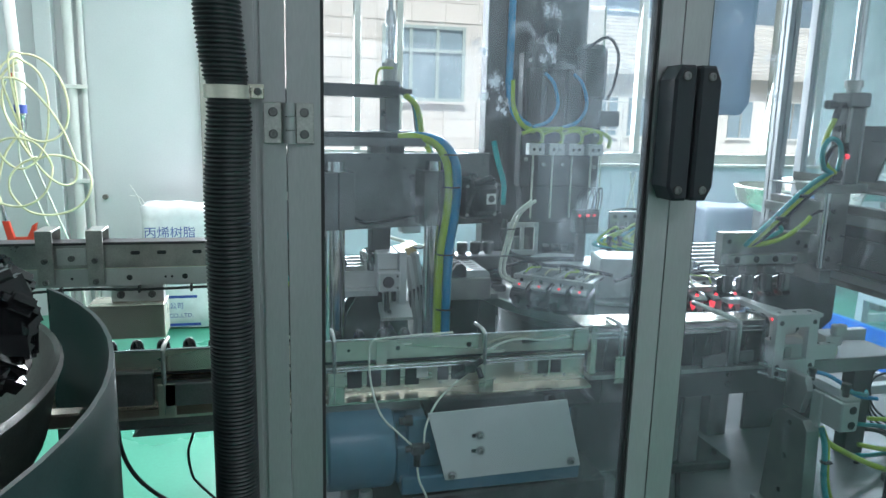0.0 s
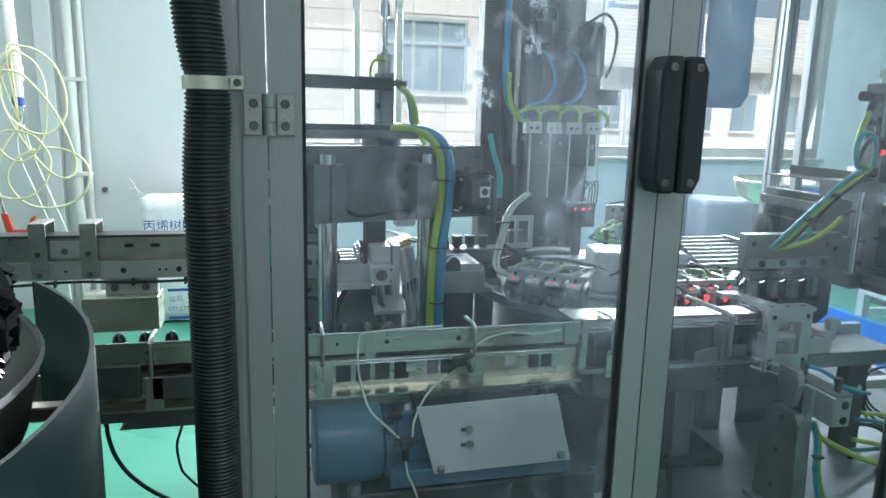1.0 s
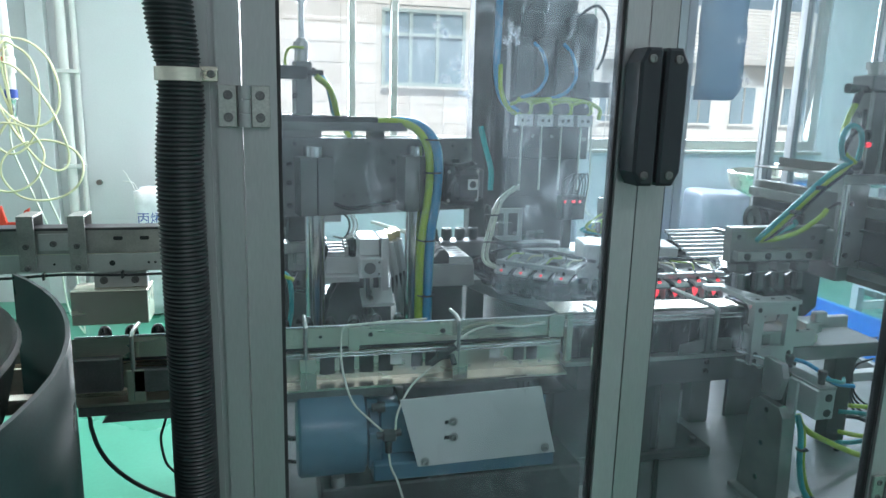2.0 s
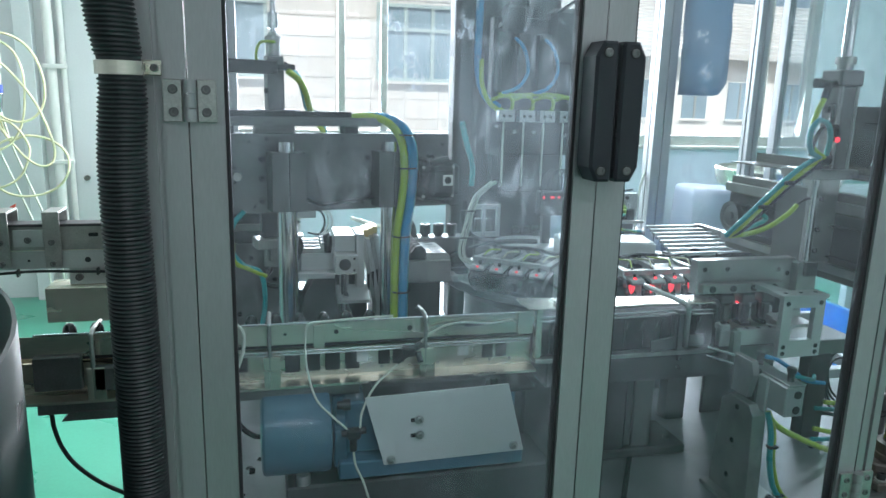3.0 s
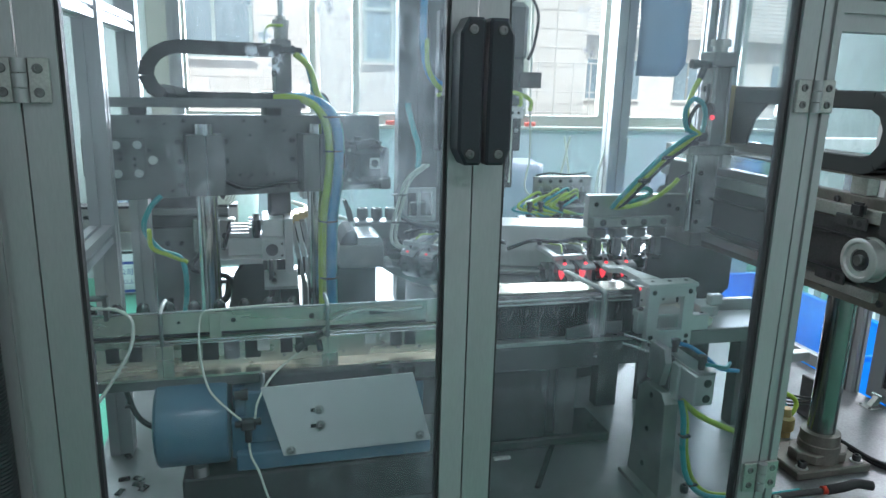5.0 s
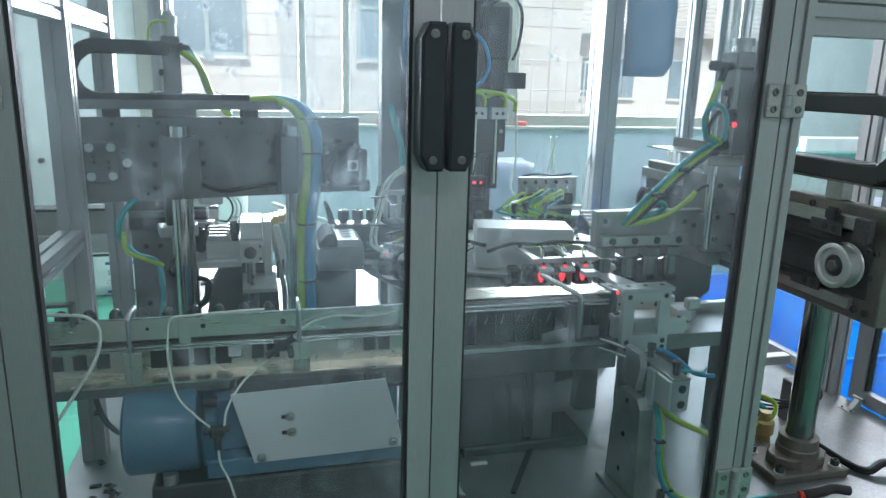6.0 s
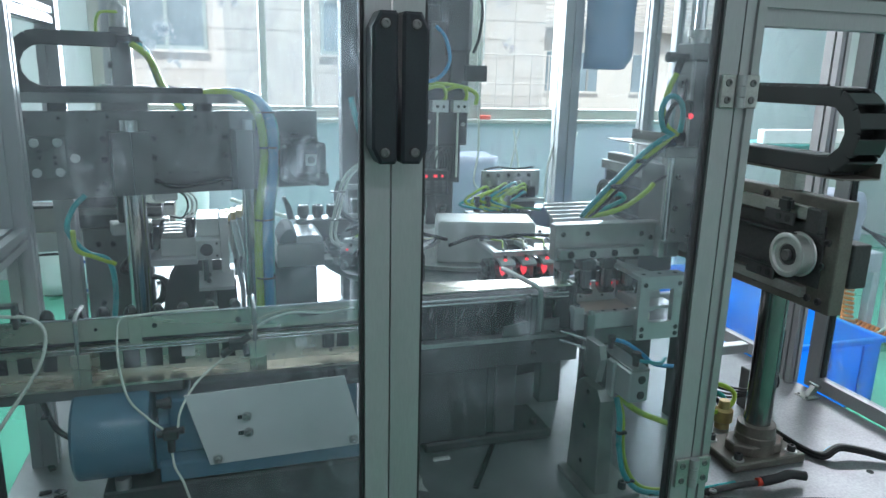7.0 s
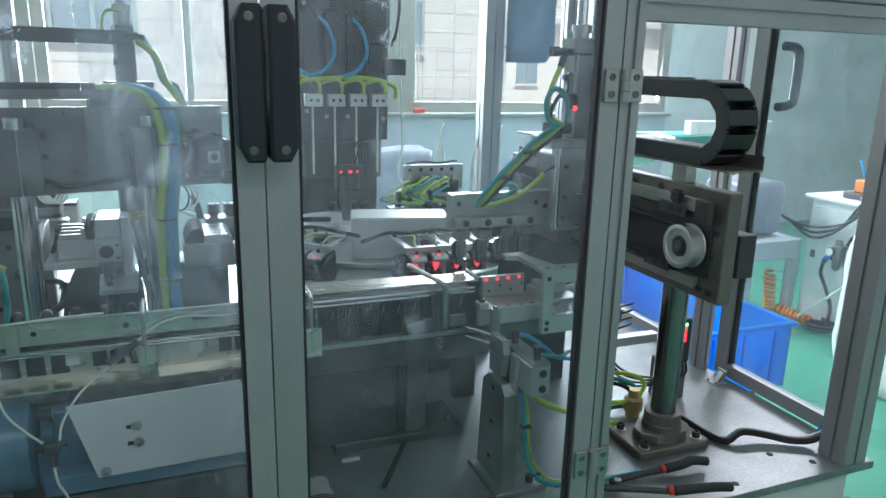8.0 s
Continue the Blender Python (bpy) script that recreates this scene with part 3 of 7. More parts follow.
# ---- corrugated hose on the front post ----
hose = thing("corrugated_hose", (-0.065, 0.95, 0.0), "black corrugated cable conduit strapped to the post", "hose")
hb = B()
path = smooth_path([(-0.056, 0.952, 0.0), (-0.053, 0.952, 0.9), (-0.054, 0.95, 1.3), (-0.055, 0.946, 1.5), (-0.05, 0.952, 1.61), (-0.06, 0.946, 1.72), (-0.071, 0.945, 1.95), (-0.075, 0.95, 2.15)], 160)
rings, run, due, count = [], 0.0, 0.0, 0
for i, p in enumerate(path):
    if i:
        run += (p - path[i - 1]).length
    while run >= due:
        r = 0.0285 + 0.0015 * (1, 0.55, -1, -0.45)[count % 4]
        if 1.615 < p.z < 1.641:
            r = 0.0255
        elif abs(p.z - 1.628) < 0.035:
            r -= 0.0012
        z = p.z + (due - run)
        rings.append([hb.verts.new(Vector((p.x, p.y, z)) + Vector((math.cos(2 * math.pi * k / 24), math.sin(2 * math.pi * k / 24), 0)) * r) for k in range(24)])
        due, count = due + 0.0014, count + 1
for a, b in zip(rings, rings[1:]):
    for k in range(24):
        j = (k + 1) % 24
        hb.faces.new((a[k], a[j], b[j], b[k])).smooth = True
part("conduit", hb, "hose_black", hose)
st = lathe(B(), (-0.051, 0.9515, 1.618), (0, 0, 1), [(0, 0.0282), (0.0005, 0.0292), (0.0165, 0.0292), (0.017, 0.0282)], 28)
box(st, -0.036, -0.006, 0.968, 0.974, 1.619, 1.638, 0.001)
strap = part("strap", st, "stainless", hose, "bright steel strap clamp")
part("screw", screw(B(), (-0.014, 0.969, 1.6285), (0, -1, 0), 0.005, 0.005), "gunmetal", strap)

# ---- feed track across the machine ----
TY = 1.372
track = thing("feed_track", (0.3, TY, PLATE), "stainless steel feed track with guide rods above the vibrator", "conveyor")
fence = B()
box(fence, -0.62, 0.657, TY - 0.028, TY - 0.026, 1.117, 1.158, 0.0006)
part("fence", fence, "stainless", track, "long stainless fence strip with slots")
part("cover", prism(B(), [(0.66, TY - 0.012), (1.115, TY - 0.022), (1.115, TY + 0.035), (0.66, TY + 0.075)], "z", 1.157, 1.161, 0.001), "stainless", track, "bright flat cover strip")
part("ledge", box(B(), 0.668, 1.135, TY - 0.042, TY + 0.06, 1.046, 1.056, 0.001), "steel", track, "steel ledge below the brushes")
# dark box standing in for the shadowed space below the ledge
part("beam", box(B(), 0.70, 1.13, TY - 0.034, TY + 0.05, 0.985, 1.0455, 0.002), "dark", track)
part("end_cap", prism(B(), [(TY - 0.03, 1.0565), (TY + 0.05, 1.0565), (TY + 0.05, 1.164), (TY - 0.02, 1.164), (TY - 0.03, 1.15)], "x", 1.112, 1.122, 0.001), "dark", track)
part("start_post", box(B(), 0.669, 0.683, TY - 0.036, TY - 0.02, 1.0565, 1.168, 0.001), "stainless", track)
tips = B()
for k in range(11):
    xx = 0.71 + 0.036 * k
    box(tips, xx, xx + 0.0014, TY - 0.0232, TY - 0.0214, 1.104, 1.124, m=Matrix.Translation((xx, 0, 1.11)) @ Matrix.Rotation(0.35, 4, "Y") @ Matrix.Translation((-xx, 0, -1.11)))
tagged(part("brush_marks", tips, "gunmetal", track), kind="stuff")
for k in range(9):
    part("rib", box(B(), 0.705 + 0.045 * k, 0.709 + 0.045 * k, TY - 0.0235, TY - 0.0205, 1.06, 1.128, 0.001), "gloss_black", track)
part("channel", prism(B(), [(TY - 0.05, 1.033), (TY + 0.06, 1.033), (TY + 0.06, 1.12), (TY + 0.054, 1.12), (TY + 0.054, 1.041), (TY - 0.004, 1.041), (TY - 0.004, 1.10), (TY - 0.01, 1.10), (TY - 0.01, 1.041), (TY - 0.05, 1.038)], "x", -0.62, 0.668), "stainless", track)
part("floor_bar", box(B(), -0.3, 0.29, TY - 0.045, TY + 0.05, 1.012, 1.0325, 0.001), "gunmetal", track)
part("dark_liner", box(B(), 0.684, 1.111, TY - 0.0205, TY + 0.045, 1.0565, 1.135, 0.001), "brush", track, "black brush liner of the track")
for z, yy, x0, x1 in ((1.105, TY - 0.036, 0.06, 0.655), (1.098, TY - 0.033, 0.06, 0.655), (1.147, TY - 0.030, 0.66, 1.1), (1.138, TY - 0.031, 0.66, 1.1), (1.1605, TY - 0.028, -0.3, 0.66)):
    part("guide_rod", cyl(B(), (x0, yy, z), (x1, yy, z), 0.0023, 8), "chrome", track)
for x in (0.115, 0.425, 0.735, -0.2):
    part("wire_clip", tube(B(), [(x, TY - 0.046, 1.04), (x, TY - 0.046, 1.15), (x, TY - 0.042, 1.164), (x, TY - 0.02, 1.169), (x, TY + 0.03, 1.166)], 0.0042, 8), "steel", track)
    part("clip_foot", box(B(), x - 0.012, x + 0.02, TY - 0.05, TY - 0.047, 1.038, 1.10, 0.0008), "stainless", track)
for x in (1.016,):
    part("hold_down", tube(B(), [(x + 0.004, TY - 0.055, 1.07), (x + 0.004, TY - 0.056, 1.15), (x, TY - 0.05, 1.168), (x - 0.02, TY + 0.01, 1.176), (x - 0.035, TY + 0.07, 1.18)], 0.006, 8), "steel", track)
    part("hold_block", box(B(), x - 0.018, x + 0.02, TY - 0.05, TY - 0.024, 1.057, 1.15, 0.006, seg=2), "gunmetal", track)
    part("hold_arm", prism(B(), [(x - 0.075, 1.082), (x - 0.019, 1.092), (x - 0.019, 1.062), (x - 0.075, 1.058)], "y", TY - 0.046, TY - 0.04, 0.001), "gunmetal", track)
    part("hold_tail", box(B(), x + 0.021, x + 0.06, TY - 0.044, TY - 0.036, 1.066, 1.092, 0.001), "gunmetal", track)
    for z in (1.035, 1.012):
        part("bolt", screw(B(), (x + 0.005, TY - 0.034, z), (0, -1, 0), 0.0065, 0.006), "dark", track)
for x in (0.30, 0.515):
    part("tab", box(B(), x - 0.012, x + 0.012, TY - 0.0135, TY - 0.0105, 1.066, 1.09, 0.001), "whiteplastic", track, "pale square tab")
for x in (0.16, 0.2, 0.24, 0.28):
    part("slot", box(B(), x - 0.016, x + 0.014, TY - 0.0125, TY - 0.0105, 1.052, 1.09, 0.001), "rubber", track)
for x, w in ((0.245, 0.006), (0.395, 0.007), (-0.03, 0.006), (0.145, 0.004)):
    part("hole", cyl(B(), (x, TY - 0.0265, 1.139), (x, TY - 0.0288, 1.139), w * 0.8, 14), "rubber", track)
slotted = part("slot_plate", prism(B(), [(0.497, 1.131), (0.503, 1.127), (0.557, 1.129), (0.562, 1.134), (0.562, 1.149), (0.556, 1.153), (0.503, 1.151), (0.497, 1.147)], "y", TY - 0.0312, TY - 0.0285, 0.0006), "stainless", track, "small raised plate with a long slot")
part("slot", prism(B(), [(0.513, 1.136), (0.547, 1.137), (0.551, 1.1405), (0.547, 1.1445), (0.513, 1.1435), (0.509, 1.1395)], "y", TY - 0.0322, TY - 0.0313), "rubber", slotted)
part("splice", box(B(), 0.628, 0.662, TY - 0.0345, TY - 0.029, 1.114, 1.164, 0.001), "stainless", track, "folded splice plate of the fence")
for x in (0.34, 0.46, 0.575, 0.62):
    part("rivet", screw(B(), (x, TY - 0.0105, 1.053), (0, -1, 0), 0.0035, 0.002), "steel", track)
br = box(B(), 0.2, 0.222, TY - 0.032, TY - 0.0285, 1.10, 1.156, 0.0008)
part("bracket", br, "stainless", track)
for x, w in ((1.0, 0.05),):
    part("leg", box(B(), x - w / 2, x + w / 2, TY + 0.06, TY + 0.1, PLATE, 1.034, 0.002) if x > 0 else box(B(), x - 0.02, x + 0.02, TY + 0.02, TY + 0.06, 0.0, 1.012, 0.002), "gunmetal", track)
part("drip_tray", prism(B(), [(-0.26, 1.0), (-0.245, 1.016), (-0.09, 1.016), (-0.09, 1.0)], "y", TY - 0.05, TY + 0.03), "gunmetal", track)
part("side_block", box(box(B(), -0.3, -0.22, TY - 0.05, TY - 0.03, 1.06, 1.125, 0.002), -0.2, -0.09, TY - 0.05, TY - 0.03, 1.055, 1.10, 0.002), "gunmetal", track)


def cap_mesh():
    b = lathe(B(), (0, 0, 0), (0, 0, 1), [(0, 0.0115), (0.004, 0.013), (0.03, 0.013), (0.04, 0.0115), (0.047, 0.007), (0.0495, 0.0)], 16)
    return finish("cap", b, "gloss_black")


CAP = cap_mesh()
CAPS = []
for i in range(13):
    ob = new("domed_plug", CAP)
    ob.matrix_world = Matrix.Translation((-0.3 + i * 0.047, TY + 0.006, 1.1225))
    tagged(ob, "glossy black domed plastic plug standing in the feed track", "plug", "plugs in the track")
    CAPS.append(ob)
for x in (-0.02, 0.02, 0.06, 0.345, 0.375, 0.57, 0.6):
    part("slot", box(B(), x - 0.012, x + 0.012, TY - 0.0125, TY - 0.0105, 1.058, 1.088, 0.001), "rubber", track)
# solid dark strip painted in for the shaded gap under the fence
part("shadow_gap", box(B(), -0.3, 0.655, TY - 0.0255, TY - 0.012, 1.1105, 1.1165), "rubber", track)
part("bed", box(B(), -0.32, 0.66, TY - 0.004, TY + 0.05, 1.115, 1.1222), "steel", track)

# ---- linear vibrator with blue motor ----
vib = thing("vibrator_drive", (0.4, 1.34, PLATE), "blue electromagnetic vibrator with grey side plate below the track", "machine drive")
mot = B()
lathe(mot, (0.094, 1.345, 0.934), (1, 0, 0), [(0, 0.07), (0.003, 0.082), (0.008, 0.086), (0.13, 0.086), (0.135, 0.083), (0.138, 0.06)], 56)
part("motor", mot, "bluepaint", vib, "blue enamelled cylinder housing")
part("base_casting", box(B(), 0.243, 0.628, 1.272, 1.41, 0.852, 0.889, 0.003), "bluepaint", vib)
part("rear_casting", box(B(), 0.26, 0.62, 1.31, 1.40, 0.889, 1.0, 0.004), "bluepaint", vib)
sheet = prism(B(), [(0.293, 1.026), (0.332, 0.880), (0.627, 0.884), (0.588, 1.034)], "y", 1.2665, 1.2705)
part("side_plate", sheet, "whitepaint", vib, "pale grey slanted steel plate")
for x, z in ((0.402, 0.972), (0.404, 0.939), (0.346, 0.872 + 0.018), (0.604, 0.897)):
    s = part("bolt", screw(B(), (x, 1.266, z), (0, -1, 0), 0.0065, 0.008), "steel", vib)
    part("washer", cyl(B(), (x, 1.2663, z), (x, 1.2645, z), 0.0095, 16), "steel", s)
for z in (0.972, 0.939):
    part("slot", box(B(), 0.385, 0.403, 1.2655, 1.2663, z - 0.004, z + 0.004), "rubber", vib)
# block added to cover the glaring plate behind the motor
part("motor_mount", box(B(), 0.236, 0.30, 1.345, 1.42, 0.853, 1.0, 0.003), "bluepaint", vib)
part("spring_block", box(B(), 0.235, 0.262, 1.29, 1.37, 0.87, 0.95, 0.003), "bluepaint", vib)
part("rubber_mount", box(B(), 0.30, 0.66, 1.30, 1.42, 1.0, 1.0105, 0.002), "rubber", vib)
part("foundation", box(B(), 0.14, 0.70, 1.285, 1.47, PLATE, 0.838, 0.004), "dark", vib)
part("spring_pack", box(box(B(), 0.298, 0.598, 1.30, 1.325, 1.0, 1.0115, 0.002), 0.31, 0.60, 1.305, 1.3255, 1.012, 1.0335, 0.002), "rubber", vib, "black laminated spring pack")
for k in range(3):
    part("spring_leaf", box(B(), 0.55 + 0.012 * k, 0.558 + 0.012 * k, 1.2985, 1.32, 0.95, 1.0325, 0.001), "dark", vib)
part("motor_clamp", lathe(B(), (0.2425, 1.345, 0.95), (1, 0, 0), [(0, 0.03), (0.02, 0.03), (0.02, 0.022), (0.034, 0.022)], 24), "bluepaint", vib)
part("gland", lathe(B(), (0.242, 1.30, 1.0), (1, 0, 0), [(0, 0.008), (0.012, 0.008), (0.012, 0.011), (0.026, 0.011), (0.026, 0.005)], 12), "black", vib)
part("leg_bolt", cyl(B(), (0.172, 1.295, 0.839), (0.172, 1.295, 0.86), 0.012, 6), "steel", vib)
part("motor_lead", tube(B(), [(0.105, 1.36, 0.92), (0.08, 1.37, 0.915), (0.05, 1.38, 0.94), (0.03, 1.39, 1.0), (0.02, 1.40, 1.03)], 0.0055, 8), "blackwire", vib, "black motor lead with cable tie")
part("lead_tie", box(B(), 0.03, 0.045, 1.375, 1.392, 0.955, 0.962, 0.002), "black", vib)
part("damper", box(B(), 0.25, 0.62, 1.30, 1.40, 0.838, 0.8515, 0.001), "rubber", vib)
part("foot_nut", screw(B(), (0.175, 1.30, 0.838), (0, 0, 1), 0.014, 0.02), "steel", vib)
fit_ob = thing("air_tee", (0.268, 1.24, 0.96), "black push-in air tee with clear tubes", "air fitting")
part("tee_body", cyl(cyl(box(B(), 0.255, 0.282, 1.235, 1.255, 0.955, 0.975, 0.003), (0.245, 1.245, 0.966), (0.292, 1.245, 0.97), 0.007, 12), (0.268, 1.245, 0.93), (0.268, 1.245, 0.966), 0.007, 12), "black", fit_ob)
for pts in ([(0.256, 1.245, 0.975), (0.23, 1.25, 1.0), (0.2, 1.27, 1.03), (0.185, 1.3, 1.08), (0.183, 1.318, 1.13), (0.19, 1.325, 1.162), (0.225, 1.33, 1.166), (0.30, 1.335, 1.168), (0.36, 1.345, 1.166)],
            [(0.281, 1.245, 0.975), (0.288, 1.26, 1.005), (0.32, 1.29, 1.045), (0.38, 1.315, 1.085), (0.41, 1.325, 1.11), (0.45, 1.33, 1.138), (0.5, 1.335, 1.148), (0.56, 1.338, 1.142), (0.62, 1.34, 1.146)],
            [(0.268, 1.245, 0.932), (0.272, 1.24, 0.9), (0.285, 1.235, 0.87), (0.31, 1.22, 0.8), (0.36, 1.215, 0.752), (0.42, 1.22, 0.7475)]):
    part("tube", tube(B(), pts, 0.0023, 8), "clearhose", fit_ob, "clear air tube")
valve = thing("flow_valve", (0.39, 1.31, 1.09), "small black inline flow regulator on an air tube", "air fitting")
part("valve_body", cyl(cyl(box(B(), 0.375, 0.402, 1.305, 1.322, 1.09, 1.11, 0.003), (0.362, 1.312, 1.08), (0.415, 1.314, 1.115), 0.007, 12), (0.405, 1.305, 1.10), (0.408, 1.29, 1.085), 0.006, 12), "black", valve)
nozzle = thing("blow_nozzle_tube", (-0.005, 1.32, 1.0), "clear air tube with a blow nozzle over the track", "air tube")
part("tube", tube(B(), [(-0.04, 1.34, 1.178), (0.0, 1.33, 1.18), (0.045, 1.325, 1.175), (0.068, 1.32, 1.15), (0.06, 1.31, 1.1), (0.03, 1.29, 1.05), (-0.01, 1.26, 0.99), (-0.03, 1.22, 0.94)], 0.0035, 8), "clearhose", nozzle)
part("bracket", box(box(B(), 0.018, 0.026, 1.325, 1.345, 1.155, 1.2, 0.001), -0.06, 0.026, 1.325, 1.345, 1.194, 1.2, 0.001), "gunmetal", nozzle)

# ---- left gantry, turned on its columns ----
GA = 12.6
gantry = thing("transfer_gantry", (-0.073, 1.85, PLATE), "grey plate gantry on two polished columns with a cable chain", "machine gantry", turn=GA)


def G(bm, name, mat, label="", parent=None):
    return part(name, bm, mat, parent or gantry, label, local=True)


# u runs along the beam, v away from the front, heights above the plate
def gz(z):
    return z - PLATE


beam = G(box(B(), 0, 0.726, 0, 0.018, gz(1.292), gz(1.502), 0.0015), "beam_plate", "gunmetal", "scuffed grey steel beam plate")
G(box(B(), 0, 0.70, 0.018, 0.09, gz(1.33), gz(1.46), 0.003), "rail_body", "machined")
for u in (0.238, 0.53):
    G(cyl(B(), (u, -0.03, 0.002), (u, -0.03, gz(1.482)), 0.0265, 32), "column", "chrome", "polished steel column")
    G(lathe(B(), (u, -0.03, 0), (0, 0, 1), [(0, 0.05), (0.012, 0.05), (0.014, 0.04), (0.04, 0.038), (0.042, 0.03)], 28), "column_foot", "gunmetal")
    c = G(box(box(B(), u - 0.045, u - 0.001, -0.062, -0.0005, gz(1.302), gz(1.455), 0.0015), u + 0.001, u + 0.045, -0.062, -0.0005, gz(1.302), gz(1.455), 0.0015), "clamp_block", "gunmetal", "split steel clamp block")
    for z in (1.325, 1.385, 1.435):
        for du in (-0.058, 0.058):
            G(screw(B(), (u + du, 0, gz(z)), (0, -1, 0), 0.0075, 0.006), "screw", "dark", parent=c)
G(box(B(), 0.018, 0.10, -0.012, -0.0005, gz(1.345), gz(1.445), 0.001), "idler_bracket", "gunmetal")
for u in (0.035, 0.083):
    for z in (1.36, 1.43):
        G(screw(B(), (u, -0.012, gz(z)), (0, -1, 0), 0.0105, 0.009), "cap_screw", "machined")
for u, z in ((0.043, 1.395), (0.075, 1.395), (0.043, 1.41), (0.075, 1.38), (0.11, 1.375), (0.11, 1.415), (0.02, 1.48), (0.09, 1.485), (0.16, 1.31), (0.195, 1.487), (0.345, 1.487), (0.40, 1.487), (0.46, 1.31), (0.59, 1.47), (0.705, 1.47)):
    G(cyl(B(), (u, -0.0115 if u < 0.1 and z < 1.45 else 0.001, gz(z)), (u, -0.0128 if u < 0.1 and z < 1.45 else -0.0008, gz(z)), 0.0042, 10), "tapped_hole", "rubber")
G(lathe(B(), (0.118, 0.0, gz(1.39)), (0, -1, 0), [(0, 0.011), (0.0008, 0.011), (0.0008, 0.0)], 20), "access_hole", "whiteplastic")
G(box(B(), -0.04, 0.0, 0.03, 0.08, gz(1.35), gz(1.44), 0.002), "idler_block", "gunmetal")
for u, z in ((0.30, 1.345), (0.33, 1.345), (0.36, 1.345), (0.40, 1.345), (0.42, 1.345), (0.36, 1.45), (0.45, 1.46), (0.15, 1.48), (0.66, 1.48), (0.70, 1.31)):
    G(cyl(B(), (u, 0.001, gz(z)), (u, -0.0008, gz(z)), 0.0032, 10), "tapped_hole", "rubber")
# servo motor on the far end
mo = G(box(box(box(B(), 0.60, 0.70, -0.1, -0.0005, gz(1.32), gz(1.43), 0.008), 0.612, 0.69, -0.125, -0.1, gz(1.335), gz(1.42), 0.012), 0.69, 0.72, -0.09, -0.02, gz(1.335), gz(1.42), 0.006), "servo_motor", "black", "black servo motor with warning sticker")
G(box(B(), 0.648, 0.678, -0.1262, -0.1253, gz(1.366), gz(1.396)), "warning_sticker", "whiteplastic", "white sticker with a dark ring", parent=mo)
G(lathe(B(), (0.663, -0.1265, gz(1.381)), (0, -1, 0), [(0, 0.010), (0.0006, 0.010), (0.0006, 0.0078), (0.0, 0.0078)], 20), "ring_sign", "dark", parent=mo)
G(tube(B(), [(0.61, -0.03, gz(1.42)), (0.60, -0.05, gz(1.445)), (0.57, -0.02, gz(1.46)), (0.565, -0.012, gz(1.45))], 0.006, 8), "motor_cable", "blackwire", parent=mo)
for k in range(5):
    G(box(B(), 0.606 + 0.019 * k, 0.616 + 0.019 * k, -0.104, -0.02, gz(1.43), gz(1.437), 0.001), "fin", "dark", parent=mo)
G(cyl(cyl(B(), (0.615, -0.115, gz(1.425)), (0.665, -0.12, gz(1.44)), 0.009, 12), (0.615, -0.11, gz(1.40)), (0.595, -0.115, gz(1.36)), 0.008, 12), "cable_gland", "black", parent=mo)
G(box(box(B(), 0.565, 0.599, -0.05, -0.0005, gz(1.34), gz(1.42), 0.004), 0.575, 0.60, -0.075, -0.05, gz(1.36), gz(1.405), 0.003), "motor_flange", "dark", parent=mo)
G(box(B(), 0.70, 0.735, -0.07, 0.01, gz(1.30), gz(1.335), 0.004), "motor_foot", "dark", parent=mo)
for sx2, sz2 in ((0.60, 1.415), (0.69, 1.415), (0.60, 1.335), (0.69, 1.335)):
    G(screw(B(), (sx2, -0.1, gz(sz2)), (0, -1, 0), 0.005, 0.004), "screw", "steel", parent=mo)
G(cyl(B(), (0.64, -0.06, gz(1.43)), (0.64, -0.06, gz(1.448)), 0.012, 14), "connector", "black", parent=mo)
# cable tray on top
G(box(box(B(), -0.005, 0.50, -0.035, 0.03, gz(1.522), gz(1.526), 0.0008), -0.005, 0.50, -0.037, -0.035, gz(1.522), gz(1.545), 0.0006), "cable_tray", "gunmetal", "folded steel cable tray")
for u in (0.07, 0.40):
    G(box(B(), u, u + 0.04, -0.02, 0.02, gz(1.502), gz(1.5215), 0.001), "tray_bracket", "dark")
# hose bundle down the second column
for k, (du, dv, m, r) in enumerate(((0.005, 0, "bluehose", 0.0135), (-0.019, 0.002, "yellowgreen", 0.011), (0.019, 0.012, "cyanhose", 0.008), (-0.008, 0.018, "blackwire", 0.007))):
    G(tube(B(), [(0.42 + du, 0.0 + dv, gz(1.542)), (0.49 + du, -0.02 + dv, gz(1.548)), (0.54 + du, -0.05 + dv, gz(1.53)), (0.565 + du, -0.075 + dv, gz(1.48)), (0.572 + du, -0.078 + dv, gz(1.40)), (0.565 + du, -0.078 + dv, gz(1.32)), (0.552 + du, -0.075 + dv, gz(1.22)), (0.55 + du, -0.07 + dv, gz(1.05)), (0.552 + du, -0.07 + dv, 0.05), (0.57 + du, -0.06 + dv, 0.012)], r, 10), "hose", m, "coloured pneumatic hose")
for z in (1.50, 1.41, 1.22, 1.06):
    u = 0.552 if z < 1.3 else 0.566
    G(lathe(B(), (u - 0.004, -0.074, gz(z)), (0, 0, 1), [(0, 0.026), (0.004, 0.026), (0.004, 0.0245), (0, 0.0245)], 20), "cable_tie", "black")
G(tube(B(), [(0.29, -0.01, gz(1.33)), (0.34, -0.014, gz(1.31)), (0.42, -0.014, gz(1.318)), (0.49, -0.014, gz(1.322)), (0.53, -0.03, gz(1.29)), (0.545, -0.06, gz(1.24))], 0.005, 8), "sensor_cable", "blackwire")
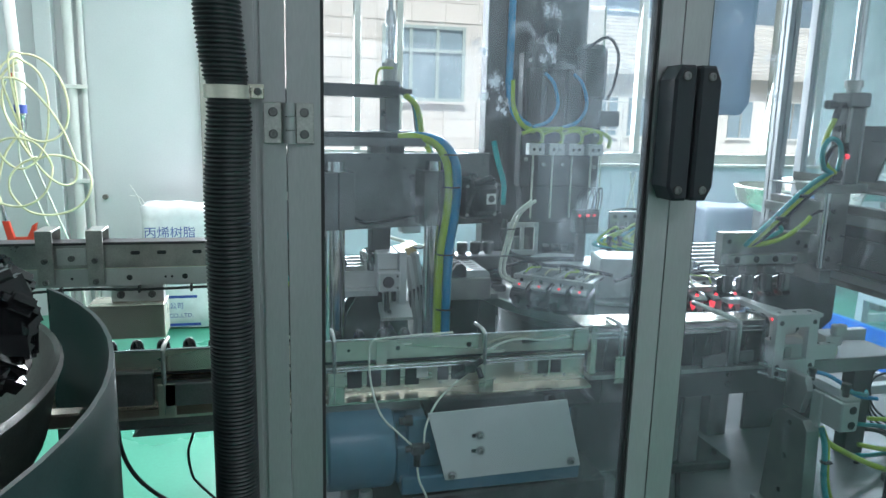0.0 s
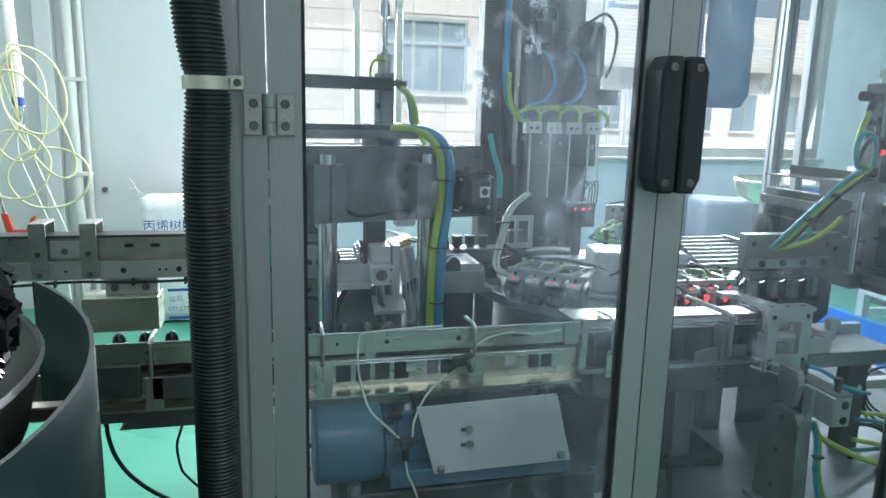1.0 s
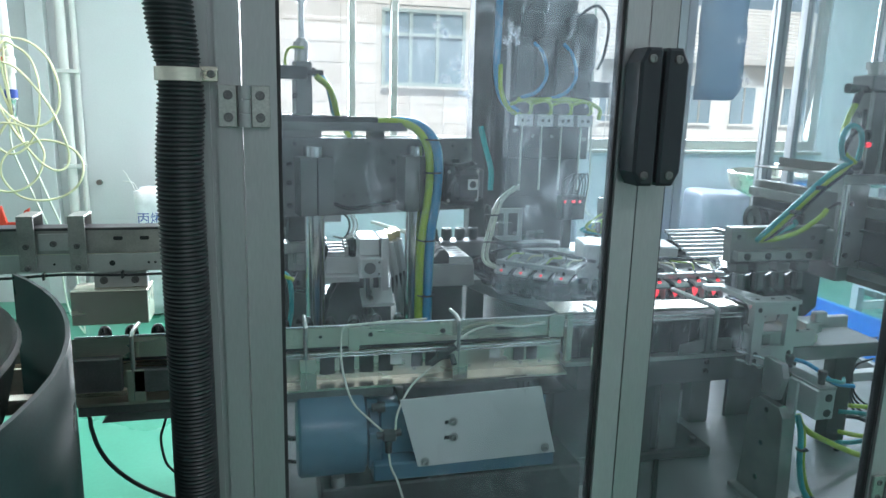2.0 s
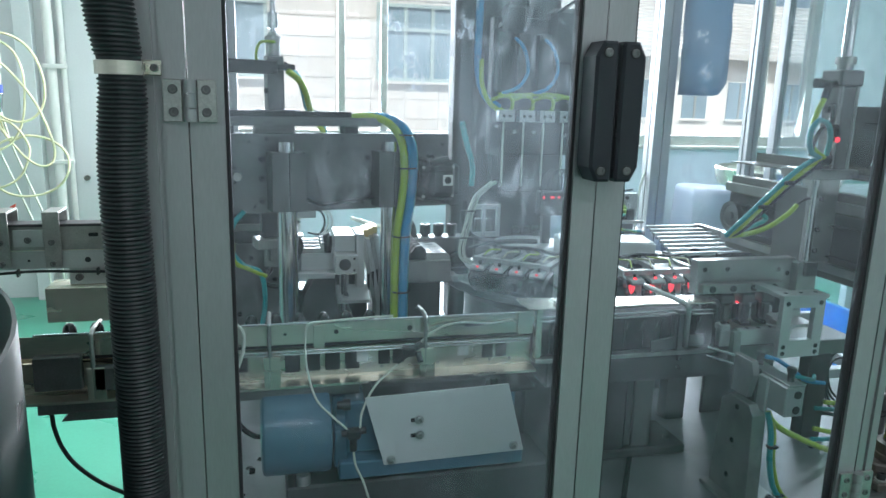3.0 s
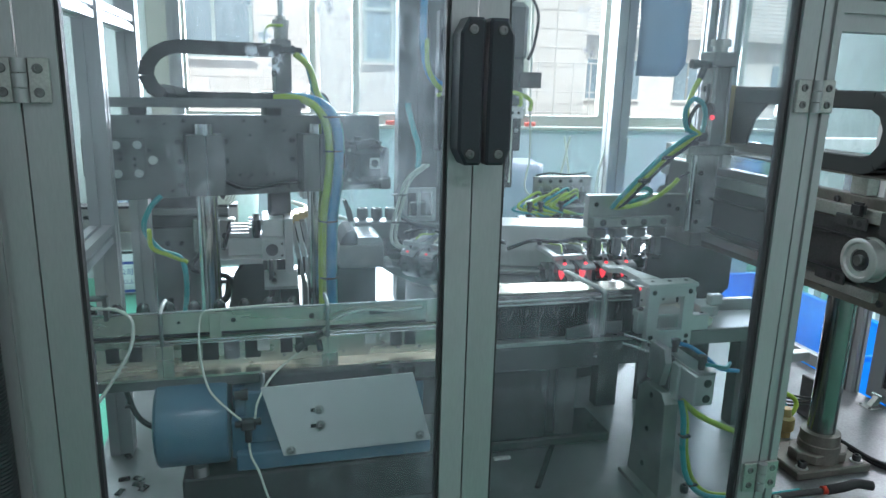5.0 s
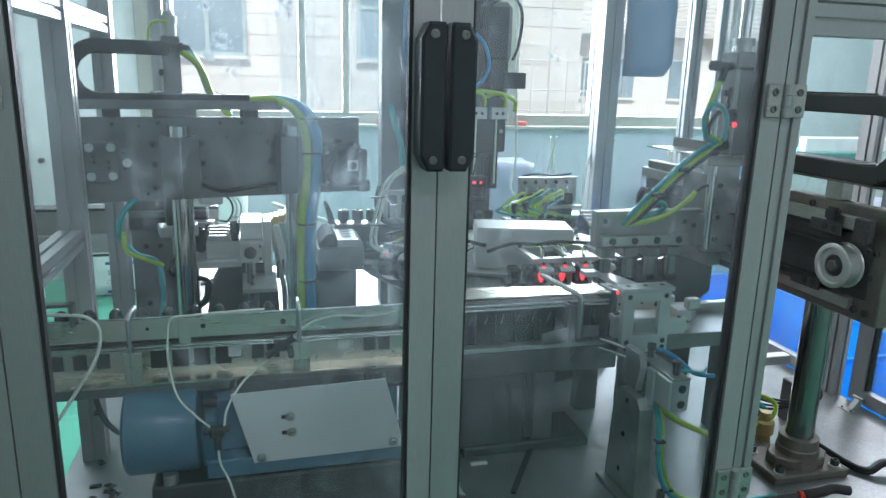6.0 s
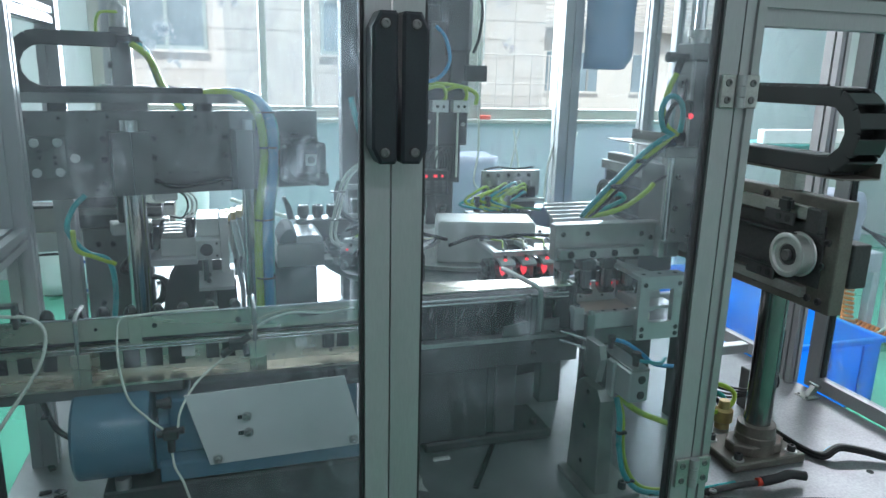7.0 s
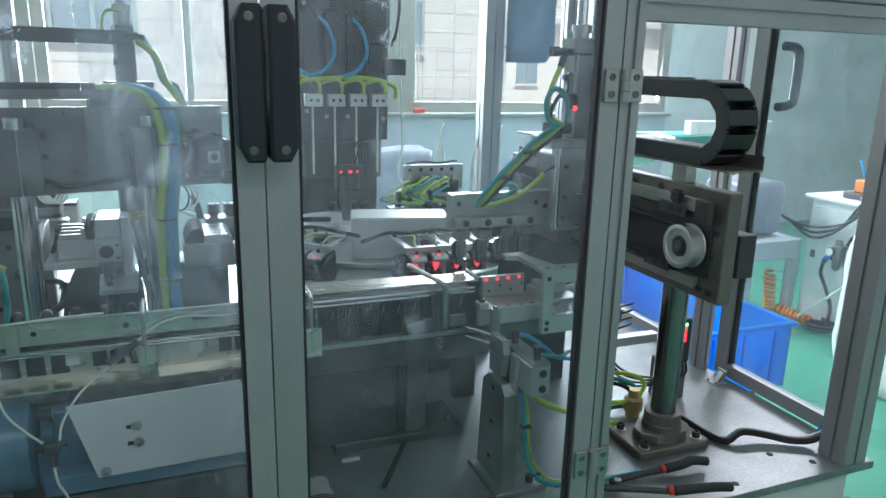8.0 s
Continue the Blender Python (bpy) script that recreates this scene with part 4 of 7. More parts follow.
G(tube(B(), [(0.13, -0.008, gz(1.30)), (0.10, -0.02, gz(1.27)), (0.085, -0.02, gz(1.22)), (0.12, -0.01, gz(1.16)), (0.17, 0.0, gz(1.13)), (0.18, 0.0, gz(1.05)), (0.17, 0.02, gz(0.95))], 0.007, 8), "hose", "cyanhose", "teal pneumatic hose")
G(tube(B(), [(0.095, -0.028, gz(1.22)), (0.1, -0.02, gz(1.17)), (0.14, -0.01, gz(1.145)), (0.185, 0.0, gz(1.12))], 0.006, 8), "hose", "yellowgreen")

# carriage that slides along the beam
CAR_U = 0.24
carriage = part("carriage", box(B(), CAR_U - 0.05, CAR_U + 0.06, 0.092, 0.115, gz(1.36), gz(1.56), 0.002), "gunmetal", gantry, "sliding carriage with a vertical air cylinder", local=True)


def C(bm, name, mat, label=""):
    return part(name, bm, mat, carriage, label, local=True)


C(box(B(), CAR_U - 0.05, CAR_U + 0.06, 0.035, 0.115, gz(1.546), gz(1.562), 0.0015), "top_plate", "gunmetal")
C(box(B(), CAR_U - 0.022, CAR_U + 0.022, 0.045, 0.09, gz(1.562), gz(1.70), 0.002), "cylinder_body", "gunmetal", "grey square air cylinder")
C(lathe(B(), (CAR_U, 0.067, gz(1.70)), (0, 0, 1), [(0, 0.019), (0.03, 0.019), (0.03, 0.022), (0.05, 0.022), (0.05, 0.015), (0.06, 0.012)], 6), "lock_nut", "steel")
rod = C(cyl(cyl(B(), (CAR_U, 0.067, gz(1.76)), (CAR_U, 0.067, gz(1.95)), 0.0075, 14), (CAR_U, 0.067, gz(1.85)), (CAR_U, 0.067, gz(1.89)), 0.014, 14), "piston_rod", "chrome", "chromed piston rod")
C(box(B(), CAR_U - 0.06, CAR_U + 0.04, 0.0, 0.06, gz(1.664), gz(1.678), 0.001), "chain_arm", "dark")
C(cyl(B(), (CAR_U - 0.03, 0.05, gz(1.61)), (CAR_U - 0.022, 0.05, gz(1.61)), 0.008), "port", "black")
for m, r, o in (("cyanhose", 0.009, -0.002), ("yellowgreen", 0.0085, -0.016), ("blackwire", 0.006, 0.014)):
    C(tube(B(), [(CAR_U + 0.02, 0.02 + o, gz(1.672) + o * 0.6), (CAR_U + 0.055, 0.025 + o, gz(1.645) + o * 0.6), (CAR_U + 0.075, 0.04 + o, gz(1.60)), (CAR_U + 0.09, 0.06 + o, gz(1.565)), (CAR_U + 0.13, 0.09, gz(1.535) + o), (CAR_U + 0.15, 0.11, gz(1.50))], r, 8), "hose", m)
C(tube(B(), [(CAR_U, 0.045, gz(1.735)), (CAR_U - 0.04, 0.045, gz(1.73)), (CAR_U - 0.05, 0.045, gz(1.69)), (CAR_U - 0.03, 0.04, gz(1.66))], 0.0035, 8), "hose", "yellowgreen")
C(box(B(), CAR_U - 0.03, CAR_U + 0.03, 0.12, 0.16, gz(1.20), gz(1.36), 0.003), "gripper_slide", "dark")
C(box(box(B(), CAR_U - 0.05, CAR_U + 0.05, 0.1, 0.17, gz(1.17), gz(1.2), 0.003), CAR_U - 0.012, CAR_U + 0.012, 0.12, 0.15, gz(1.13), gz(1.17), 0.003), "gripper", "steel")
C(lathe(B(), (CAR_U + 0.055, 0.135, gz(1.12)), (0, 0, 1), [(0, 0.017), (0.06, 0.017), (0.064, 0.012)], 16), "held_plug", "gloss_black")
for k in range(3):
    C(tube(B(), [(CAR_U + 0.08, 0.1 + 0.01 * k, gz(1.285)), (CAR_U + 0.13 + 0.01 * k, 0.1, gz(1.275)), (CAR_U + 0.145 + 0.012 * k, 0.1, gz(1.24)), (CAR_U + 0.13 + 0.01 * k, 0.11, gz(1.205)), (CAR_U + 0.10, 0.12, gz(1.21))], 0.0028, 6), "wire", "whiteplastic" if k else "blackwire")
C(box(B(), CAR_U + 0.06, CAR_U + 0.12, 0.1, 0.14, gz(1.255), gz(1.285), 0.003), "wire_block", "machined")

# cable chain: links that run round the bend as the carriage slides
LINK, BEND_R, CHAIN_N = 0.03, 0.062, 23
LOW_Z, END_U = gz(1.5435), 0.40
link_bm = box(box(box(B(), -0.0175, 0.0175, -0.02, -0.0165, -0.0165, 0.0165, 0.004), -0.0175, 0.0175, 0.0165, 0.02, -0.0165, 0.0165, 0.004), -0.011, 0.011, -0.0165, 0.0165, 0.0135, 0.0165, 0.0008)
box(link_bm, -0.011, 0.011, -0.0165, 0.0165, -0.0165, -0.0135, 0.0008)
LINK_ME = finish("chain_link", link_bm, "black")
LINKS = []
for i in range(CHAIN_N):
    ob = new("chain_link", LINK_ME)
    ob.parent = gantry
    LINKS.append(ob)


def chain_pose(s, top_u):
    """Pose of a link s metres from the fixed end, the moving end standing over top_u."""
    total = (CHAIN_N - 1) * LINK
    lower = (total - math.pi * BEND_R - (top_u - END_U)) / 2
    if s <= lower:
        return pose(END_U - s, -0.01, LOW_Z, 0, 0, 180)
    a = (s - lower) / BEND_R
    if a <= math.pi:
        return pose(END_U - lower - BEND_R * math.sin(a), -0.01, LOW_Z + BEND_R - BEND_R * math.cos(a), 0, math.degrees(a) + 180, 0)
    return pose(END_U - lower + (s - lower - math.pi * BEND_R), -0.01, LOW_Z + 2 * BEND_R, 0, 360, 0)


# ---- behind the left gantry: nest, ramp and magazine ----
nest = thing("part_nest", (0.33, 2.05, PLATE), "machined feeding nest on a dark slanted stand", "machine fixture")
for y in (2.03, 2.12):
    part("wedge_plate", prism(B(), [(0.16, PLATE), (0.41, PLATE), (0.40, 0.99), (0.366, 1.082), (0.25, 1.082), (0.215, 1.02)], "y", y, y + 0.016, 0.001), "dark", nest)
part("wedge_brace", box(B(), 0.262, 0.36, 2.046, 2.12, 0.86, 1.05, 0.002), "dark", nest)
part("tray_floor", box(B(), 0.163, 0.30, 1.985, 2.13, 1.083, 1.1, 0.0015), "machined", nest, "machined tray floor")
part("tray_wall", prism(B(), [(1.985, 1.1005), (2.13, 1.1005), (2.13, 1.19), (2.06, 1.19), (1.985, 1.15)], "x", 0.163, 0.178, 0.0015), "machined", nest, "upright tray wall")
part("comb_base", box(B(), 0.205, 0.3, 2.02, 2.13, 1.1005, 1.15, 0.0015), "machined", nest)
for i in range(4):
    y = 2.024 + 0.026 * i
    part("tooth", box(box(B(), 0.21, 0.262, y, y + 0.014, 1.1505, 1.166 + 0.004 * i, 0.001), 0.262, 0.272, y, y + 0.014, 1.1505, 1.182 + 0.004 * i, 0.001), "steel", nest)
    part("cup", lathe(B(), (0.284, y + 0.008, 1.1505), (0, 0, 1), [(0, 0.010), (0.02, 0.0115), (0.022, 0.013), (0.034, 0.013), (0.036, 0.0115), (0.052, 0.0115), (0.053, 0.009), (0.045, 0.0)], 16), "gloss_black", nest, "black plastic cup")
    part("clip", prism(B(), [(0.186, 1.12), (0.196, 1.116), (0.215, 1.17), (0.21, 1.185), (0.202, 1.182), (0.204, 1.168)], "y", y + 0.002, y + 0.012, 0.001), "gloss_black", nest, "bent black plastic clip")
part("head_block", box(B(), 0.3005, 0.36, 2.0, 2.14, 1.158, 1.207, 0.002), "machined", nest)
cyl_block = part("bearing_block", box(B(), 0.298, 0.362, 1.955, 2.1, 1.102, 1.1575, 0.003), "machined", nest)
part("bore", lathe(B(), (0.326, 1.9545, 1.13), (0, -1, 0), [(0, 0.017), (0.001, 0.017), (0.001, 0.0145), (0.0, 0.0145), (-0.004, 0.0)], 24), "dark", cyl_block)
for z in (1.113, 1.147):
    part("bore_screw", screw(B(), (0.353, 1.9545, z), (0, -1, 0), 0.0035, 0.002), "dark", cyl_block)
part("upright_plate", box(B(), 0.3625, 0.385, 1.985, 2.1, 1.035, 1.212, 0.0015), "machined", nest, "pale machined upright plate")
part("foot_plate", prism(B(), [(1.935, 1.02), (2.0, 1.052), (2.0, 1.06), (1.932, 1.03)], "x", 0.302, 0.395, 0.001), "machined", nest)
part("link_bar", box(B(), 0.312, 0.338, 1.972, 1.982, 1.06, 1.1015, 0.001), "steel", nest)
part("shaft", cyl(B(), (0.33, 1.90, 0.98), (0.33, 2.03, 0.98), 0.016, 18), "gunmetal", nest)
part("spring", tube(B(), [(0.322, 1.965, 1.10), (0.322, 1.962, 1.05), (0.322, 1.96, 0.99)], 0.007, 10), "dark", nest)
for y, z in ((1.95, 1.0415), (1.975, 1.052)):
    s = part("screw", screw(B(), (0.328, y, z), (0, -0.42, 0.9), 0.0065, 0.007), "dark", nest)
    part("washer", cyl(B(), (0.328, y, z - 0.002), (0.328, y - 0.0012, z + 0.0005), 0.010, 16), "steel", s)
mag = thing("shim_magazine", (0.46, 2.12, PLATE), "upright plates with brass-coloured strips", "machine fixture")
for i in range(4):
    o, y = 0.0165 * i, 2.0 + 0.025 * i
    part("plate", prism(B(), [(0.377 + o, 1.19), (0.390 + o, 1.19), (0.424 + o, 1.0), (0.424 + o, PLATE), (0.412 + o, PLATE), (0.412 + o, 1.0)], "y", y, y + 0.10, 0.001), "machined" if i % 2 else "steel", mag)
    part("strip", box(B(), 0.376 + o, 0.391 + o, y + 0.03, y + 0.11, 1.1905, 1.212, 0.001), "tan", mag)
    part("slot", box(B(), 0.396 + o, 0.403 + o, y - 0.0006, y + 0.01, 1.04, 1.09), "rubber", mag)
part("brace", prism(B(), [(0.47, PLATE), (0.58, PLATE), (0.545, 0.98), (0.47, 1.13)], "y", 2.16, 2.18, 0.001), "dark", mag)
for i, z in enumerate((0.90, 0.93, 0.96, 0.99)):
    part("roller", cyl(B(), (0.47, 2.12, z), (0.53, 2.12, z), 0.01, 14), "steel", mag)
xslide = thing("cross_slide", (0.1, 2.25, PLATE), "dark cross slide with cable loops behind the gantry", "machine slide")
part("body", box(B(), -0.04, 0.2, 2.2, 2.27, 1.15, 1.25, 0.003), "dark", xslide)
part("slide_rail", box(B(), -0.04, 0.2, 2.185, 2.1995, 1.19, 1.21, 0.002), "gunmetal", xslide)
part("bracket", box(B(), 0.1, 0.22, 2.16, 2.2, 1.08, 1.18, 0.003), "steel", xslide)
part("upright", box(B(), -0.02, 0.165, 2.205, 2.265, PLATE, 1.1495, 0.003), "gunmetal", xslide)
for x, z in ((0.02, 1.1), (0.06, 1.1), (0.13, 1.03), (0.02, 0.92), (0.13, 0.9)):
    part("plate_hole", cyl(B(), (x, 2.206, z), (x, 2.2035, z), 0.008, 12), "rubber", xslide)
for k in range(4):
    part("coil_tube", tube(B(), [(0.16 + 0.006 * k, 2.19, 1.29), (0.15 + 0.008 * k, 2.18, 1.25), (0.175 + 0.01 * k, 2.175, 1.225), (0.20 + 0.008 * k, 2.18, 1.25), (0.195 + 0.006 * k, 2.19, 1.29)], 0.003, 6), "clearhose", xslide)
part("black_lead", tube(B(), [(0.2, 2.15, 1.0), (0.19, 2.12, 0.95), (0.16, 2.08, 0.93), (0.13, 2.05, 0.86), (0.12, 2.03, 0.76)], 0.011, 8), "blackwire", xslide)
part("black_lead", tube(B(), [(0.12, 2.1, 1.09), (0.10, 2.05, 1.06), (0.16, 2.05, 1.04), (0.21, 2.08, 1.0), (0.22, 2.1, 0.8)], 0.008, 8), "blackwire", xslide)
for u in (0.13, 0.16, 0.19):
    part("screw", screw(B(), (u, 2.16, 1.13), (0, -1, 0), 0.009, 0.006), "dark", xslide)

# ---- rotary table ----
TC = Vector((1.13, 2.18, 0))
table_base = thing("index_pedestal", (TC.x, TC.y, PLATE), "dark round pedestal of the rotary table", "machine base")
# dark drum, widened to block the plate's glare below the disc
part("pedestal", lathe(B(), (TC.x, TC.y, PLATE), (0, 0, 1), [(0, 0.40), (0.03, 0.40), (0.035, 0.37), (0.22, 0.37), (0.26, 0.3)], 56), "dark", table_base)
part("centre_post", cyl(B(), (TC.x, TC.y, 1.0055), (TC.x, TC.y, 1.056), 0.07, 32), "machined", table_base)
part("top_stage", lathe(B(), (TC.x, TC.y, 1.0565), (0, 0, 1), [(0, 0.345), (0.002, 0.35), (0.012, 0.35), (0.014, 0.346)], 64), "steel", table_base, "fixed round top stage")
part("raised_stage", lathe(B(), (TC.x - 0.16, TC.y + 0.02, 1.071), (0, 0, 1), [(0, 0.115), (0.06, 0.115), (0.063, 0.11)], 40), "machined", table_base, "raised round stage plate")
for k in range(10):
    a = 2 * math.pi * (k + 0.3) / 10
    part("screw", screw(B(), (TC.x + 0.325 * math.cos(a), TC.y + 0.325 * math.sin(a), 1.0705), (0, 0, 1), 0.007, 0.006), "dark", table_base)
disc = thing("rotary_table", (TC.x, TC.y, 1.02), "steel rotary index table with black nests round its rim", "rotary table")
part("disc", lathe(B(), (TC.x, TC.y, 1.02), (0, 0, 1), [(0, 0.465), (0.003, 0.47), (0.03, 0.47), (0.033, 0.465)], 80), "steel", disc)
STATIONS = 8
nest_bm = box(B(), -0.085, 0.085, -0.03, 0.03, 0, 0.02, 0.002)
nest_me = finish("nest", nest_bm, "dark")
cup = finish("nest_clip", prism(box(B(), -0.012, 0.012, -0.03, 0.02, 0, 0.016, 0.004), [(-0.03, 0.0165), (0.02, 0.0165), (0.024, 0.03), (0.012, 0.042), (-0.008, 0.04), (-0.022, 0.03), (-0.034, 0.034)], "x", -0.0145, 0.0145, 0.003), "gloss_black")
pin = finish("nest_pin", box(B(), -0.016, 0.016, -0.046, -0.0305, 0.002, 0.018, 0.003), "dark")
for i in range(STATIONS):
    a = 2 * math.pi * i / STATIONS
    m = Matrix.Rotation(a, 4, "Z") @ Matrix.Translation((0, -0.425, 0.0335))
    nob = new("nest", nest_me)
    nob.parent = disc
    nob.matrix_basis = m
    for k in range(4):
        c = new("nest_clip", cup)
        c.parent = nob
        c.matrix_basis = Matrix.Translation((-0.063 + 0.042 * k, 0.0, 0.0205))
        p = new("nest_pin", pin)
        p.parent = nob
        p.matrix_basis = Matrix.Translation((-0.063 + 0.042 * k, 0, 0))
cover = thing("white_cover_box", (1.1225, 1.944, 1.071), "white sheet-metal cover box on the round stage", "cover box", turn=-13)
part("shell", box(B(), -0.143, 0.143, -0.068, 0.07, 0.0, 0.122, 0.004, seg=2), "whitepaint", cover, local=True)
for sx in (-0.13, 0.13):
    for sy in (-0.055, 0.057):
        part("screw", screw(B(), (sx, sy, 0.1215), (0, 0, 1), 0.004, 0.002), "steel", cover, local=True)

# sensor combs over the nests, one with glowing red windows
for cx, cy, turn, lit in ((1.17, 1.685, 0, True), (0.787, 1.835, -42, False)):
    comb = thing("sensor_comb", (cx, cy, 1.143), "machined comb bracket with four red-lit fork sensors and thin cables" if lit else "machined comb bracket with black moulded sensors and thin cables", "sensor bracket", turn=turn)

    def K(bm, name, mat, label="", parent=None):
        return part(name, bm, mat, parent or comb, label, local=True)
    K(box(B(), -0.12, 0.12, -0.012, 0.006, 0, 0.014, 0.001), "front_bar", "machined")
    K(box(B(), -0.115, 0.115, 0.115, 0.13, 0, 0.014, 0.001), "rear_bar", "machined")
    for x in (-0.106, 0.0, 0.106):
        K(box(B(), x - 0.009, x + 0.009, 0.0065, 0.1145, 0.001, 0.013, 0.001), "cross_bar", "machined")
        K(screw(B(), (x, 0.122, 0.014), (0, 0, 1), 0.0065, 0.009), "cap_screw", "dark")
    K(box(B(), -0.02, 0.02, 0.1305, 0.15, -0.0735, 0.012, 0.002), "stand", "gunmetal")
    for i in range(4):
        x = -0.09 + 0.06 * i
        s = K(prism(B(), [(-0.045, -0.014), (-0.036, -0.006), (0.01, -0.0005), (0.01, -0.006), (-0.032, -0.012), (-0.042, -0.02)], "x", x - 0.021, x + 0.021, 0.001), "fork_sensor", "machined", "bent metal sensor bracket")
        K(cyl(B(), (x, -0.02, -0.004), (x, -0.02, 0.006), 0.0042, 12), "screw", "dark", parent=s)
        K(screw(B(), (x, -0.003, 0.0142), (0, 0, 1), 0.0045, 0.006), "screw", "steel", parent=s)
        if lit:
            K(prism(B(), [(0.002, -0.012), (0.03, -0.012), (0.03, -0.062), (-0.012, -0.062), (-0.02, -0.05), (-0.004, -0.035)], "x", x - 0.024, x + 0.024, 0.002), "sensor_body", "gloss_black", parent=s)
            K(box(B(), x + 0.006, x + 0.0085, -0.036, 0.0, -0.056, -0.016, 0.001, m=pose(x, 0, 0, 0, 0, 14) @ Matrix.Translation((-x, 0, 0))), "blade", "machined", parent=s)
            K(prism(B(), [(x - 0.017, -0.024), (x - 0.004, -0.021), (x + 0.003, -0.03), (x - 0.001, -0.043), (x - 0.008, -0.05), (x - 0.015, -0.038)], "y", -0.0225, -0.0212), "lit_window", "led_soft", "glowing red sensor window", parent=s)
            K(cyl(B(), (x - 0.004, -0.03, -0.0062), (x - 0.004, -0.032, -0.003), 0.0045, 12), "lamp_dot", "led", parent=s)
        else:
            b = K(prism(B(), [(0.03, -0.0065), (-0.02, -0.016), (-0.045, -0.03), (-0.05, -0.05), (-0.036, -0.07), (-0.01, -0.088), (0.03, -0.088)], "x", x - 0.0275, x + 0.0275, 0.006), "sensor_body", "gloss_black", "glossy black moulded sensor body", parent=s)
            K(prism(B(), [(-0.03, -0.03), (-0.056, -0.042), (-0.06, -0.06), (-0.04, -0.066)], "x", x - 0.012, x + 0.006, 0.003), "sensor_nose", "gloss_black", parent=s)
            K(cyl(B(), (x, -0.037, -0.0105), (x, -0.04, -0.008), 0.004, 10), "lamp_dot", "led_soft", parent=s)
        K(tube(B(), [(x, 0.0, 0.016), (x + 0.008, 0.025, 0.03), (x + 0.02, 0.06, 0.026), (x + 0.012, 0.1, 0.02), (x - 0.01, 0.125, 0.022)], 0.0026, 6), "cable", "yellowtube" if i % 2 else "yellowgreen")
    K(tube(B(), [(-0.2, 0.13, 0.002), (-0.13, 0.12, 0.026), (-0.06, 0.11, 0.024), (0.0, 0.118, 0.028), (0.08, 0.112, 0.024), (0.14, 0.12, 0.016)], 0.0055, 8), "cable_bundle", "blackwire")
    for x in (-0.09, -0.03, 0.04, 0.1):
        K(tube(B(), [(x, 0.11, 0.02), (x + 0.014, 0.08, 0.034), (x + 0.03, 0.06, 0.024), (x + 0.026, 0.03, 0.018)], 0.002, 6), "thin_wire", "blackwire")

# fixed tooling to the left of the table
tool = thing("press_fixture", (0.6, 2.12, PLATE), "blackened fixture with a row of machined jaws", "machine fixture")
part("pillar", box(B(), 0.50, 0.635, 2.06, 2.2, PLATE, 1.06, 0.004), "dark", tool)
part("block", box(B(), 0.515, 0.648, 1.985, 2.16, 1.06, 1.128, 0.003), "steel", tool)
part("foot", box(B(), 0.6485, 0.672, 1.985, 2.05, 1.06, 1.078, 0.002), "steel", tool)
for i in range(5):
    y, z = 1.992 + 0.033 * i, 1.1285
    jaw = part("jaw", prism(B(), [(0.572, z), (0.645, z), (0.645, z + 0.012), (0.632, z + 0.022), (0.572, z + 0.022)], "y", y, y + 0.024, 0.001), "machined", tool, "small slotted machined jaw")
    part("slot", box(B(), 0.59, 0.618, y + 0.009, y + 0.015, z + 0.0222, z + 0.0232), "rubber", jaw)
    part("clip", prism(B(), [(0.518, z), (0.5705, z), (0.5705, z + 0.03), (0.556, z + 0.044), (0.54, z + 0.04), (0.524, z + 0.02)], "y", y + 0.001, y + 0.022, 0.003), "rubber", tool, "curved black plastic clip")
part("head_plate", box(B(), 0.585, 0.80, 2.165, 2.24, 1.09, 1.16, 0.003), "gunmetal", tool)
for i in range(3):
    part("knob", lathe(B(), (0.612 + 0.045 * i, 2.2, 1.1605), (0, 0, 1), [(0, 0.013), (0.008, 0.013), (0.008, 0.018), (0.036, 0.018), (0.04, 0.015), (0.04, 0.009), (0.034, 0.008)], 20), "black", tool)
part("lever", prism(B(), [(0.562, 1.161), (0.582, 1.161), (0.574, 1.2), (0.556, 1.235), (0.546, 1.232), (0.556, 1.195)], "y", 2.17, 2.182, 0.002), "black", tool)
for k in range(4):
    part("lower_valve", box(box(B(), 0.47, 0.52, 2.1, 2.125, 0.90 + 0.032 * k, 0.918 + 0.032 * k, 0.003), 0.52, 0.545, 2.105, 2.12, 0.903 + 0.032 * k, 0.914 + 0.032 * k, 0.003), "black", tool)
part("rail_tube", cyl(B(), (0.40, 2.45, 1.18), (0.585, 2.2, 1.155), 0.007, 12), "clearhose", tool)
bracket = B()
for x0, x1, z0, z1 in ((0.715, 0.815, 1.185, 1.2), (0.715, 0.815, 1.272, 1.287), (0.715, 0.727, 1.2, 1.272), (0.757, 0.768, 1.2, 1.272), (0.803, 0.815, 1.2, 1.272)):
    box(bracket, x0, x1, 2.04, 2.052, z0, z1)
part("window_bracket", bracket, "machined", tool, "machined bracket with two openings")
part("bracket_stem", box(B(), 0.74, 0.79, 2.053, 2.075, 1.1, 1.24, 0.002), "gunmetal", tool)
for k, o in enumerate((0, 0.013)):
    part("air_tube", tube(B(), [(0.70 + o, 1.93, 1.125), (0.668 + o, 1.94, 1.14), (0.662 + o, 1.95, 1.17), (0.675 + o, 1.95, 1.23), (0.69 + o, 1.95, 1.29), (0.71 + o, 1.955, 1.33), (0.76 + o, 1.97, 1.365)], 0.005, 8), "clearhose", tool, "clear air tube")
for z in (1.2, 1.28):
    part("tube_tie", box(B(), 0.662, 0.704, 1.942, 1.957, z, z + 0.004, 0.001), "black", tool)
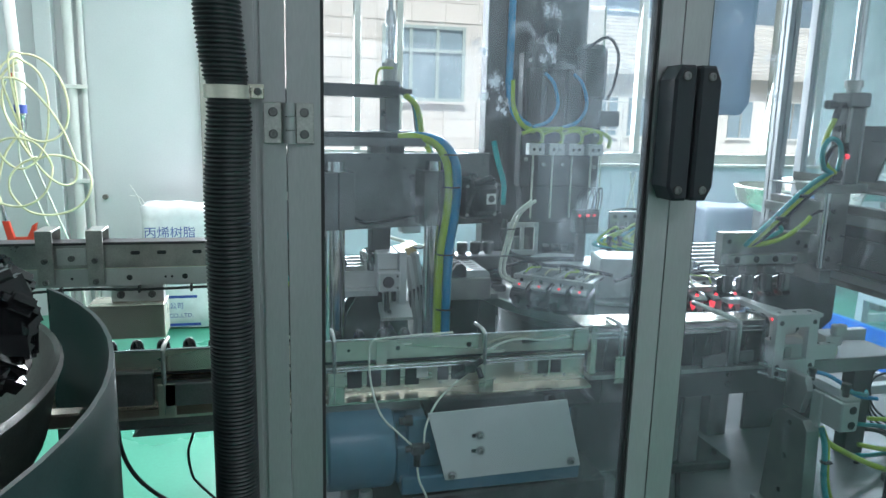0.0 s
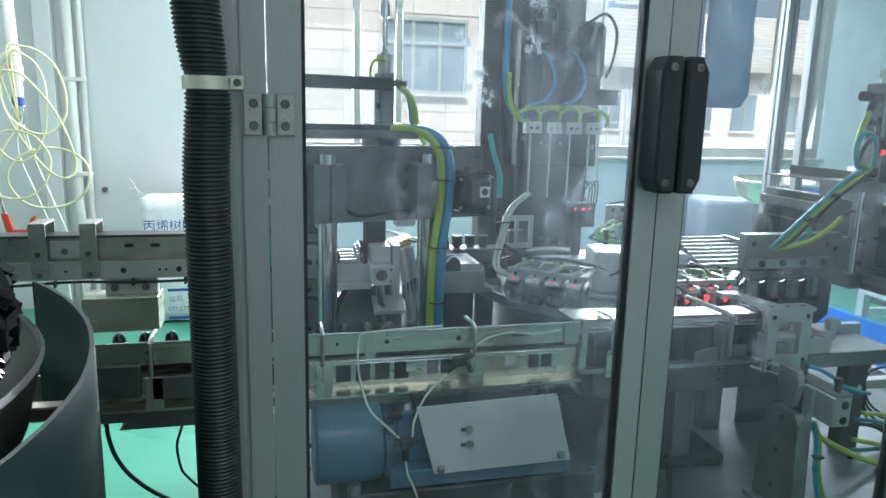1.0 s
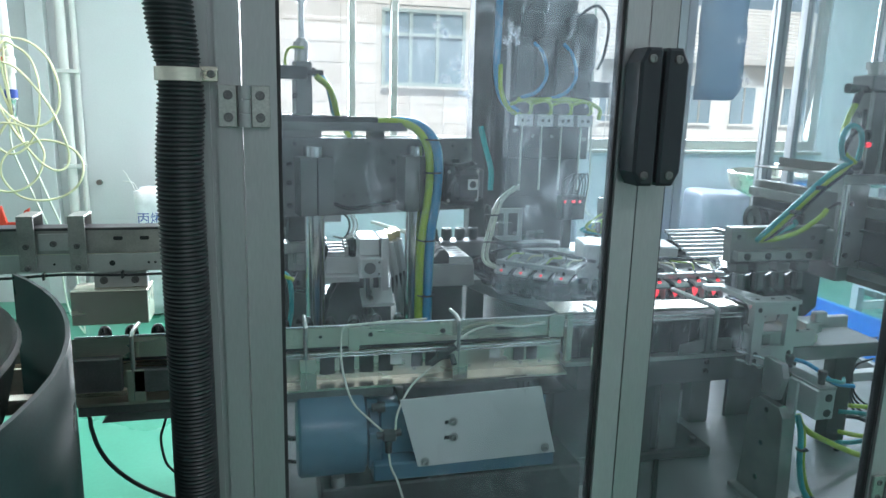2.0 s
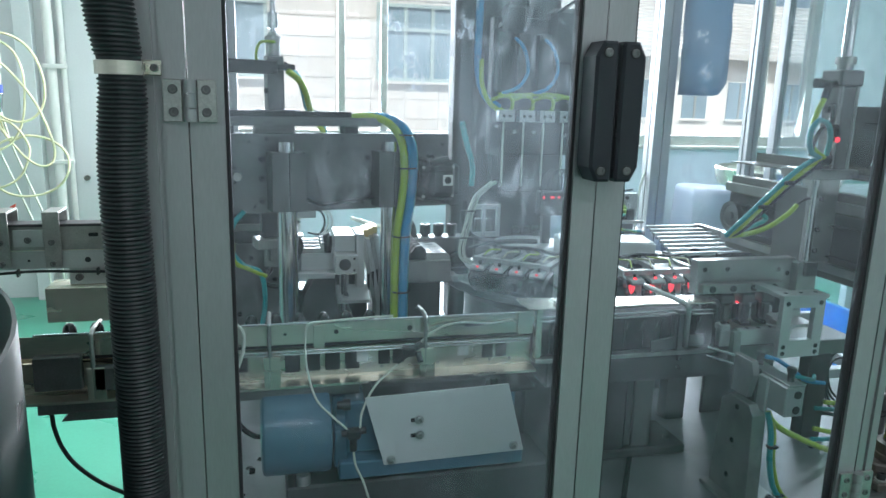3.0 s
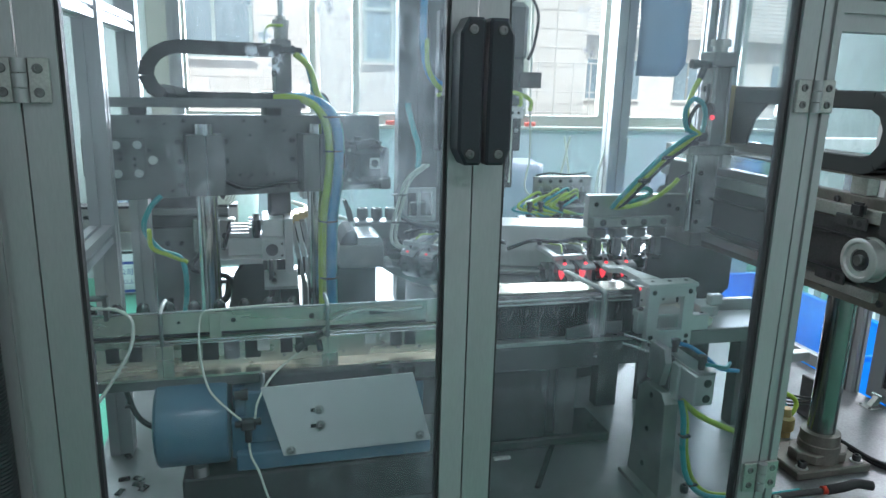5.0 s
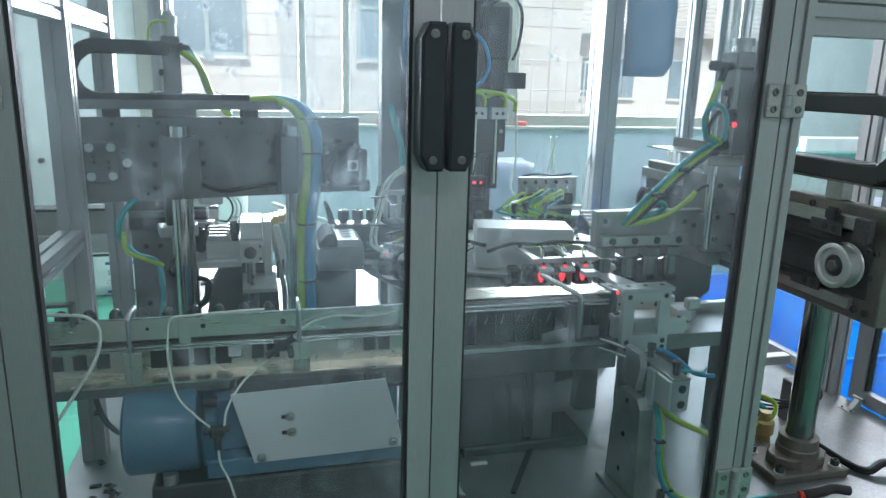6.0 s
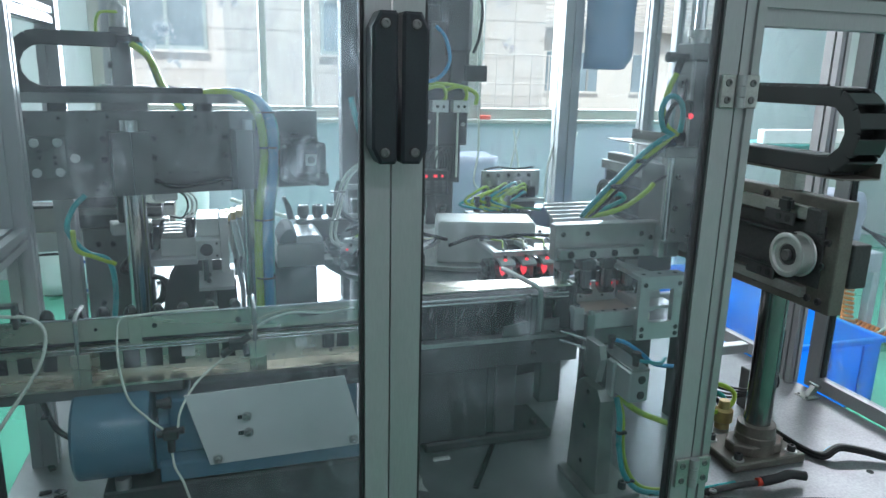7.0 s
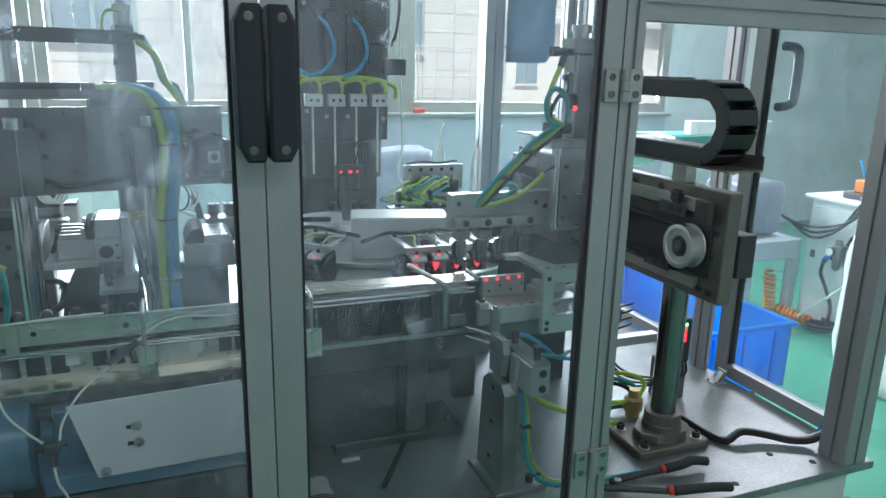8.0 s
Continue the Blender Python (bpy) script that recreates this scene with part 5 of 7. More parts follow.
part("black_loom", tube(B(), [(0.70, 2.03, 1.3), (0.69, 2.02, 1.25), (0.71, 2.0, 1.2), (0.78, 1.99, 1.18), (0.86, 2.0, 1.178), (0.93, 2.02, 1.17)], 0.008, 8), "blackwire", tool, "black cable loom")

# ---- central lifting unit ----
cu = thing("lifting_unit", (1.05, 2.72, PLATE), "tall grey lifting unit with four air slides and looping hoses", "machine unit")
part("rear_column", box(B(), 0.80, 0.875, 2.60, 2.68, PLATE, 2.2, 0.004), "dark", cu, "tall dark column")
part("back_plate", box(B(), 0.90, 1.32, 2.86, 2.90, PLATE, 2.2, 0.003), "dark", cu)
part("cable_carrier", box(B(), 0.875, 0.90, 2.62, 2.66, 1.3, 2.2, 0.003), "black", cu)
part("blue_hose", tube(B(), [(0.89, 2.60, 2.15), (0.89, 2.6, 1.9), (0.89, 2.6, 1.72), (0.92, 2.6, 1.62), (0.98, 2.6, 1.575)], 0.014, 10), "bluehose", cu)
part("hose", tube(B(), [(0.90, 2.59, 1.75), (0.905, 2.59, 1.66), (0.94, 2.59, 1.59), (1.0, 2.6, 1.56)], 0.010, 8), "yellowgreen", cu)
part("lower_hose", tube(B(), [(0.83, 2.58, 1.52), (0.845, 2.57, 1.45), (0.87, 2.56, 1.36), (0.87, 2.56, 1.28)], 0.011, 8), "cyanhose", cu)
lift = part("lift_plate", box(B(), 0.96, 1.30, 2.64, 2.70, 1.34, 1.86, 0.004), "dark", cu, "vertical lift plate with slides")


def L(bm, name, mat, label=""):
    return part(name, bm, mat, lift, label)


for i in range(4):
    x = 1.0 + 0.082 * i
    L(box(B(), x - 0.03, x + 0.03, 2.61, 2.64, 1.58, 1.80, 0.003), "air_slide", "dark")
    L(box(B(), x - 0.032, x + 0.032, 2.56, 2.60, 1.47, 1.515, 0.002), "manifold_block", "machined")
    for dx in (-0.012, 0.012):
        L(cyl(B(), (x + dx, 2.561, 1.492), (x + dx, 2.559, 1.492), 0.006, 10), "port", "rubber")
    L(cyl(B(), (x, 2.60, 1.22), (x, 2.60, 1.48), 0.0045, 8), "guide_rod", "clearhose")
    L(tube(B(), [(x - 0.06, 2.575, 1.55), (x - 0.02, 2.56, 1.565), (x + 0.01, 2.555, 1.56), (x + 0.02, 2.56, 1.53), (x + 0.015, 2.575, 1.51)], 0.007, 8), "hose", "yellowgreen")
L(tube(B(), [(0.97, 2.58, 1.57), (1.05, 2.57, 1.57), (1.15, 2.57, 1.575), (1.25, 2.575, 1.565), (1.31, 2.58, 1.54), (1.315, 2.59, 1.50)], 0.008, 8), "hose", "yellowgreen")
for x in (1.04, 1.16):
    L(tube(B(), [(x - 0.06, 2.57, 1.575), (x, 2.56, 1.60), (x + 0.035, 2.56, 1.66), (x + 0.02, 2.57, 1.74), (x - 0.01, 2.59, 1.78)], 0.007, 8), "hose", "bluehose")
L(box(B(), 1.27, 1.36, 2.60, 2.66, 1.585, 1.645, 0.003), "side_block", "dark")
L(box(box(B(), 0.99, 1.08, 2.60, 2.66, 1.80, 1.90, 0.012), 1.18, 1.30, 2.6, 2.68, 1.68, 1.90, 0.02), "cylinder_cover", "dark")
L(box(B(), 0.98, 1.28, 2.66, 2.72, 1.19, 1.34, 0.003), "lower_plate", "dark")
for x, z in ((0.985, 1.83), (0.985, 1.65), (0.985, 1.45), (1.28, 1.55), (1.28, 1.42), (1.14, 1.43), (1.06, 1.43)):
    L(screw(B(), (x, 2.64, z), (0, -1, 0), 0.008, 0.007), "screw", "steel")
L(tube(B(), [(1.0, 2.60, 1.9), (1.02, 2.56, 1.93), (1.06, 2.56, 1.93), (1.08, 2.60, 1.9)], 0.006, 8), "lead_loop", "blackwire")
L(tube(B(), [(1.20, 2.60, 1.88), (1.26, 2.55, 1.92), (1.315, 2.56, 1.86), (1.315, 2.58, 1.75), (1.30, 2.60, 1.69)], 0.006, 8), "lead_loop", "blackwire")
disp = thing("digital_display", (1.02, 2.15, 1.135), "small black controller with red digits and buttons", "controller")
part("stem", box(B(), 1.0, 1.03, 2.15, 2.17, 1.1345, 1.24, 0.002), "dark", disp)
part("housing", box(B(), 0.975, 1.062, 2.12, 2.16, 1.235, 1.315, 0.004), "black", disp)
for i, x in enumerate((0.985, 1.012, 1.037)):
    d = part("digit_window", box(B(), x, x + (0.012 if i % 2 else 0.007), 2.1165, 2.1195, 1.292, 1.300), "led_soft", disp, "red lit digits")
    for r in range(3):
        part("button", box(B(), x + 0.001, x + 0.016, 2.117, 2.1195, 1.243 + r * 0.014, 1.252 + r * 0.014, 0.001), "gunmetal", disp)
for i in range(4):
    part("wire", tube(B(), [(0.985 + 0.018 * i, 2.14, 1.315), (0.99 + 0.02 * i, 2.14, 1.36), (1.03 + 0.015 * i, 2.15, 1.385), (1.06 + 0.01 * i, 2.17, 1.35), (1.062 + 0.01 * i, 2.19, 1.28)], 0.0025, 6), "blackwire", disp)

# valve manifold at the back of the table
mani = thing("valve_manifold", (1.45, 2.66, 1.03), "rack of small valves with tangled blue and green air tubes", "valve rack")
part("stand", box(B(), 1.36, 1.60, 2.62, 2.70, PLATE, 1.13, 0.003), "gunmetal", mani)
part("back_plate", box(B(), 1.375, 1.63, 2.655, 2.67, 1.131, 1.235, 0.002), "steel", mani)
rng = random.Random(8)
for i in range(5):
    part("plate_hole", cyl(B(), (1.40 + 0.045 * i, 2.655, 1.215), (1.40 + 0.045 * i, 2.6535, 1.215), 0.008, 12), "rubber", mani)
    part("valve", box(B(), 1.375 + 0.045 * i, 1.41 + 0.045 * i, 2.60, 2.65, 1.131, 1.175, 0.003), "black", mani)
    part("knob", cyl(B(), (1.392 + 0.045 * i, 2.62, 1.175), (1.392 + 0.045 * i, 2.62, 1.197), 0.007, 10), "machined", mani)
    for k, m in enumerate(("cyanhose", "yellowgreen", "yellowgreen")):
        x, h = 1.385 + 0.04 * i, rng.uniform(0.005, 0.05)
        part("air_tube", tube(B(), [(x, 2.60, 1.15), (x - 0.02, 2.57, 1.15 + h), (x - 0.07 + rng.uniform(-0.03, 0.02), 2.54, 1.135 + h), (x - 0.12 + rng.uniform(-0.04, 0.03), 2.51, 1.12 + h * 0.5), (x - 0.06, 2.49, 1.11), (x - 0.02 + rng.uniform(-0.05, 0.05), 2.5, 1.10)], 0.0055, 6), m, mani)
for x in (1.30, 1.345, 1.43):
    part("flow_knob", lathe(B(), (x, 2.5, 1.10), (0, 0, 1), [(0, 0.012), (0.03, 0.012), (0.03, 0.008), (0.045, 0.008), (0.045, 0.012), (0.058, 0.012)], 12), "black", mani)
part("knob_bar", box(B(), 1.26, 1.5, 2.48, 2.53, 1.085, 1.0995, 0.002), "gunmetal", mani)
part("bar_arm", box(B(), 1.40, 1.46, 2.5305, 2.6195, 1.085, 1.0995, 0.002), "gunmetal", mani)
part("top_cable", tube(B(), [(1.38, 2.65, 1.24), (1.44, 2.645, 1.25), (1.52, 2.645, 1.243), (1.6, 2.65, 1.25)], 0.004, 6), "blackwire", mani)
part("tie_row", box(B(), 1.36, 1.62, 2.57, 2.6, 1.12, 1.131, 0.001), "machined", mani)
for i in range(8):
    part("slat", box(B(), 1.44 + 0.012 * i, 1.74, 2.06 + 0.045 * i, 2.073 + 0.045 * i, 1.10 + 0.005 * i, 1.112 + 0.005 * i, 0.001), "machined", mani)
part("slat_post", box(B(), 1.741, 1.765, 2.05, 2.40, PLATE, 1.15, 0.002), "gunmetal", mani)

# ---- slide gate at the end of the track ----
gate = thing("slide_gate", (1.15, 1.30, 1.03), "machined aluminium window frame on a cross slide", "machine slide")
GX = 1.15
gb = B()
for x0, x1, z0, z1 in ((GX - 0.055, GX - 0.03, 1.05, 1.186), (GX + 0.03, GX + 0.055, 1.05, 1.186), (GX - 0.03, GX + 0.03, 1.05, 1.09), (GX - 0.03, GX + 0.03, 1.165, 1.186)):
    box(gb, x0, x1, 1.262, 1.276, z0, z1)
part("frame", gb, "machined", gate)
top = part("top_plate", box(B(), GX - 0.06, GX + 0.06, 1.258, 1.30, 1.1865, 1.196, 0.001), "machined", gate)
for dx in (-0.04, 0.0, 0.04):
    part("screw", screw(B(), (GX + dx, 1.279, 1.196), (0, 0, 1), 0.005, 0.001), "dark", top)
part("rear_arm", prism(B(), [(GX - 0.055, 1.3005), (GX - 0.01, 1.3005), (GX - 0.03, 1.37), (GX - 0.03, 1.42), (GX - 0.085, 1.42), (GX - 0.085, 1.395), (GX - 0.055, 1.39)], "z", 1.186, 1.197, 0.001), "machined", gate)
part("shelf", box(B(), GX - 0.028, GX + 0.05, 1.277, 1.33, 1.115, 1.122, 0.001), "machined", gate)
for dx in (-0.043, 0.043):
    for z in (1.06, 1.075, 1.176):
        part("hole", cyl(B(), (GX + dx, 1.263, z), (GX + dx, 1.2612, z), 0.0055, 12), "rubber", gate)
lane = thing("receiving_lane", (1.25, 1.40, PLATE), "dark steel landing lane with small red-lit block", "machine fixture")
part("lower_bar", box(B(), 1.12, 1.47, 1.30, 1.42, 1.035, 1.07, 0.002), "gunmetal", lane)
part("edge_bar", box(B(), 1.095, 1.275, 1.30, 1.318, 1.0705, 1.108, 0.002), "machined", lane)
part("edge_block", box(B(), 1.092, 1.116, 1.294, 1.32, 1.109, 1.124, 0.002), "machined", lane)
part("edge_screw", screw(B(), (1.104, 1.307, 1.124), (0, 0, 1), 0.007, 0.006), "dark", lane)
for x in (1.14, 1.17, 1.2, 1.23, 1.26):
    part("edge_hole", cyl(B(), (x, 1.309, 1.107), (x, 1.309, 1.1088), 0.0045, 12), "rubber", lane)
part("back_bar", box(B(), 1.30, 1.50, 1.44, 1.46, 1.03, 1.09, 0.002), "machined", lane)
part("rear_shield", prism(B(), [(1.30, PLATE), (1.52, PLATE), (1.52, 1.03), (1.56, 1.06), (1.56, 1.21), (1.30, 1.21)], "y", 1.62, 1.632, 0.001), "dark", lane)
part("bed", box(B(), 1.125, 1.30, 1.319, 1.44, 1.0705, 1.0905, 0.002), "stainless", lane, "polished landing bed")
lit_block = part("lit_block", box(B(), 1.158, 1.27, 1.426, 1.438, 1.091, 1.14, 0.001), "machined", lane)
for i in range(4):
    x = 1.168 + 0.029 * i
    part("lamp_dot", cyl(B(), (x, 1.4257, 1.134), (x, 1.4235, 1.134), 0.0036, 10), "led", lit_block)
    part("pin_hole", cyl(B(), (x + 0.008, 1.4257, 1.105 + 0.012 * (i % 2)), (x + 0.008, 1.4245, 1.105 + 0.012 * (i % 2)), 0.003, 10), "rubber", lit_block)
part("stop", prism(B(), [(1.272, 1.33), (1.30, 1.322), (1.318, 1.33), (1.312, 1.36), (1.296, 1.385), (1.296, 1.42), (1.272, 1.42), (1.276, 1.38)], "z", 1.0915, 1.116, 0.002), "machined", lane, "curved machined stop")
part("stop_lug", box(B(), 1.292, 1.325, 1.325, 1.345, 1.1165, 1.142, 0.003), "machined", lane)
part("cam", lathe(B(), (1.29, 1.40, 1.1165), (0, 0, 1), [(0, 0.013), (0.012, 0.013), (0.014, 0.011)], 18), "machined", lane)
part("pin", cyl(box(B(), 1.12, 1.14, 1.285, 1.30, 1.03, 1.11, 0.001), (1.13, 1.292, 1.11), (1.13, 1.292, 1.118), 0.006, 12), "steel", lane)
for x, y in ((1.2, 1.62), (1.5, 1.45)):
    part("leg", box(B(), x - 0.03, x + 0.03, y - 0.02, y + 0.02, PLATE, 1.034 if x > 1.3 else 1.0, 0.002), "dark", lane)
part("cross_beam", box(B(), 1.1, 1.3, 1.42, 1.60, 0.985, 1.03, 0.002), "dark", lane)
dl = thing("support_leg", (0.98, 1.5, PLATE), "dark steel support bracket of the feed track", "machine support")
part("upright", box(B(), 0.955, 1.03, 1.44, 1.5, 0.77, 1.03, 0.003), "dark", dl)
# box added to make up the dark reflection in the plate under the track
part("drive_housing", box(B(), 0.68, 0.95, 1.42, 1.60, 0.7705, 0.984, 0.006), "dark", dl)
part("foot", box(B(), 0.80, 1.12, 1.42, 1.56, PLATE, 0.77, 0.004), "dark", dl)
for x in (0.84, 1.09):
    part("bolt", screw(B(), (x, 1.46, 0.77), (0, 0, 1), 0.009, 0.012), "dark", dl)

# ---- pusher on its upright block ----
push = thing("pusher_unit", (1.13, 1.21, PLATE), "machined upright with a small air cylinder and teal hose", "machine pusher")
part("upright", prism(B(), [(1.155, PLATE + 0.012), (1.285, PLATE + 0.012), (1.27, 0.965), (1.245, 0.985), (1.18, 0.985), (1.165, 0.965)], "x", 1.095, 1.128, 0.0015), "steel", push, "ground steel upright")
part("foot", box(B(), 1.075, 1.195, 1.14, 1.29, PLATE, PLATE + 0.012, 0.002), "steel", push)
part("foot_bolt", screw(B(), (1.165, 1.165, PLATE + 0.012), (0, 0, 1), 0.009, 0.016), "dark", push)
part("neck", prism(B(), [(1.195, 0.9955), (1.245, 0.9955), (1.245, 1.078), (1.19, 1.078), (1.18, 1.05)], "x", 1.097, 1.113, 0.001), "steel", push)
part("dark_pad", box(B(), 1.1135, 1.124, 1.185, 1.235, 0.97, 1.06, 0.003), "black", push)
for y, z in ((1.215, 0.965), (1.22, 0.885), (1.225, 0.80)):
    part("hole", cyl(B(), (1.096, y, z), (1.0938, y, z), 0.006, 12), "rubber", push)
cy = part("cylinder", box(B(), 1.124, 1.168, 1.11, 1.24, 0.985, 1.05, 0.003), "machined", push, "square aluminium air cylinder")
part("saddle_block", box(B(), 1.116, 1.1235, 1.16, 1.2, 0.975, 1.052, 0.002), "machined", cy)
part("top_rail", box(B(), 1.126, 1.166, 1.108, 1.245, 1.0505, 1.056, 0.001), "steel", cy)
for z in (1.0, 1.033):
    part("port", cyl(B(), (1.15, 1.111, z), (1.15, 1.1085, z), 0.0085, 14), "rubber", cy)
for y in (1.13, 1.225):
    part("fitting", cyl(cyl(B(), (1.146, y, 1.056), (1.146, y, 1.074), 0.007, 12), (1.146, y, 1.074), (1.146, y, 1.084), 0.0095, 12), "dark", cy)
part("blue_tube", tube(B(), [(1.152, 1.222, 1.075), (1.17, 1.205, 1.072), (1.19, 1.18, 1.058), (1.21, 1.16, 1.04), (1.25, 1.15, 1.035)], 0.0045, 8), "bluehose", cy)
part("teal_tube", tube(B(), [(1.152, 1.128, 1.066), (1.175, 1.125, 1.062), (1.21, 1.14, 1.05), (1.25, 1.18, 1.04)], 0.004, 8), "cyanhose", cy)
for z in (1.05, 1.07):
    part("piston_rod", cyl(B(), (1.105, 1.24, z), (1.06, 1.29, z + 0.006), 0.0035, 10), "chrome", push)
part("hose", tube(B(), [(1.135, 1.17, 0.97), (1.137, 1.155, 0.93), (1.14, 1.15, 0.86), (1.155, 1.142, 0.80), (1.195, 1.13, 0.765), (1.29, 1.12, 0.755), (1.42, 1.12, 0.754)], 0.0062, 8), "cyanhose", push)
part("hose", tube(B(), [(1.142, 1.175, 0.97), (1.147, 1.158, 0.93), (1.15, 1.152, 0.86), (1.168, 1.145, 0.80), (1.205, 1.136, 0.767), (1.29, 1.13, 0.756)], 0.0045, 8), "yellowgreen", push)
part("hose", tube(B(), [(1.19, 1.24, 0.93), (1.25, 1.26, 0.88), (1.33, 1.28, 0.835), (1.42, 1.30, 0.79), (1.5, 1.32, 0.755)], 0.007, 8), "yellowgreen", push)
for x, y, z in ((1.14, 1.15, 0.90), (1.165, 1.142, 0.79), (1.215, 1.13, 0.76)):
    part("cable_tie", box(B(), x - 0.011, x + 0.011, y - 0.009, y + 0.009, z - 0.003, z + 0.003, 0.002), "black", push)

# ---- right gantry, running front to back ----
rg = thing("pick_gantry", (1.46, 1.2, PLATE), "brown-grey plate gantry with belt pulley on a polished column", "machine gantry")
RX = 1.40
part("beam_plate", box(B(), RX, RX + 0.03, 0.935, 1.735, 1.205, 1.412, 0.002), "bronze", rg, "oiled steel beam plate")
part("end_block", box(B(), RX + 0.031, RX + 0.07, 0.93, 0.975, 1.255, 1.335, 0.002), "dark", rg, "dark end stop block")
part("rail", box(B(), RX - 0.014, RX - 0.0005, 0.99, 1.74, 1.368, 1.392, 0.001), "steel", rg)
part("lower_rail", box(B(), RX - 0.014, RX - 0.0005, 0.99, 1.74, 1.225, 1.245, 0.001), "steel", rg)
# flat dark sheet drawn for the recess between the rails
part("belt_recess", box(B(), RX - 0.003, RX - 0.0005, 0.965, 1.73, 1.248, 1.362), "dark", rg, "flat dark panel in place of the recess behind the belt")
part("stop_bracket", box(B(), RX - 0.03, RX - 0.0145, 0.955, 0.988, 1.352, 1.395, 0.002), "dark", rg)
pul = part("pulley", lathe(B(), (RX - 0.001, 1.012, 1.302), (-1, 0, 0), [(0, 0.02), (0.006, 0.02), (0.006, 0.041), (0.008, 0.042), (0.010, 0.041), (0.010, 0.037), (0.034, 0.037), (0.034, 0.041), (0.0375, 0.041), (0.0385, 0.039), (0.0385, 0.033), (0.034, 0.031), (0.034, 0.021), (0.031, 0.0205), (0.031, 0.0)], 48), "machined", rg, "silver toothed belt pulley")
part("rear_pulley", lathe(B(), (RX - 0.001, 1.69, 1.302), (-1, 0, 0), [(0, 0.02), (0.006, 0.02), (0.006, 0.040), (0.009, 0.040), (0.009, 0.034), (0.026, 0.034), (0.026, 0.040), (0.029, 0.040), (0.029, 0.030), (0.024, 0.028), (0.024, 0.012), (0.03, 0.012), (0.03, 0.0)], 32), "gunmetal", rg, "toothed belt pulley")
part("pulley_bore", lathe(B(), (RX - 0.032, 1.012, 1.302), (-1, 0, 0), [(0, 0.0195), (0.0012, 0.0195), (0.0012, 0.0)], 28), "dark", pul)
part("pulley_axle", lathe(B(), (RX - 0.0333, 1.012, 1.302), (-1, 0, 0), [(0, 0.0105), (0.006, 0.0105), (0.008, 0.009), (0.008, 0.0)], 20), "gunmetal", pul)
for y, z in ((1.07, 1.352), (1.1, 1.24)):
    stop = part("rail_stop", box(B(), RX - 0.02, RX - 0.0145, y - 0.045, y + 0.03, z, z + 0.024, 0.002), "dark", rg)
    for dy in (-0.03, -0.008):
        part("stop_hole", cyl(B(), (RX - 0.0202, y + dy, z + 0.012), (RX - 0.0212, y + dy, z + 0.012), 0.0062, 12), "rubber", stop)
part("rail_cap", box(B(), RX - 0.03, RX - 0.0145, 1.03, 1.06, 1.378, 1.404, 0.005, seg=2), "black", rg, "black rail end cap")
part("belt", box(box(B(), RX - 0.026, RX - 0.009, 1.02, 1.70, 1.3365, 1.3395), RX - 0.026, RX - 0.009, 1.02, 1.70, 1.2645, 1.2675), "rubber", rg, "black toothed belt")
teeth = B()
for i in range(70):
    y = 1.03 + i * 0.0092
    box(teeth, RX - 0.026, RX - 0.009, y, y + 0.0045, 1.3345, 1.3364)
tagged(part("belt_teeth", teeth, "rubber", rg), kind="stuff")
for y, z in ((0.96, 1.225), (0.985, 1.225), (0.965, 1.29), (1.12, 1.225), (1.12, 1.398), (1.2, 1.398), (0.972, 1.335), (0.958, 1.335)):
    part("screw", screw(B(), (RX, y, z), (-1, 0, 0), 0.007, 0.005), "dark", rg)
part("column", cyl(B(), (1.556, 1.225, PLATE + 0.03), (1.556, 1.225, 1.205), 0.030, 36), "shaft", rg, "polished steel column")
part("column_cap", box(B(), 1.43, 1.60, 1.17, 1.28, 1.2055, 1.235, 0.002), "bronze", rg)
part("column_foot", lathe(B(), (1.556, 1.225, PLATE + 0.02), (0, 0, 1), [(0, 0.047), (0.04, 0.046), (0.042, 0.044), (0.066, 0.0425), (0.068, 0.032)], 32), "bronze", rg, "cast column foot")
part("foot_flange", prism(B(), [(1.486, 1.21), (1.515, 1.183), (1.597, 1.183), (1.626, 1.21), (1.626, 1.24), (1.597, 1.267), (1.515, 1.267), (1.486, 1.24)], "z", PLATE + 0.0205, PLATE + 0.045, 0.003), "bronze", rg)
part("foot_plate", box(B(), 1.455, 1.655, 1.165, 1.30, PLATE, PLATE + 0.02, 0.003), "bronze", rg)
for x in (1.48, 1.63):
    for y in (1.185, 1.28):
        s = part("bolt", screw(B(), (x, y, PLATE + 0.02), (0, 0, 1), 0.0095, 0.016), "black", rg)
        part("washer", cyl(B(), (x, y, PLATE + 0.02), (x, y, PLATE + 0.0225), 0.0135, 16), "machined", s)
part("second_column", cyl(B(), (1.47, 1.66, PLATE), (1.47, 1.66, 1.205), 0.030, 36), "chrome", rg, "polished steel column")
part("cable_tray", box(box(B(), RX - 0.005, RX + 0.075, 0.945, 1.74, 1.447, 1.450), RX + 0.075, RX + 0.077, 0.945, 1.74, 1.447, 1.475), "bronze", rg, "folded steel cable tray")
for y in (1.06, 1.5):
    part("tray_leg", box(B(), RX + 0.005, RX + 0.03, y, y + 0.04, 1.4125, 1.4465, 0.001), "steel", rg)

# right cable chain
RL = 0.035
rlink = finish("chain_link", box(box(box(box(B(), -0.021, 0.021, -0.034, -0.0295, -0.0165, 0.0165, 0.005), -0.021, 0.021, 0.0295, 0.034, -0.0165, 0.0165, 0.005), -0.0165, 0.0165, -0.0295, 0.0295, 0.013, 0.0165, 0.0008), -0.0135, 0.0135, -0.0335, 0.0335, -0.0175, -0.013, 0.001), "black")
RLINKS = []
for i in range(21):
    ob = new("chain_link", rlink)
    ob.parent = rg
    RLINKS.append(ob)


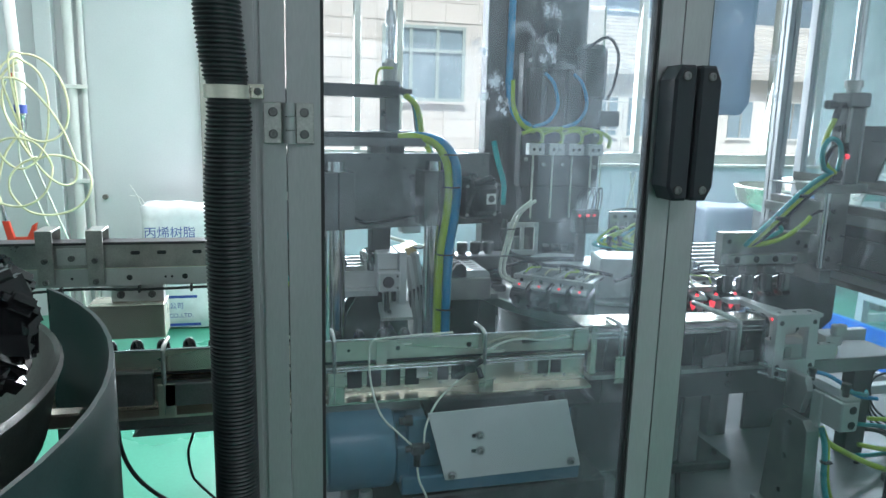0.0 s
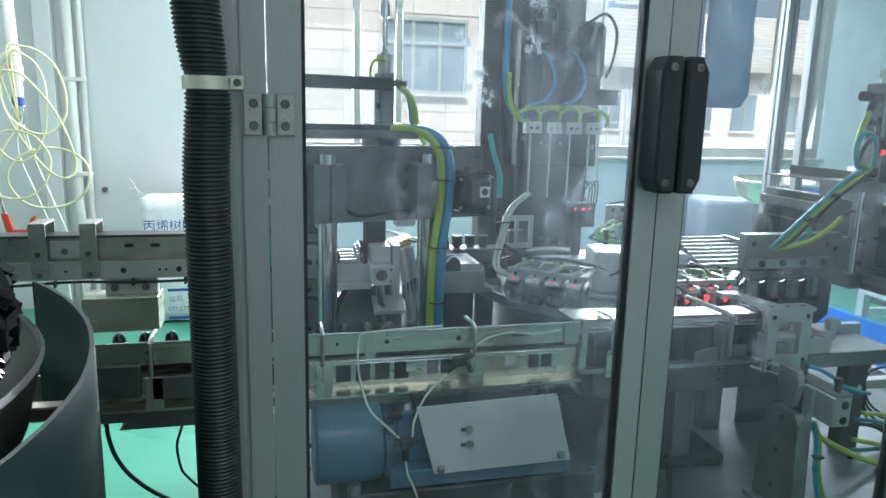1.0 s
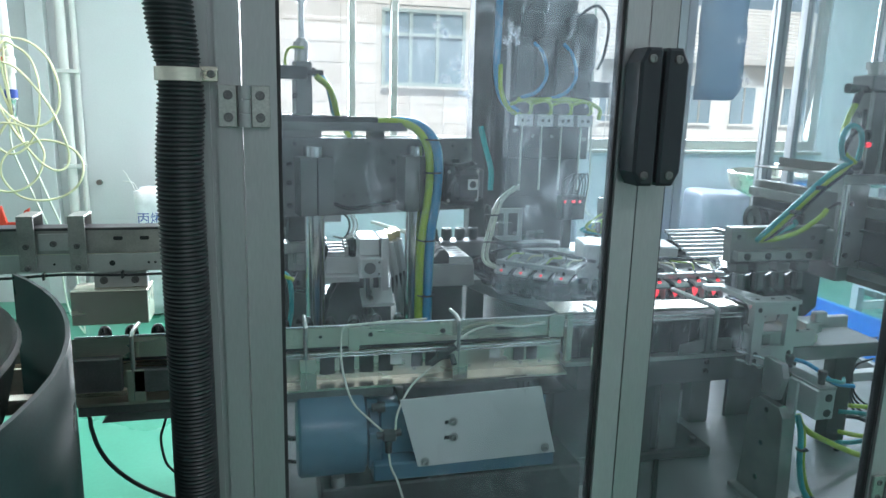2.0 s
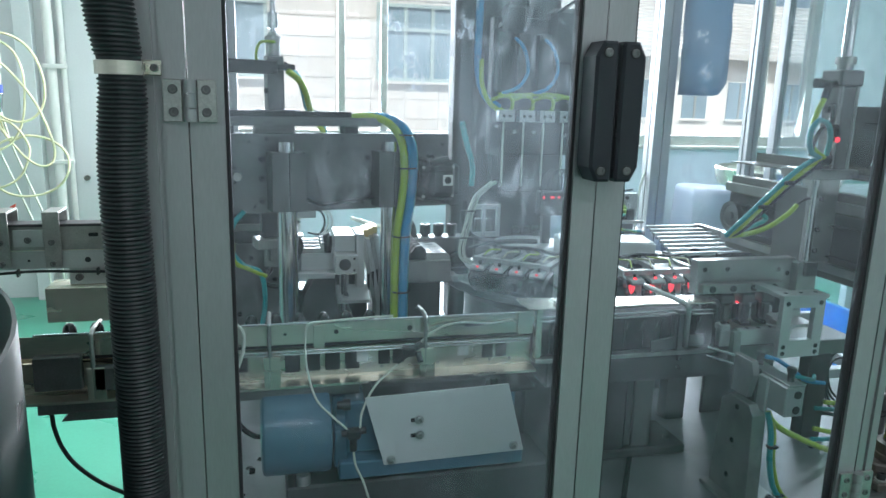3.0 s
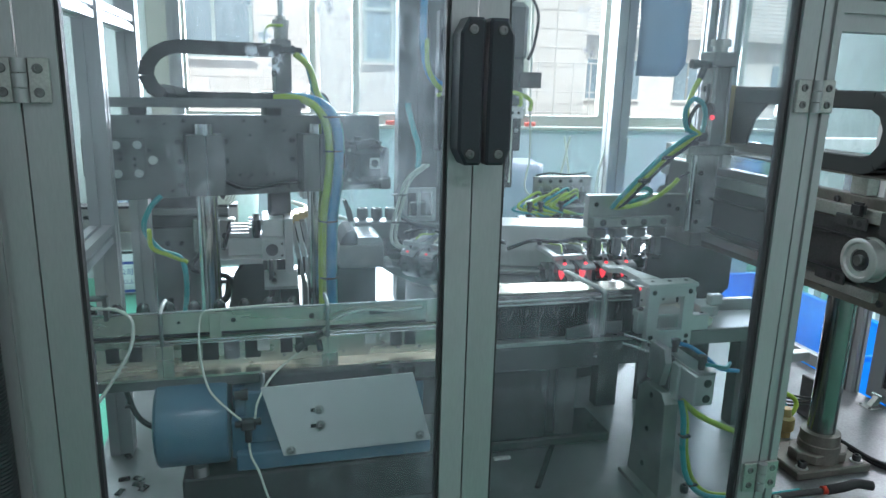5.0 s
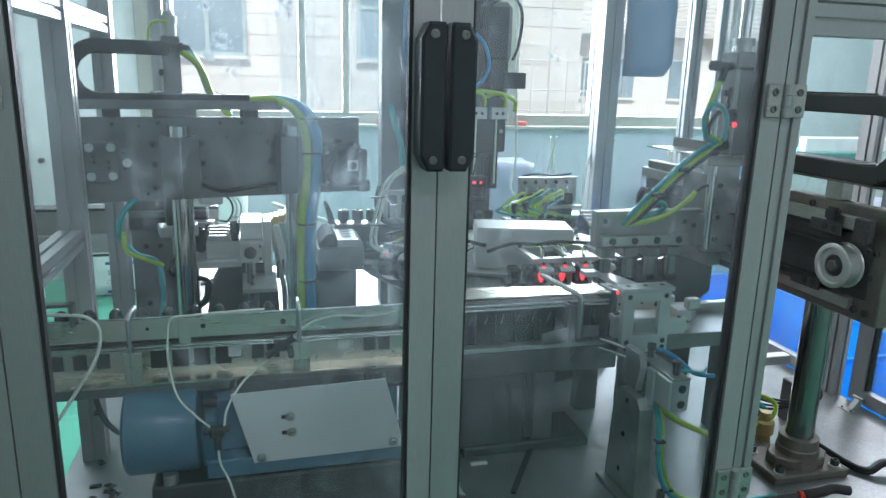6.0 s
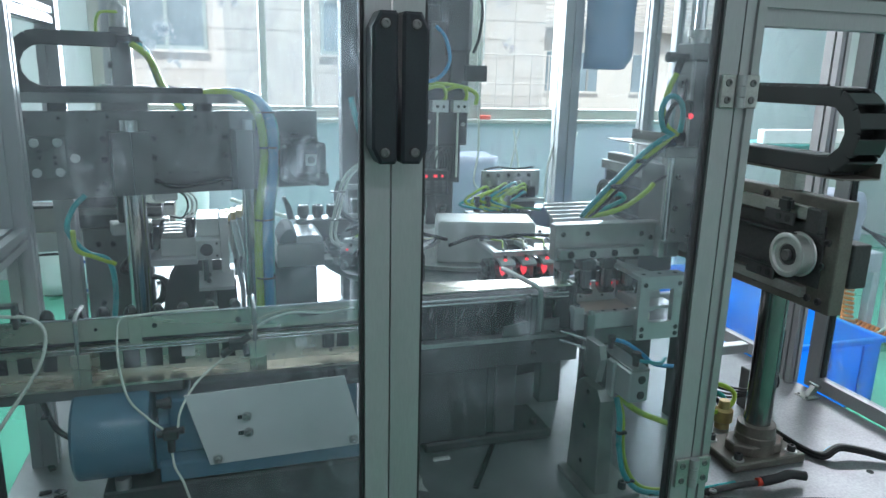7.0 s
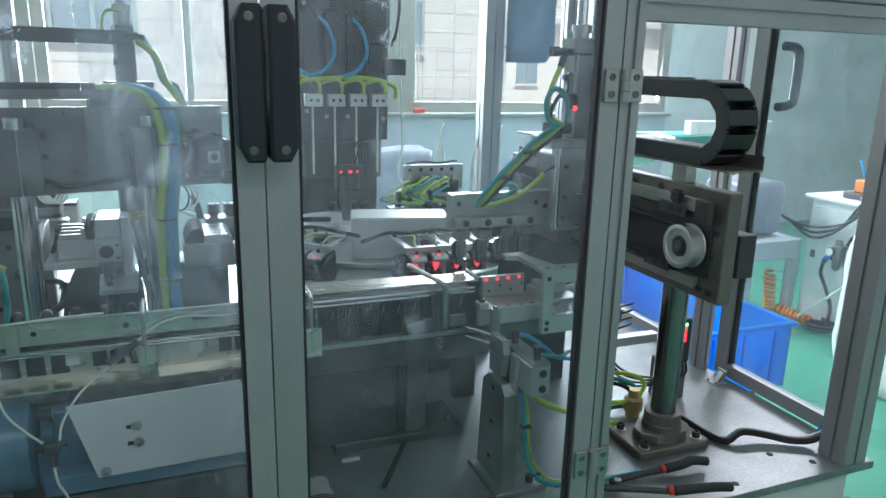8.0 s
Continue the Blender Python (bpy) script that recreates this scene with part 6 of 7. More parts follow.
def rchain_pose(s, head_y):
    """Link pose: lower run forward in the tray, round the bend at the front, back to the head."""
    total, r = 20 * RL, 0.06
    end_y, low = 1.25, 1.467
    lower = (total - math.pi * r + (head_y - 0.10 - end_y) * -1) / 2
    x = RX + 0.036
    if s <= lower:
        m = pose(x, end_y - s, low, 0, 0, -90)
    else:
        a = (s - lower) / r
        if a <= math.pi:
            m = pose(x, end_y - lower - r * math.sin(a), low + r - r * math.cos(a)) @ pose(0, 0, 0, 0, 0, -90) @ pose(0, 0, 0, 0, -math.degrees(a), 0)
        else:
            m = pose(x, end_y - lower + (s - lower - math.pi * r), low + 2 * r) @ pose(0, 0, 0, 0, 0, -90) @ pose(0, 0, 0, 0, -180, 0)
    return HOME[rg.name].inverted() @ m


# head that slides on the right gantry; heights and depth are those of its first pose
HY, HZ = 1.39, 1.337
SX, SY = 1.362, HY - 0.05
saddle = part("saddle", box(B(), RX - 0.05, RX - 0.0145, HY - 0.03, HY + 0.10, 1.21, 1.42, 0.003), "gunmetal", rg, "sliding saddle of the pick head")


def S(bm, name, mat, label=""):
    return part(name, bm, mat, saddle, label)


S(box(B(), SX - 0.075, SX + 0.05, SY - 0.03, SY + 0.07, 1.446, 1.468, 0.002), "cylinder_base", "steel", "flat steel cylinder base")
S(box(B(), SX - 0.022, SX + 0.034, SY + 0.03, SY + 0.06, 1.4205, 1.4455, 0.002), "neck", "steel")
S(box(B(), SX - 0.04, SX + 0.028, SY - 0.005, SY + 0.019, 1.25, 1.4455, 0.003), "slide_plate", "steel")
for z in (1.28, 1.33, 1.40):
    S(screw(B(), (SX - 0.02, SY - 0.005, z), (0, -1, 0), 0.006, 0.005), "screw", "dark")
S(cyl(B(), (SX - 0.045, SY - 0.012, 1.26), (SX - 0.045, SY - 0.012, 1.445), 0.008, 12), "guide_rod", "chrome")
S(box(B(), SX - 0.024, SX + 0.024, SY - 0.022, SY + 0.026, 1.4685, 1.65, 0.003), "air_cylinder", "gunmetal", "upright grey square air cylinder")
for dx in (-0.0245, 0.0245):
    S(cyl(B(), (SX + dx * 0.85, SY - 0.0225, 1.4685), (SX + dx * 0.85, SY - 0.0225, 1.65), 0.004, 8), "tie_rod", "steel")
S(box(B(), SX - 0.03, SX + 0.03, SY - 0.028, SY + 0.032, 1.6505, 1.685, 0.003), "cylinder_head", "gunmetal")
S(lathe(B(), (SX, SY, 1.685), (0, 0, 1), [(0, 0.018), (0.012, 0.018), (0.012, 0.024), (0.028, 0.024), (0.028, 0.012)], 6), "lock_nut", "steel")
S(cyl(B(), (SX, SY, 1.71), (SX, SY, 1.98), 0.0115, 16), "piston_rod", "chrome")
S(cyl(cyl(cyl(B(), (SX - 0.03, SY - 0.01, 1.655), (SX - 0.062, SY - 0.012, 1.655), 0.008, 12), (SX - 0.062, SY - 0.012, 1.655), (SX - 0.08, SY - 0.012, 1.655), 0.011, 12), (SX - 0.045, SY - 0.012, 1.655), (SX - 0.058, SY - 0.016, 1.622), 0.008, 12), "fitting", "black", "black push-in fitting")
S(cyl(B(), (SX - 0.03, SY - 0.01, 1.6), (SX - 0.045, SY - 0.012, 1.6), 0.007, 12), "port", "dark")
S(cyl(B(), (SX - 0.025, SY - 0.03, 1.535), (SX - 0.025, SY - 0.036, 1.535), 0.006, 10), "indicator", "led_soft")
S(cyl(cyl(B(), (SX - 0.05, SY - 0.02, 1.475), (SX - 0.082, SY - 0.022, 1.475), 0.009, 12), (SX - 0.03, SY - 0.02, 1.49), (SX - 0.055, SY - 0.02, 1.49), 0.013, 12), "lower_fitting", "black")
S(tube(B(), [(SX - 0.056, SY - 0.016, 1.625), (SX - 0.075, SY - 0.02, 1.59), (SX - 0.088, SY - 0.025, 1.55), (SX - 0.08, SY - 0.03, 1.515), (SX - 0.05, SY - 0.03, 1.495)], 0.006, 8), "hose", "yellowgreen")
S(tube(B(), [(SX - 0.045, SY - 0.03, 1.50), (SX - 0.045, SY - 0.035, 1.54), (SX - 0.06, SY - 0.04, 1.568), (SX - 0.085, SY - 0.04, 1.575), (SX - 0.1, SY - 0.038, 1.55), (SX - 0.09, SY - 0.035, 1.51), (SX - 0.06, SY - 0.03, 1.495)], 0.006, 8), "hose", "cyanhose")
S(tube(B(), [(SX - 0.035, SY - 0.02, 1.61), (SX - 0.045, SY - 0.03, 1.57), (SX - 0.07, SY - 0.035, 1.558), (SX - 0.085, SY - 0.035, 1.53), (SX - 0.085, SY - 0.03, 1.50)], 0.005, 8), "sensor_lead", "blackwire")
S(lathe(B(), (SX - 0.035, SY - 0.03, 1.55), (0.3, -1, 0), [(0, 0.018), (0.006, 0.018), (0.006, 0.013), (0, 0.013)], 18), "coiled_lead", "blackwire")
for m, r, ox, oz in (("yellowgreen", 0.006, 0.0, 0.0), ("cyanhose", 0.006, -0.006, 0.008), ("blackwire", 0.005, 0.008, -0.006)):
    S(tube(B(), [(SX - 0.06, SY - 0.03, 1.495), (SX - 0.085 + ox, SY - 0.03, 1.475 + oz), (SX - 0.13 + ox, SY - 0.03, 1.443 + oz), (SX - 0.185 + ox, SY - 0.02, 1.385 + oz), (SX - 0.215 + ox, SY + 0.0, 1.34 + oz), (SX - 0.225 + ox, SY + 0.03, 1.312)], r, 8), "hose", m)
for x, z in ((SX - 0.135, 1.44), (SX - 0.185, 1.386)):
    S(box(B(), x - 0.013, x + 0.013, SY - 0.042, SY - 0.012, z - 0.004, z + 0.005, 0.003), "cable_tie", "black")
S(tube(B(), [(SX - 0.22, SY + 0.03, 1.312), (SX - 0.18, SY + 0.02, 1.318), (SX - 0.13, SY + 0.015, 1.335), (SX - 0.085, SY + 0.01, 1.368), (SX - 0.07, SY + 0.01, 1.385)], 0.0058, 8), "hose", "yellowgreen")
S(tube(B(), [(SX - 0.21, SY + 0.04, 1.315), (SX - 0.16, SY + 0.05, 1.325), (SX - 0.12, SY + 0.045, 1.345), (SX - 0.14, SY + 0.04, 1.358), (SX - 0.18, SY + 0.045, 1.345)], 0.0055, 8), "hose", "cyanhose")
for k in range(3):
    S(tube(B(), [(SX - 0.07, SY + 0.01, 1.385), (SX - 0.06 + 0.006 * k, SY + 0.008, 1.392 + 0.004 * k), (SX - 0.045 + 0.006 * k, SY + 0.006, 1.398)], 0.0022, 6), "wire_end", "blackwire")
S(box(B(), SX + 0.045, SX + 0.105, SY + 0.06, SY + 0.064, 1.4685, 1.61, 0.001), "tan_plate", "tan", "brass-coloured upright plate")
S(prism(B(), [(SY + 0.0595, 1.47), (SY + 0.0595, 1.608), (SY - 0.26, 1.608), (SY - 0.26, 1.585), (SY - 0.06, 1.57), (SY - 0.02, 1.53), (SY + 0.0, 1.47)], "x", SX + 0.098, SX + 0.105), "chain_bracket", "dark")
headp = S(box(B(), 1.08, 1.345, HY, HY + 0.028, 1.255, HZ, 0.0015), "pick_head", "steel", "grey pick head plate with four grippers")


def N(bm, name, mat, label=""):
    return part(name, bm, mat, headp, label)


N(box(B(), 1.085, 1.30, HY - 0.022, HY - 0.0005, 1.262, 1.285, 0.0015), "front_ledge", "steel")
N(box(B(), 1.335, 1.39, HY - 0.022, HY + 0.02, 1.255, 1.33, 0.0015), "corner_block", "steel")
for x in (1.11, 1.165, 1.22, 1.275):
    N(cyl(B(), (x, HY - 0.022, 1.273), (x, HY - 0.0245, 1.273), 0.008, 14), "bolt_hole", "rubber")
    N(box(box(B(), x - 0.018, x + 0.018, HY - 0.01, HY + 0.025, 1.232, 1.2545, 0.003), x - 0.0105, x + 0.0105, HY - 0.006, HY + 0.014, 1.186, 1.2315, 0.004, seg=2), "gripper", "gunmetal", "grey gripper finger")
    N(prism(B(), [(HY + 0.015, 1.225), (HY + 0.034, 1.215), (HY + 0.03, 1.18), (HY + 0.012, 1.168), (HY - 0.012, 1.176), (HY - 0.008, 1.1855), (HY + 0.015, 1.1855)], "x", x - 0.013, x + 0.013, 0.002), "held_clip", "gloss_black", "black clip held in the gripper")
for x, z in ((1.10, 1.315), (1.16, 1.315), (1.30, 1.31), (1.325, 1.30)):
    N(cyl(B(), (x, HY + 0.001, z), (x, HY - 0.0008, z), 0.006, 12), "tapped_hole", "rubber")

# ---- right rear corner of the plate ----
ctl = thing("sensor_amplifier", (1.72, 1.42, PLATE), "grey amplifier block with red digits and looped cables", "controller")
part("stand", box(B(), 1.70, 1.775, 1.40, 1.46, PLATE, 0.86, 0.003), "gunmetal", ctl)
part("amp", box(B(), 1.71, 1.765, 1.385, 1.42, 0.861, 0.985, 0.003), "black", ctl)
for k in range(4):
    part("digit", box(B(), 1.735, 1.746, 1.382, 1.3845, 0.922 + 0.011 * k, 0.929 + 0.011 * k), "led", ctl, "red lit digit")
part("green_lamp", box(B(), 1.735, 1.747, 1.382, 1.3845, 0.967, 0.973), "led_green", ctl)
for i in range(4):
    part("wire", tube(B(), [(1.715 + 0.01 * i, 1.378, 0.88), (1.70 + 0.012 * i, 1.37, 0.83), (1.62, 1.41, 0.80 + 0.01 * i), (1.56, 1.45, 0.83 + 0.015 * i), (1.57, 1.47, 0.93 + 0.02 * i), (1.63, 1.47, 0.955 + 0.02 * i)], 0.003, 6), "blackwire", ctl)
part("rail_bar", box(B(), 1.5, 1.72, 1.4605, 1.49, 0.895, 0.92, 0.002), "machined", ctl)
for m, o in (("yellowgreen", 0.0), ("cyanhose", 0.03), ("blackwire", 0.05)):
    part("hose", tube(B(), [(1.50, 1.40 + o, 0.86 - o), (1.57, 1.38 + o, 0.855 - o), (1.61, 1.37 + o, 0.83 - o), (1.59, 1.36 + o, 0.80 - o), (1.53, 1.36 + o, 0.79 - o), (1.46, 1.38, 0.80 - o)], 0.006, 8), m, ctl)
brass = solo("brass_fitting", lathe(B(), (1.575, 1.36, PLATE), (0, 0, 1), [(0, 0.018), (0.015, 0.018), (0.02, 0.024), (0.05, 0.024), (0.055, 0.015), (0.075, 0.013)], 16), "tan", "brass air fitting on the base plate", "air fitting")
latch = thing("door_latch", (1.945, 1.455, PLATE), "small steel roller latch screwed to the base plate", "latch")
part("plate", box(B(), 1.915, 1.96, 1.43, 1.475, PLATE, PLATE + 0.003, 0.001), "steel", latch)
part("arm", prism(B(), [(1.935, PLATE + 0.0035), (1.96, PLATE + 0.0035), (1.972, PLATE + 0.03), (1.955, PLATE + 0.03)], "y", 1.445, 1.462, 0.001), "steel", latch)
part("roller", cyl(B(), (1.962, 1.437, PLATE + 0.03), (1.962, 1.47, PLATE + 0.03), 0.007, 14), "chrome", latch)
for k in range(2):
    part("screw", screw(B(), (1.922 + 0.0 * k, 1.437 + 0.03 * k, PLATE + 0.003), (0, 0, 1), 0.004, 0.003), "gunmetal", latch)
lead = thing("cable_harness", (1.75, 1.2, PLATE), "bundle of black and blue cables lying on the base plate", "cables")
rng = random.Random(3)
for i, m in enumerate(("blackwire", "blackwire", "bluehose", "blackwire", "gunmetal")):
    o, p = 0.007 * (i % 3), 0.007 * (i // 3)
    part("cable", tube(B(), [(1.60, 1.30 + o, PLATE + 0.02 + p), (1.64, 1.27 + o, PLATE + 0.028 + p), (1.68, 1.20 + o, PLATE + 0.008 + p), (1.705, 1.16 + o, PLATE + 0.006 + p), (1.745, 1.155 + o, PLATE + 0.025 + p), (1.80, 1.135 + o, PLATE + 0.018 + p), (1.85, 1.10 + o, PLATE + 0.012 + p), (1.90, 1.078 + o, PLATE + 0.02 + p), (1.925, 1.07 + o, PLATE + 0.06), (1.925 + o * 0.5, 1.068, PLATE + 0.2), (1.92 + o * 0.5, 1.066, PLATE + 0.6), (1.915 + o * 0.5, 1.066, PLATE + 1.0)], 0.0052, 8), m, lead)
for z in (0.93, 1.15, 1.35):
    part("clip", box(B(), 1.905, 1.945, 1.055, 1.076, z, z + 0.012, 0.003), "whiteplastic", lead)
for x, y in ((1.77, 1.09), (1.84, 1.03), (1.60, 1.02), (1.30, 1.5), (0.06, 1.55)):
    solo("plate_hole", cyl(B(), (x, y, PLATE), (x, y, PLATE + 0.0012), 0.008, 16), "rubber", "dark countersunk hole in the base plate", "hole", group="plate holes")

# pliers near the front edge
pl = thing("pliers", (1.46, 1.06, PLATE), "long-nose pliers with black grips and red collars", "tool")
for grip, collar, jaw in (([(1.579, 1.088, 0.766), (1.545, 1.097, 0.77), (1.51, 1.094, 0.768), (1.472, 1.1, 0.762)], [(1.4715, 1.1, 0.762), (1.461, 1.1015, 0.762)], [(1.4605, 1.1015, 0.76), (1.40, 1.106, 0.758), (1.334, 1.109, 0.754)]),
                          ([(1.56, 0.995, 0.762), (1.52, 0.999, 0.768), (1.47, 1.012, 0.766), (1.434, 1.024, 0.762)], [(1.4335, 1.0245, 0.762), (1.423, 1.0295, 0.762)], [(1.4225, 1.03, 0.76), (1.36, 1.063, 0.758), (1.302, 1.094, 0.754)])):
    part("grip", tube(B(), grip, 0.0105, 12), "rubber", pl, "black rubber grip")
    part("collar", tube(B(), collar, 0.0092, 12), "red", pl)
    part("jaw", tube(B(), jaw, 0.007, 10), "dark", pl)
part("pivot", screw(B(), (1.345, 1.098, 0.76), (0, 0, 1), 0.008, 0.004), "steel", pl)

# loose bits on the plate
solo("plastic_offcut", box(B(), 0.81, 0.85, 1.385, 1.395, PLATE, PLATE + 0.006, 0.001), "whiteplastic", "small white plastic offcut on the base plate", "scrap")
stick = B()
box(stick, -0.12, 0.12, -0.006, 0.006, 0, 0.006, 0.001, m=pose(0.93, 1.36, PLATE, 0, 0, 58))
solo("dark_rod", stick, "rubber", "thin dark rod lying on the base plate", "rod")
pap = B()
g = [[pap.verts.new((0.70 + 0.02 * i + rng.uniform(-0.004, 0.004), 1.27 + 0.02 * j + rng.uniform(-0.004, 0.004), PLATE + 0.004 + rng.uniform(0, 0.012))) for j in range(4)] for i in range(4)]
for i in range(3):
    for j in range(3):
        pap.faces.new((g[i][j], g[i + 1][j], g[i + 1][j + 1], g[i][j + 1]))
bmesh.ops.solidify(pap, geom=pap.faces[:], thickness=0.001)
solo("crumpled_paper", pap, "whiteplastic", "crumpled scrap of white paper on the base plate", "paper")
rng = random.Random(21)
for i in range(9):
    x, y = rng.uniform(-0.03, 0.09), rng.uniform(1.42, 1.64)
    s = B()
    box(s, -0.012, 0.012, -0.007, 0.007, 0, 0.004, 0.0015, m=pose(x, y, PLATE, 0, 0, rng.uniform(0, 180)))
    solo("black_scrap", s, "gloss_black", "small black plastic scrap on the base plate", "scrap", group="scraps")
# white overlay carries the brightness of the window-lit plate in its colour
solo("white_sheet", box(B(), 0.0, 0.46, 2.30, 3.08, PLATE + 0.0005, PLATE + 0.0045, 0.001), "whiteplastic", "thin white overlay for the window-lit rear of the base plate", "sheet")
for x0, y0 in ((0.12, 2.95), (0.2, 3.02)):
    t = B()
    tube(t, [(x0 - 0.06, y0 - 0.01, PLATE + 0.0128), (x0, y0 + 0.012, PLATE + 0.0128), (x0 + 0.06, y0 + 0.02, PLATE + 0.0128)], 0.008, 8)
    solo("hand_tool", t, "black", "black handled hand tool lying on the plate", "tool")

# rear of the guard: hanging film and sundries
bag = B()
nx, nz = 8, 10
rows = []
rng = random.Random(6)
for s in (0, 1):
    grid = [[bag.verts.new((1.93 + 0.235 * i / nx + rng.uniform(-0.002, 0.002), 2.9 + s * 0.05 * math.sin(math.pi * (0.08 + 0.84 * i / nx)) + rng.uniform(-0.006, 0.006), 1.648 + 0.6 * j / nz + (0.02 * max(0, i - 6.5) ** 2 if j == 0 else 0))) for j in range(nz + 1)] for i in range(nx + 1)]
    rows.append(grid)
    for i in range(nx):
        for j in range(nz):
            bag.faces.new((grid[i][j], grid[i + 1][j], grid[i + 1][j + 1], grid[i][j + 1])).smooth = True
for j in range(nz):
    for i in (0, nx):
        bag.faces.new((rows[0][i][j], rows[0][i][j + 1], rows[1][i][j + 1], rows[1][i][j]))
for i in range(nx):
    for j in (0, nz):
        bag.faces.new((rows[0][i][j], rows[0][i + 1][j], rows[1][i + 1][j], rows[1][i][j]))
solo("hanging_film", bag, "darkbag", "dark crinkled plastic film hanging from the rear beam", "plastic film")
solo("film_hanger", box(B(), 1.9, 2.25, 2.94, 3.0, 2.26, 2.3), "alu", "aluminium beam end that carries the film", "beam")
tubes = thing("stray_tubes", (1.7, 3.0, PLATE), "thin white air tubes standing loose behind the machine", "air tube")
for pts in ([(1.62, 3.05, 1.0), (1.66, 3.04, 1.2), (1.69, 3.03, 1.37)], [(1.74, 3.04, 1.0), (1.70, 3.04, 1.2), (1.665, 3.04, 1.37)], [(1.82, 3.0, 1.0), (1.83, 3.0, 1.2), (1.87, 3.0, 1.36)], [(1.93, 3.05, 1.0), (1.95, 3.05, 1.2), (2.0, 3.05, 1.36)], [(1.66, 3.0, 1.05), (1.63, 3.0, 1.15), (1.60, 3.0, 1.2)], [(1.44, 2.95, 2.1), (1.45, 2.95, 1.6), (1.46, 2.94, 1.3), (1.43, 2.9, 1.15), (1.5, 2.9, 1.1)]):
    part("tube", tube(B(), pts, 0.005, 8), "clearhose", tubes)
part("holder", box(B(), 1.58, 2.0, 2.98, 3.08, PLATE, 1.01, 0.003), "gunmetal", tubes)

# ---- left of the machine: bowl feeder, upper rail, wall things ----
feeder = thing("bowl_feeder", (-0.85, 0.9, 0), "dark green vibratory bowl feeder filled with glossy black parts", "feeder")
wallb = B()
FC, R0, segs = Vector((-0.914, 0.849, 0)), 0.717, 60
prev = None
for i in range(segs + 1):
    a = math.radians(42 - 300 * i / segs)
    top = 1.27 + 0.02 * max(0, 1 - i / 8)
    row = [wallb.verts.new((FC.x + r * math.cos(a), FC.y + r * math.sin(a), z)) for r, z in ((R0, 0.50), (R0, top), (R0 - 0.006, top), (R0 - 0.006, 0.50))]
    if prev:
        for k in range(4):
            wallb.faces.new((prev[k], row[k], row[(k + 1) % 4], prev[(k + 1) % 4])).smooth = k in (0, 2)
    prev = row
part("outer_ring", wallb, "greenpaint", feeder, "dark green curved sheet guard")
part("stand", cyl(B(), (FC.x, FC.y, 0), (FC.x, FC.y, 0.95), 0.3, 40), "greyhammer", feeder)
part("shelf", cyl(B(), (FC.x, FC.y, 0.50), (FC.x, FC.y, 0.52), 0.7, 60), "greyhammer", feeder)
BC = Vector((-0.81, 0.92, 0))
bowl = lathe(B(), (BC.x, BC.y, 0.955), (0, 0, 1), [(0, 0.3), (0.05, 0.38), (0.20, 0.51), (0.285, 0.53), (0.297, 0.536), (0.305, 0.532), (0.30, 0.525), (0.23, 0.50), (0.15, 0.40), (0.10, 0.2), (0.095, 0.0)], 72)
part("bowl", bowl, "steel", feeder, "steel feeder bowl with rolled rim")
part("outlet_bar", box(B(), -0.40, -0.30, 1.15, 1.18, 1.10, 1.125, 0.003, m=Matrix.Identity(4)), "stainless", feeder)
rng = random.Random(11)
for i in range(270):
    a, r = (rng.uniform(-0.8, 1.0), 0.30 + 0.19 * rng.random() ** 0.7) if i < 240 else (rng.uniform(1.0, 5.3), 0.26 + 0.2 * rng.random())
    s = rng.uniform(0.034, 0.055)
    zz = 1.19 + 0.095 * (r - 0.26) / 0.215 + rng.uniform(0, 0.06)
    bm = box(B(), -s, s, -s * 0.6, s * 0.6, -s * 0.4, s * 0.4, s * 0.25, m=pose(BC.x + r * math.cos(a), BC.y + r * math.sin(a), zz, rng.uniform(0, 90), rng.uniform(0, 90), rng.uniform(0, 180)), seg=2)
    solo("plastic_clip", bm, "gloss_black", "glossy black plastic clip heaped in the feeder bowl", "plastic part", group="clips in the bowl")

up = thing("upper_feed_rail", (-0.6, 2.42, 0), "steel feed rail with bracket clamps behind the feeder", "conveyor")
part("rail_face", box(B(), -1.5, 0.22, 2.40, 2.412, 1.10, 1.175, 0.001), "steel", up)
part("lower_strip", box(B(), -1.5, 0.22, 2.392, 2.3995, 1.04, 1.098, 0.001), "machined", up, "pale strip with holes")
part("top_edge", box(B(), -1.5, 0.22, 2.395, 2.47, 1.1755, 1.184, 0.001), "dark", up)
part("back_face", box(B(), -1.5, 0.22, 2.46, 2.47, 1.04, 1.175, 0.001), "stainless", up)
for x in (-0.69, -0.545, -1.1):
    b = part("clamp", box(box(box(B(), x - 0.024, x + 0.024, 2.375, 2.383, 1.05, 1.225, 0.001), x - 0.024, x + 0.024, 2.383, 2.48, 1.218, 1.225, 0.001), x - 0.024, x + 0.024, 2.474, 2.48, 1.10, 1.218, 0.001), "steel", up, "bent steel bracket clamp")
    for dz in (1.062, 1.13):
        part("bolt", screw(B(), (x, 2.375, dz), (0, -1, 0), 0.009, 0.012), "gunmetal", b)
for x in (-0.60, -0.43, -0.35, -0.24):
    part("slot", prism(B(), [(x - 0.012, 1.142), (x + 0.012, 1.142), (x + 0.015, 1.148), (x + 0.012, 1.154), (x - 0.012, 1.154), (x - 0.015, 1.148)], "y", 2.3975, 2.3995), "rubber", up)
part("splice", box(B(), -0.66, -0.575, 2.391, 2.3995, 1.112, 1.166, 0.001), "machined", up, "pale splice plate")
part("splice_bolt", screw(B(), (-0.617, 2.391, 1.135), (0, -1, 0), 0.01, 0.009), "gunmetal", up)
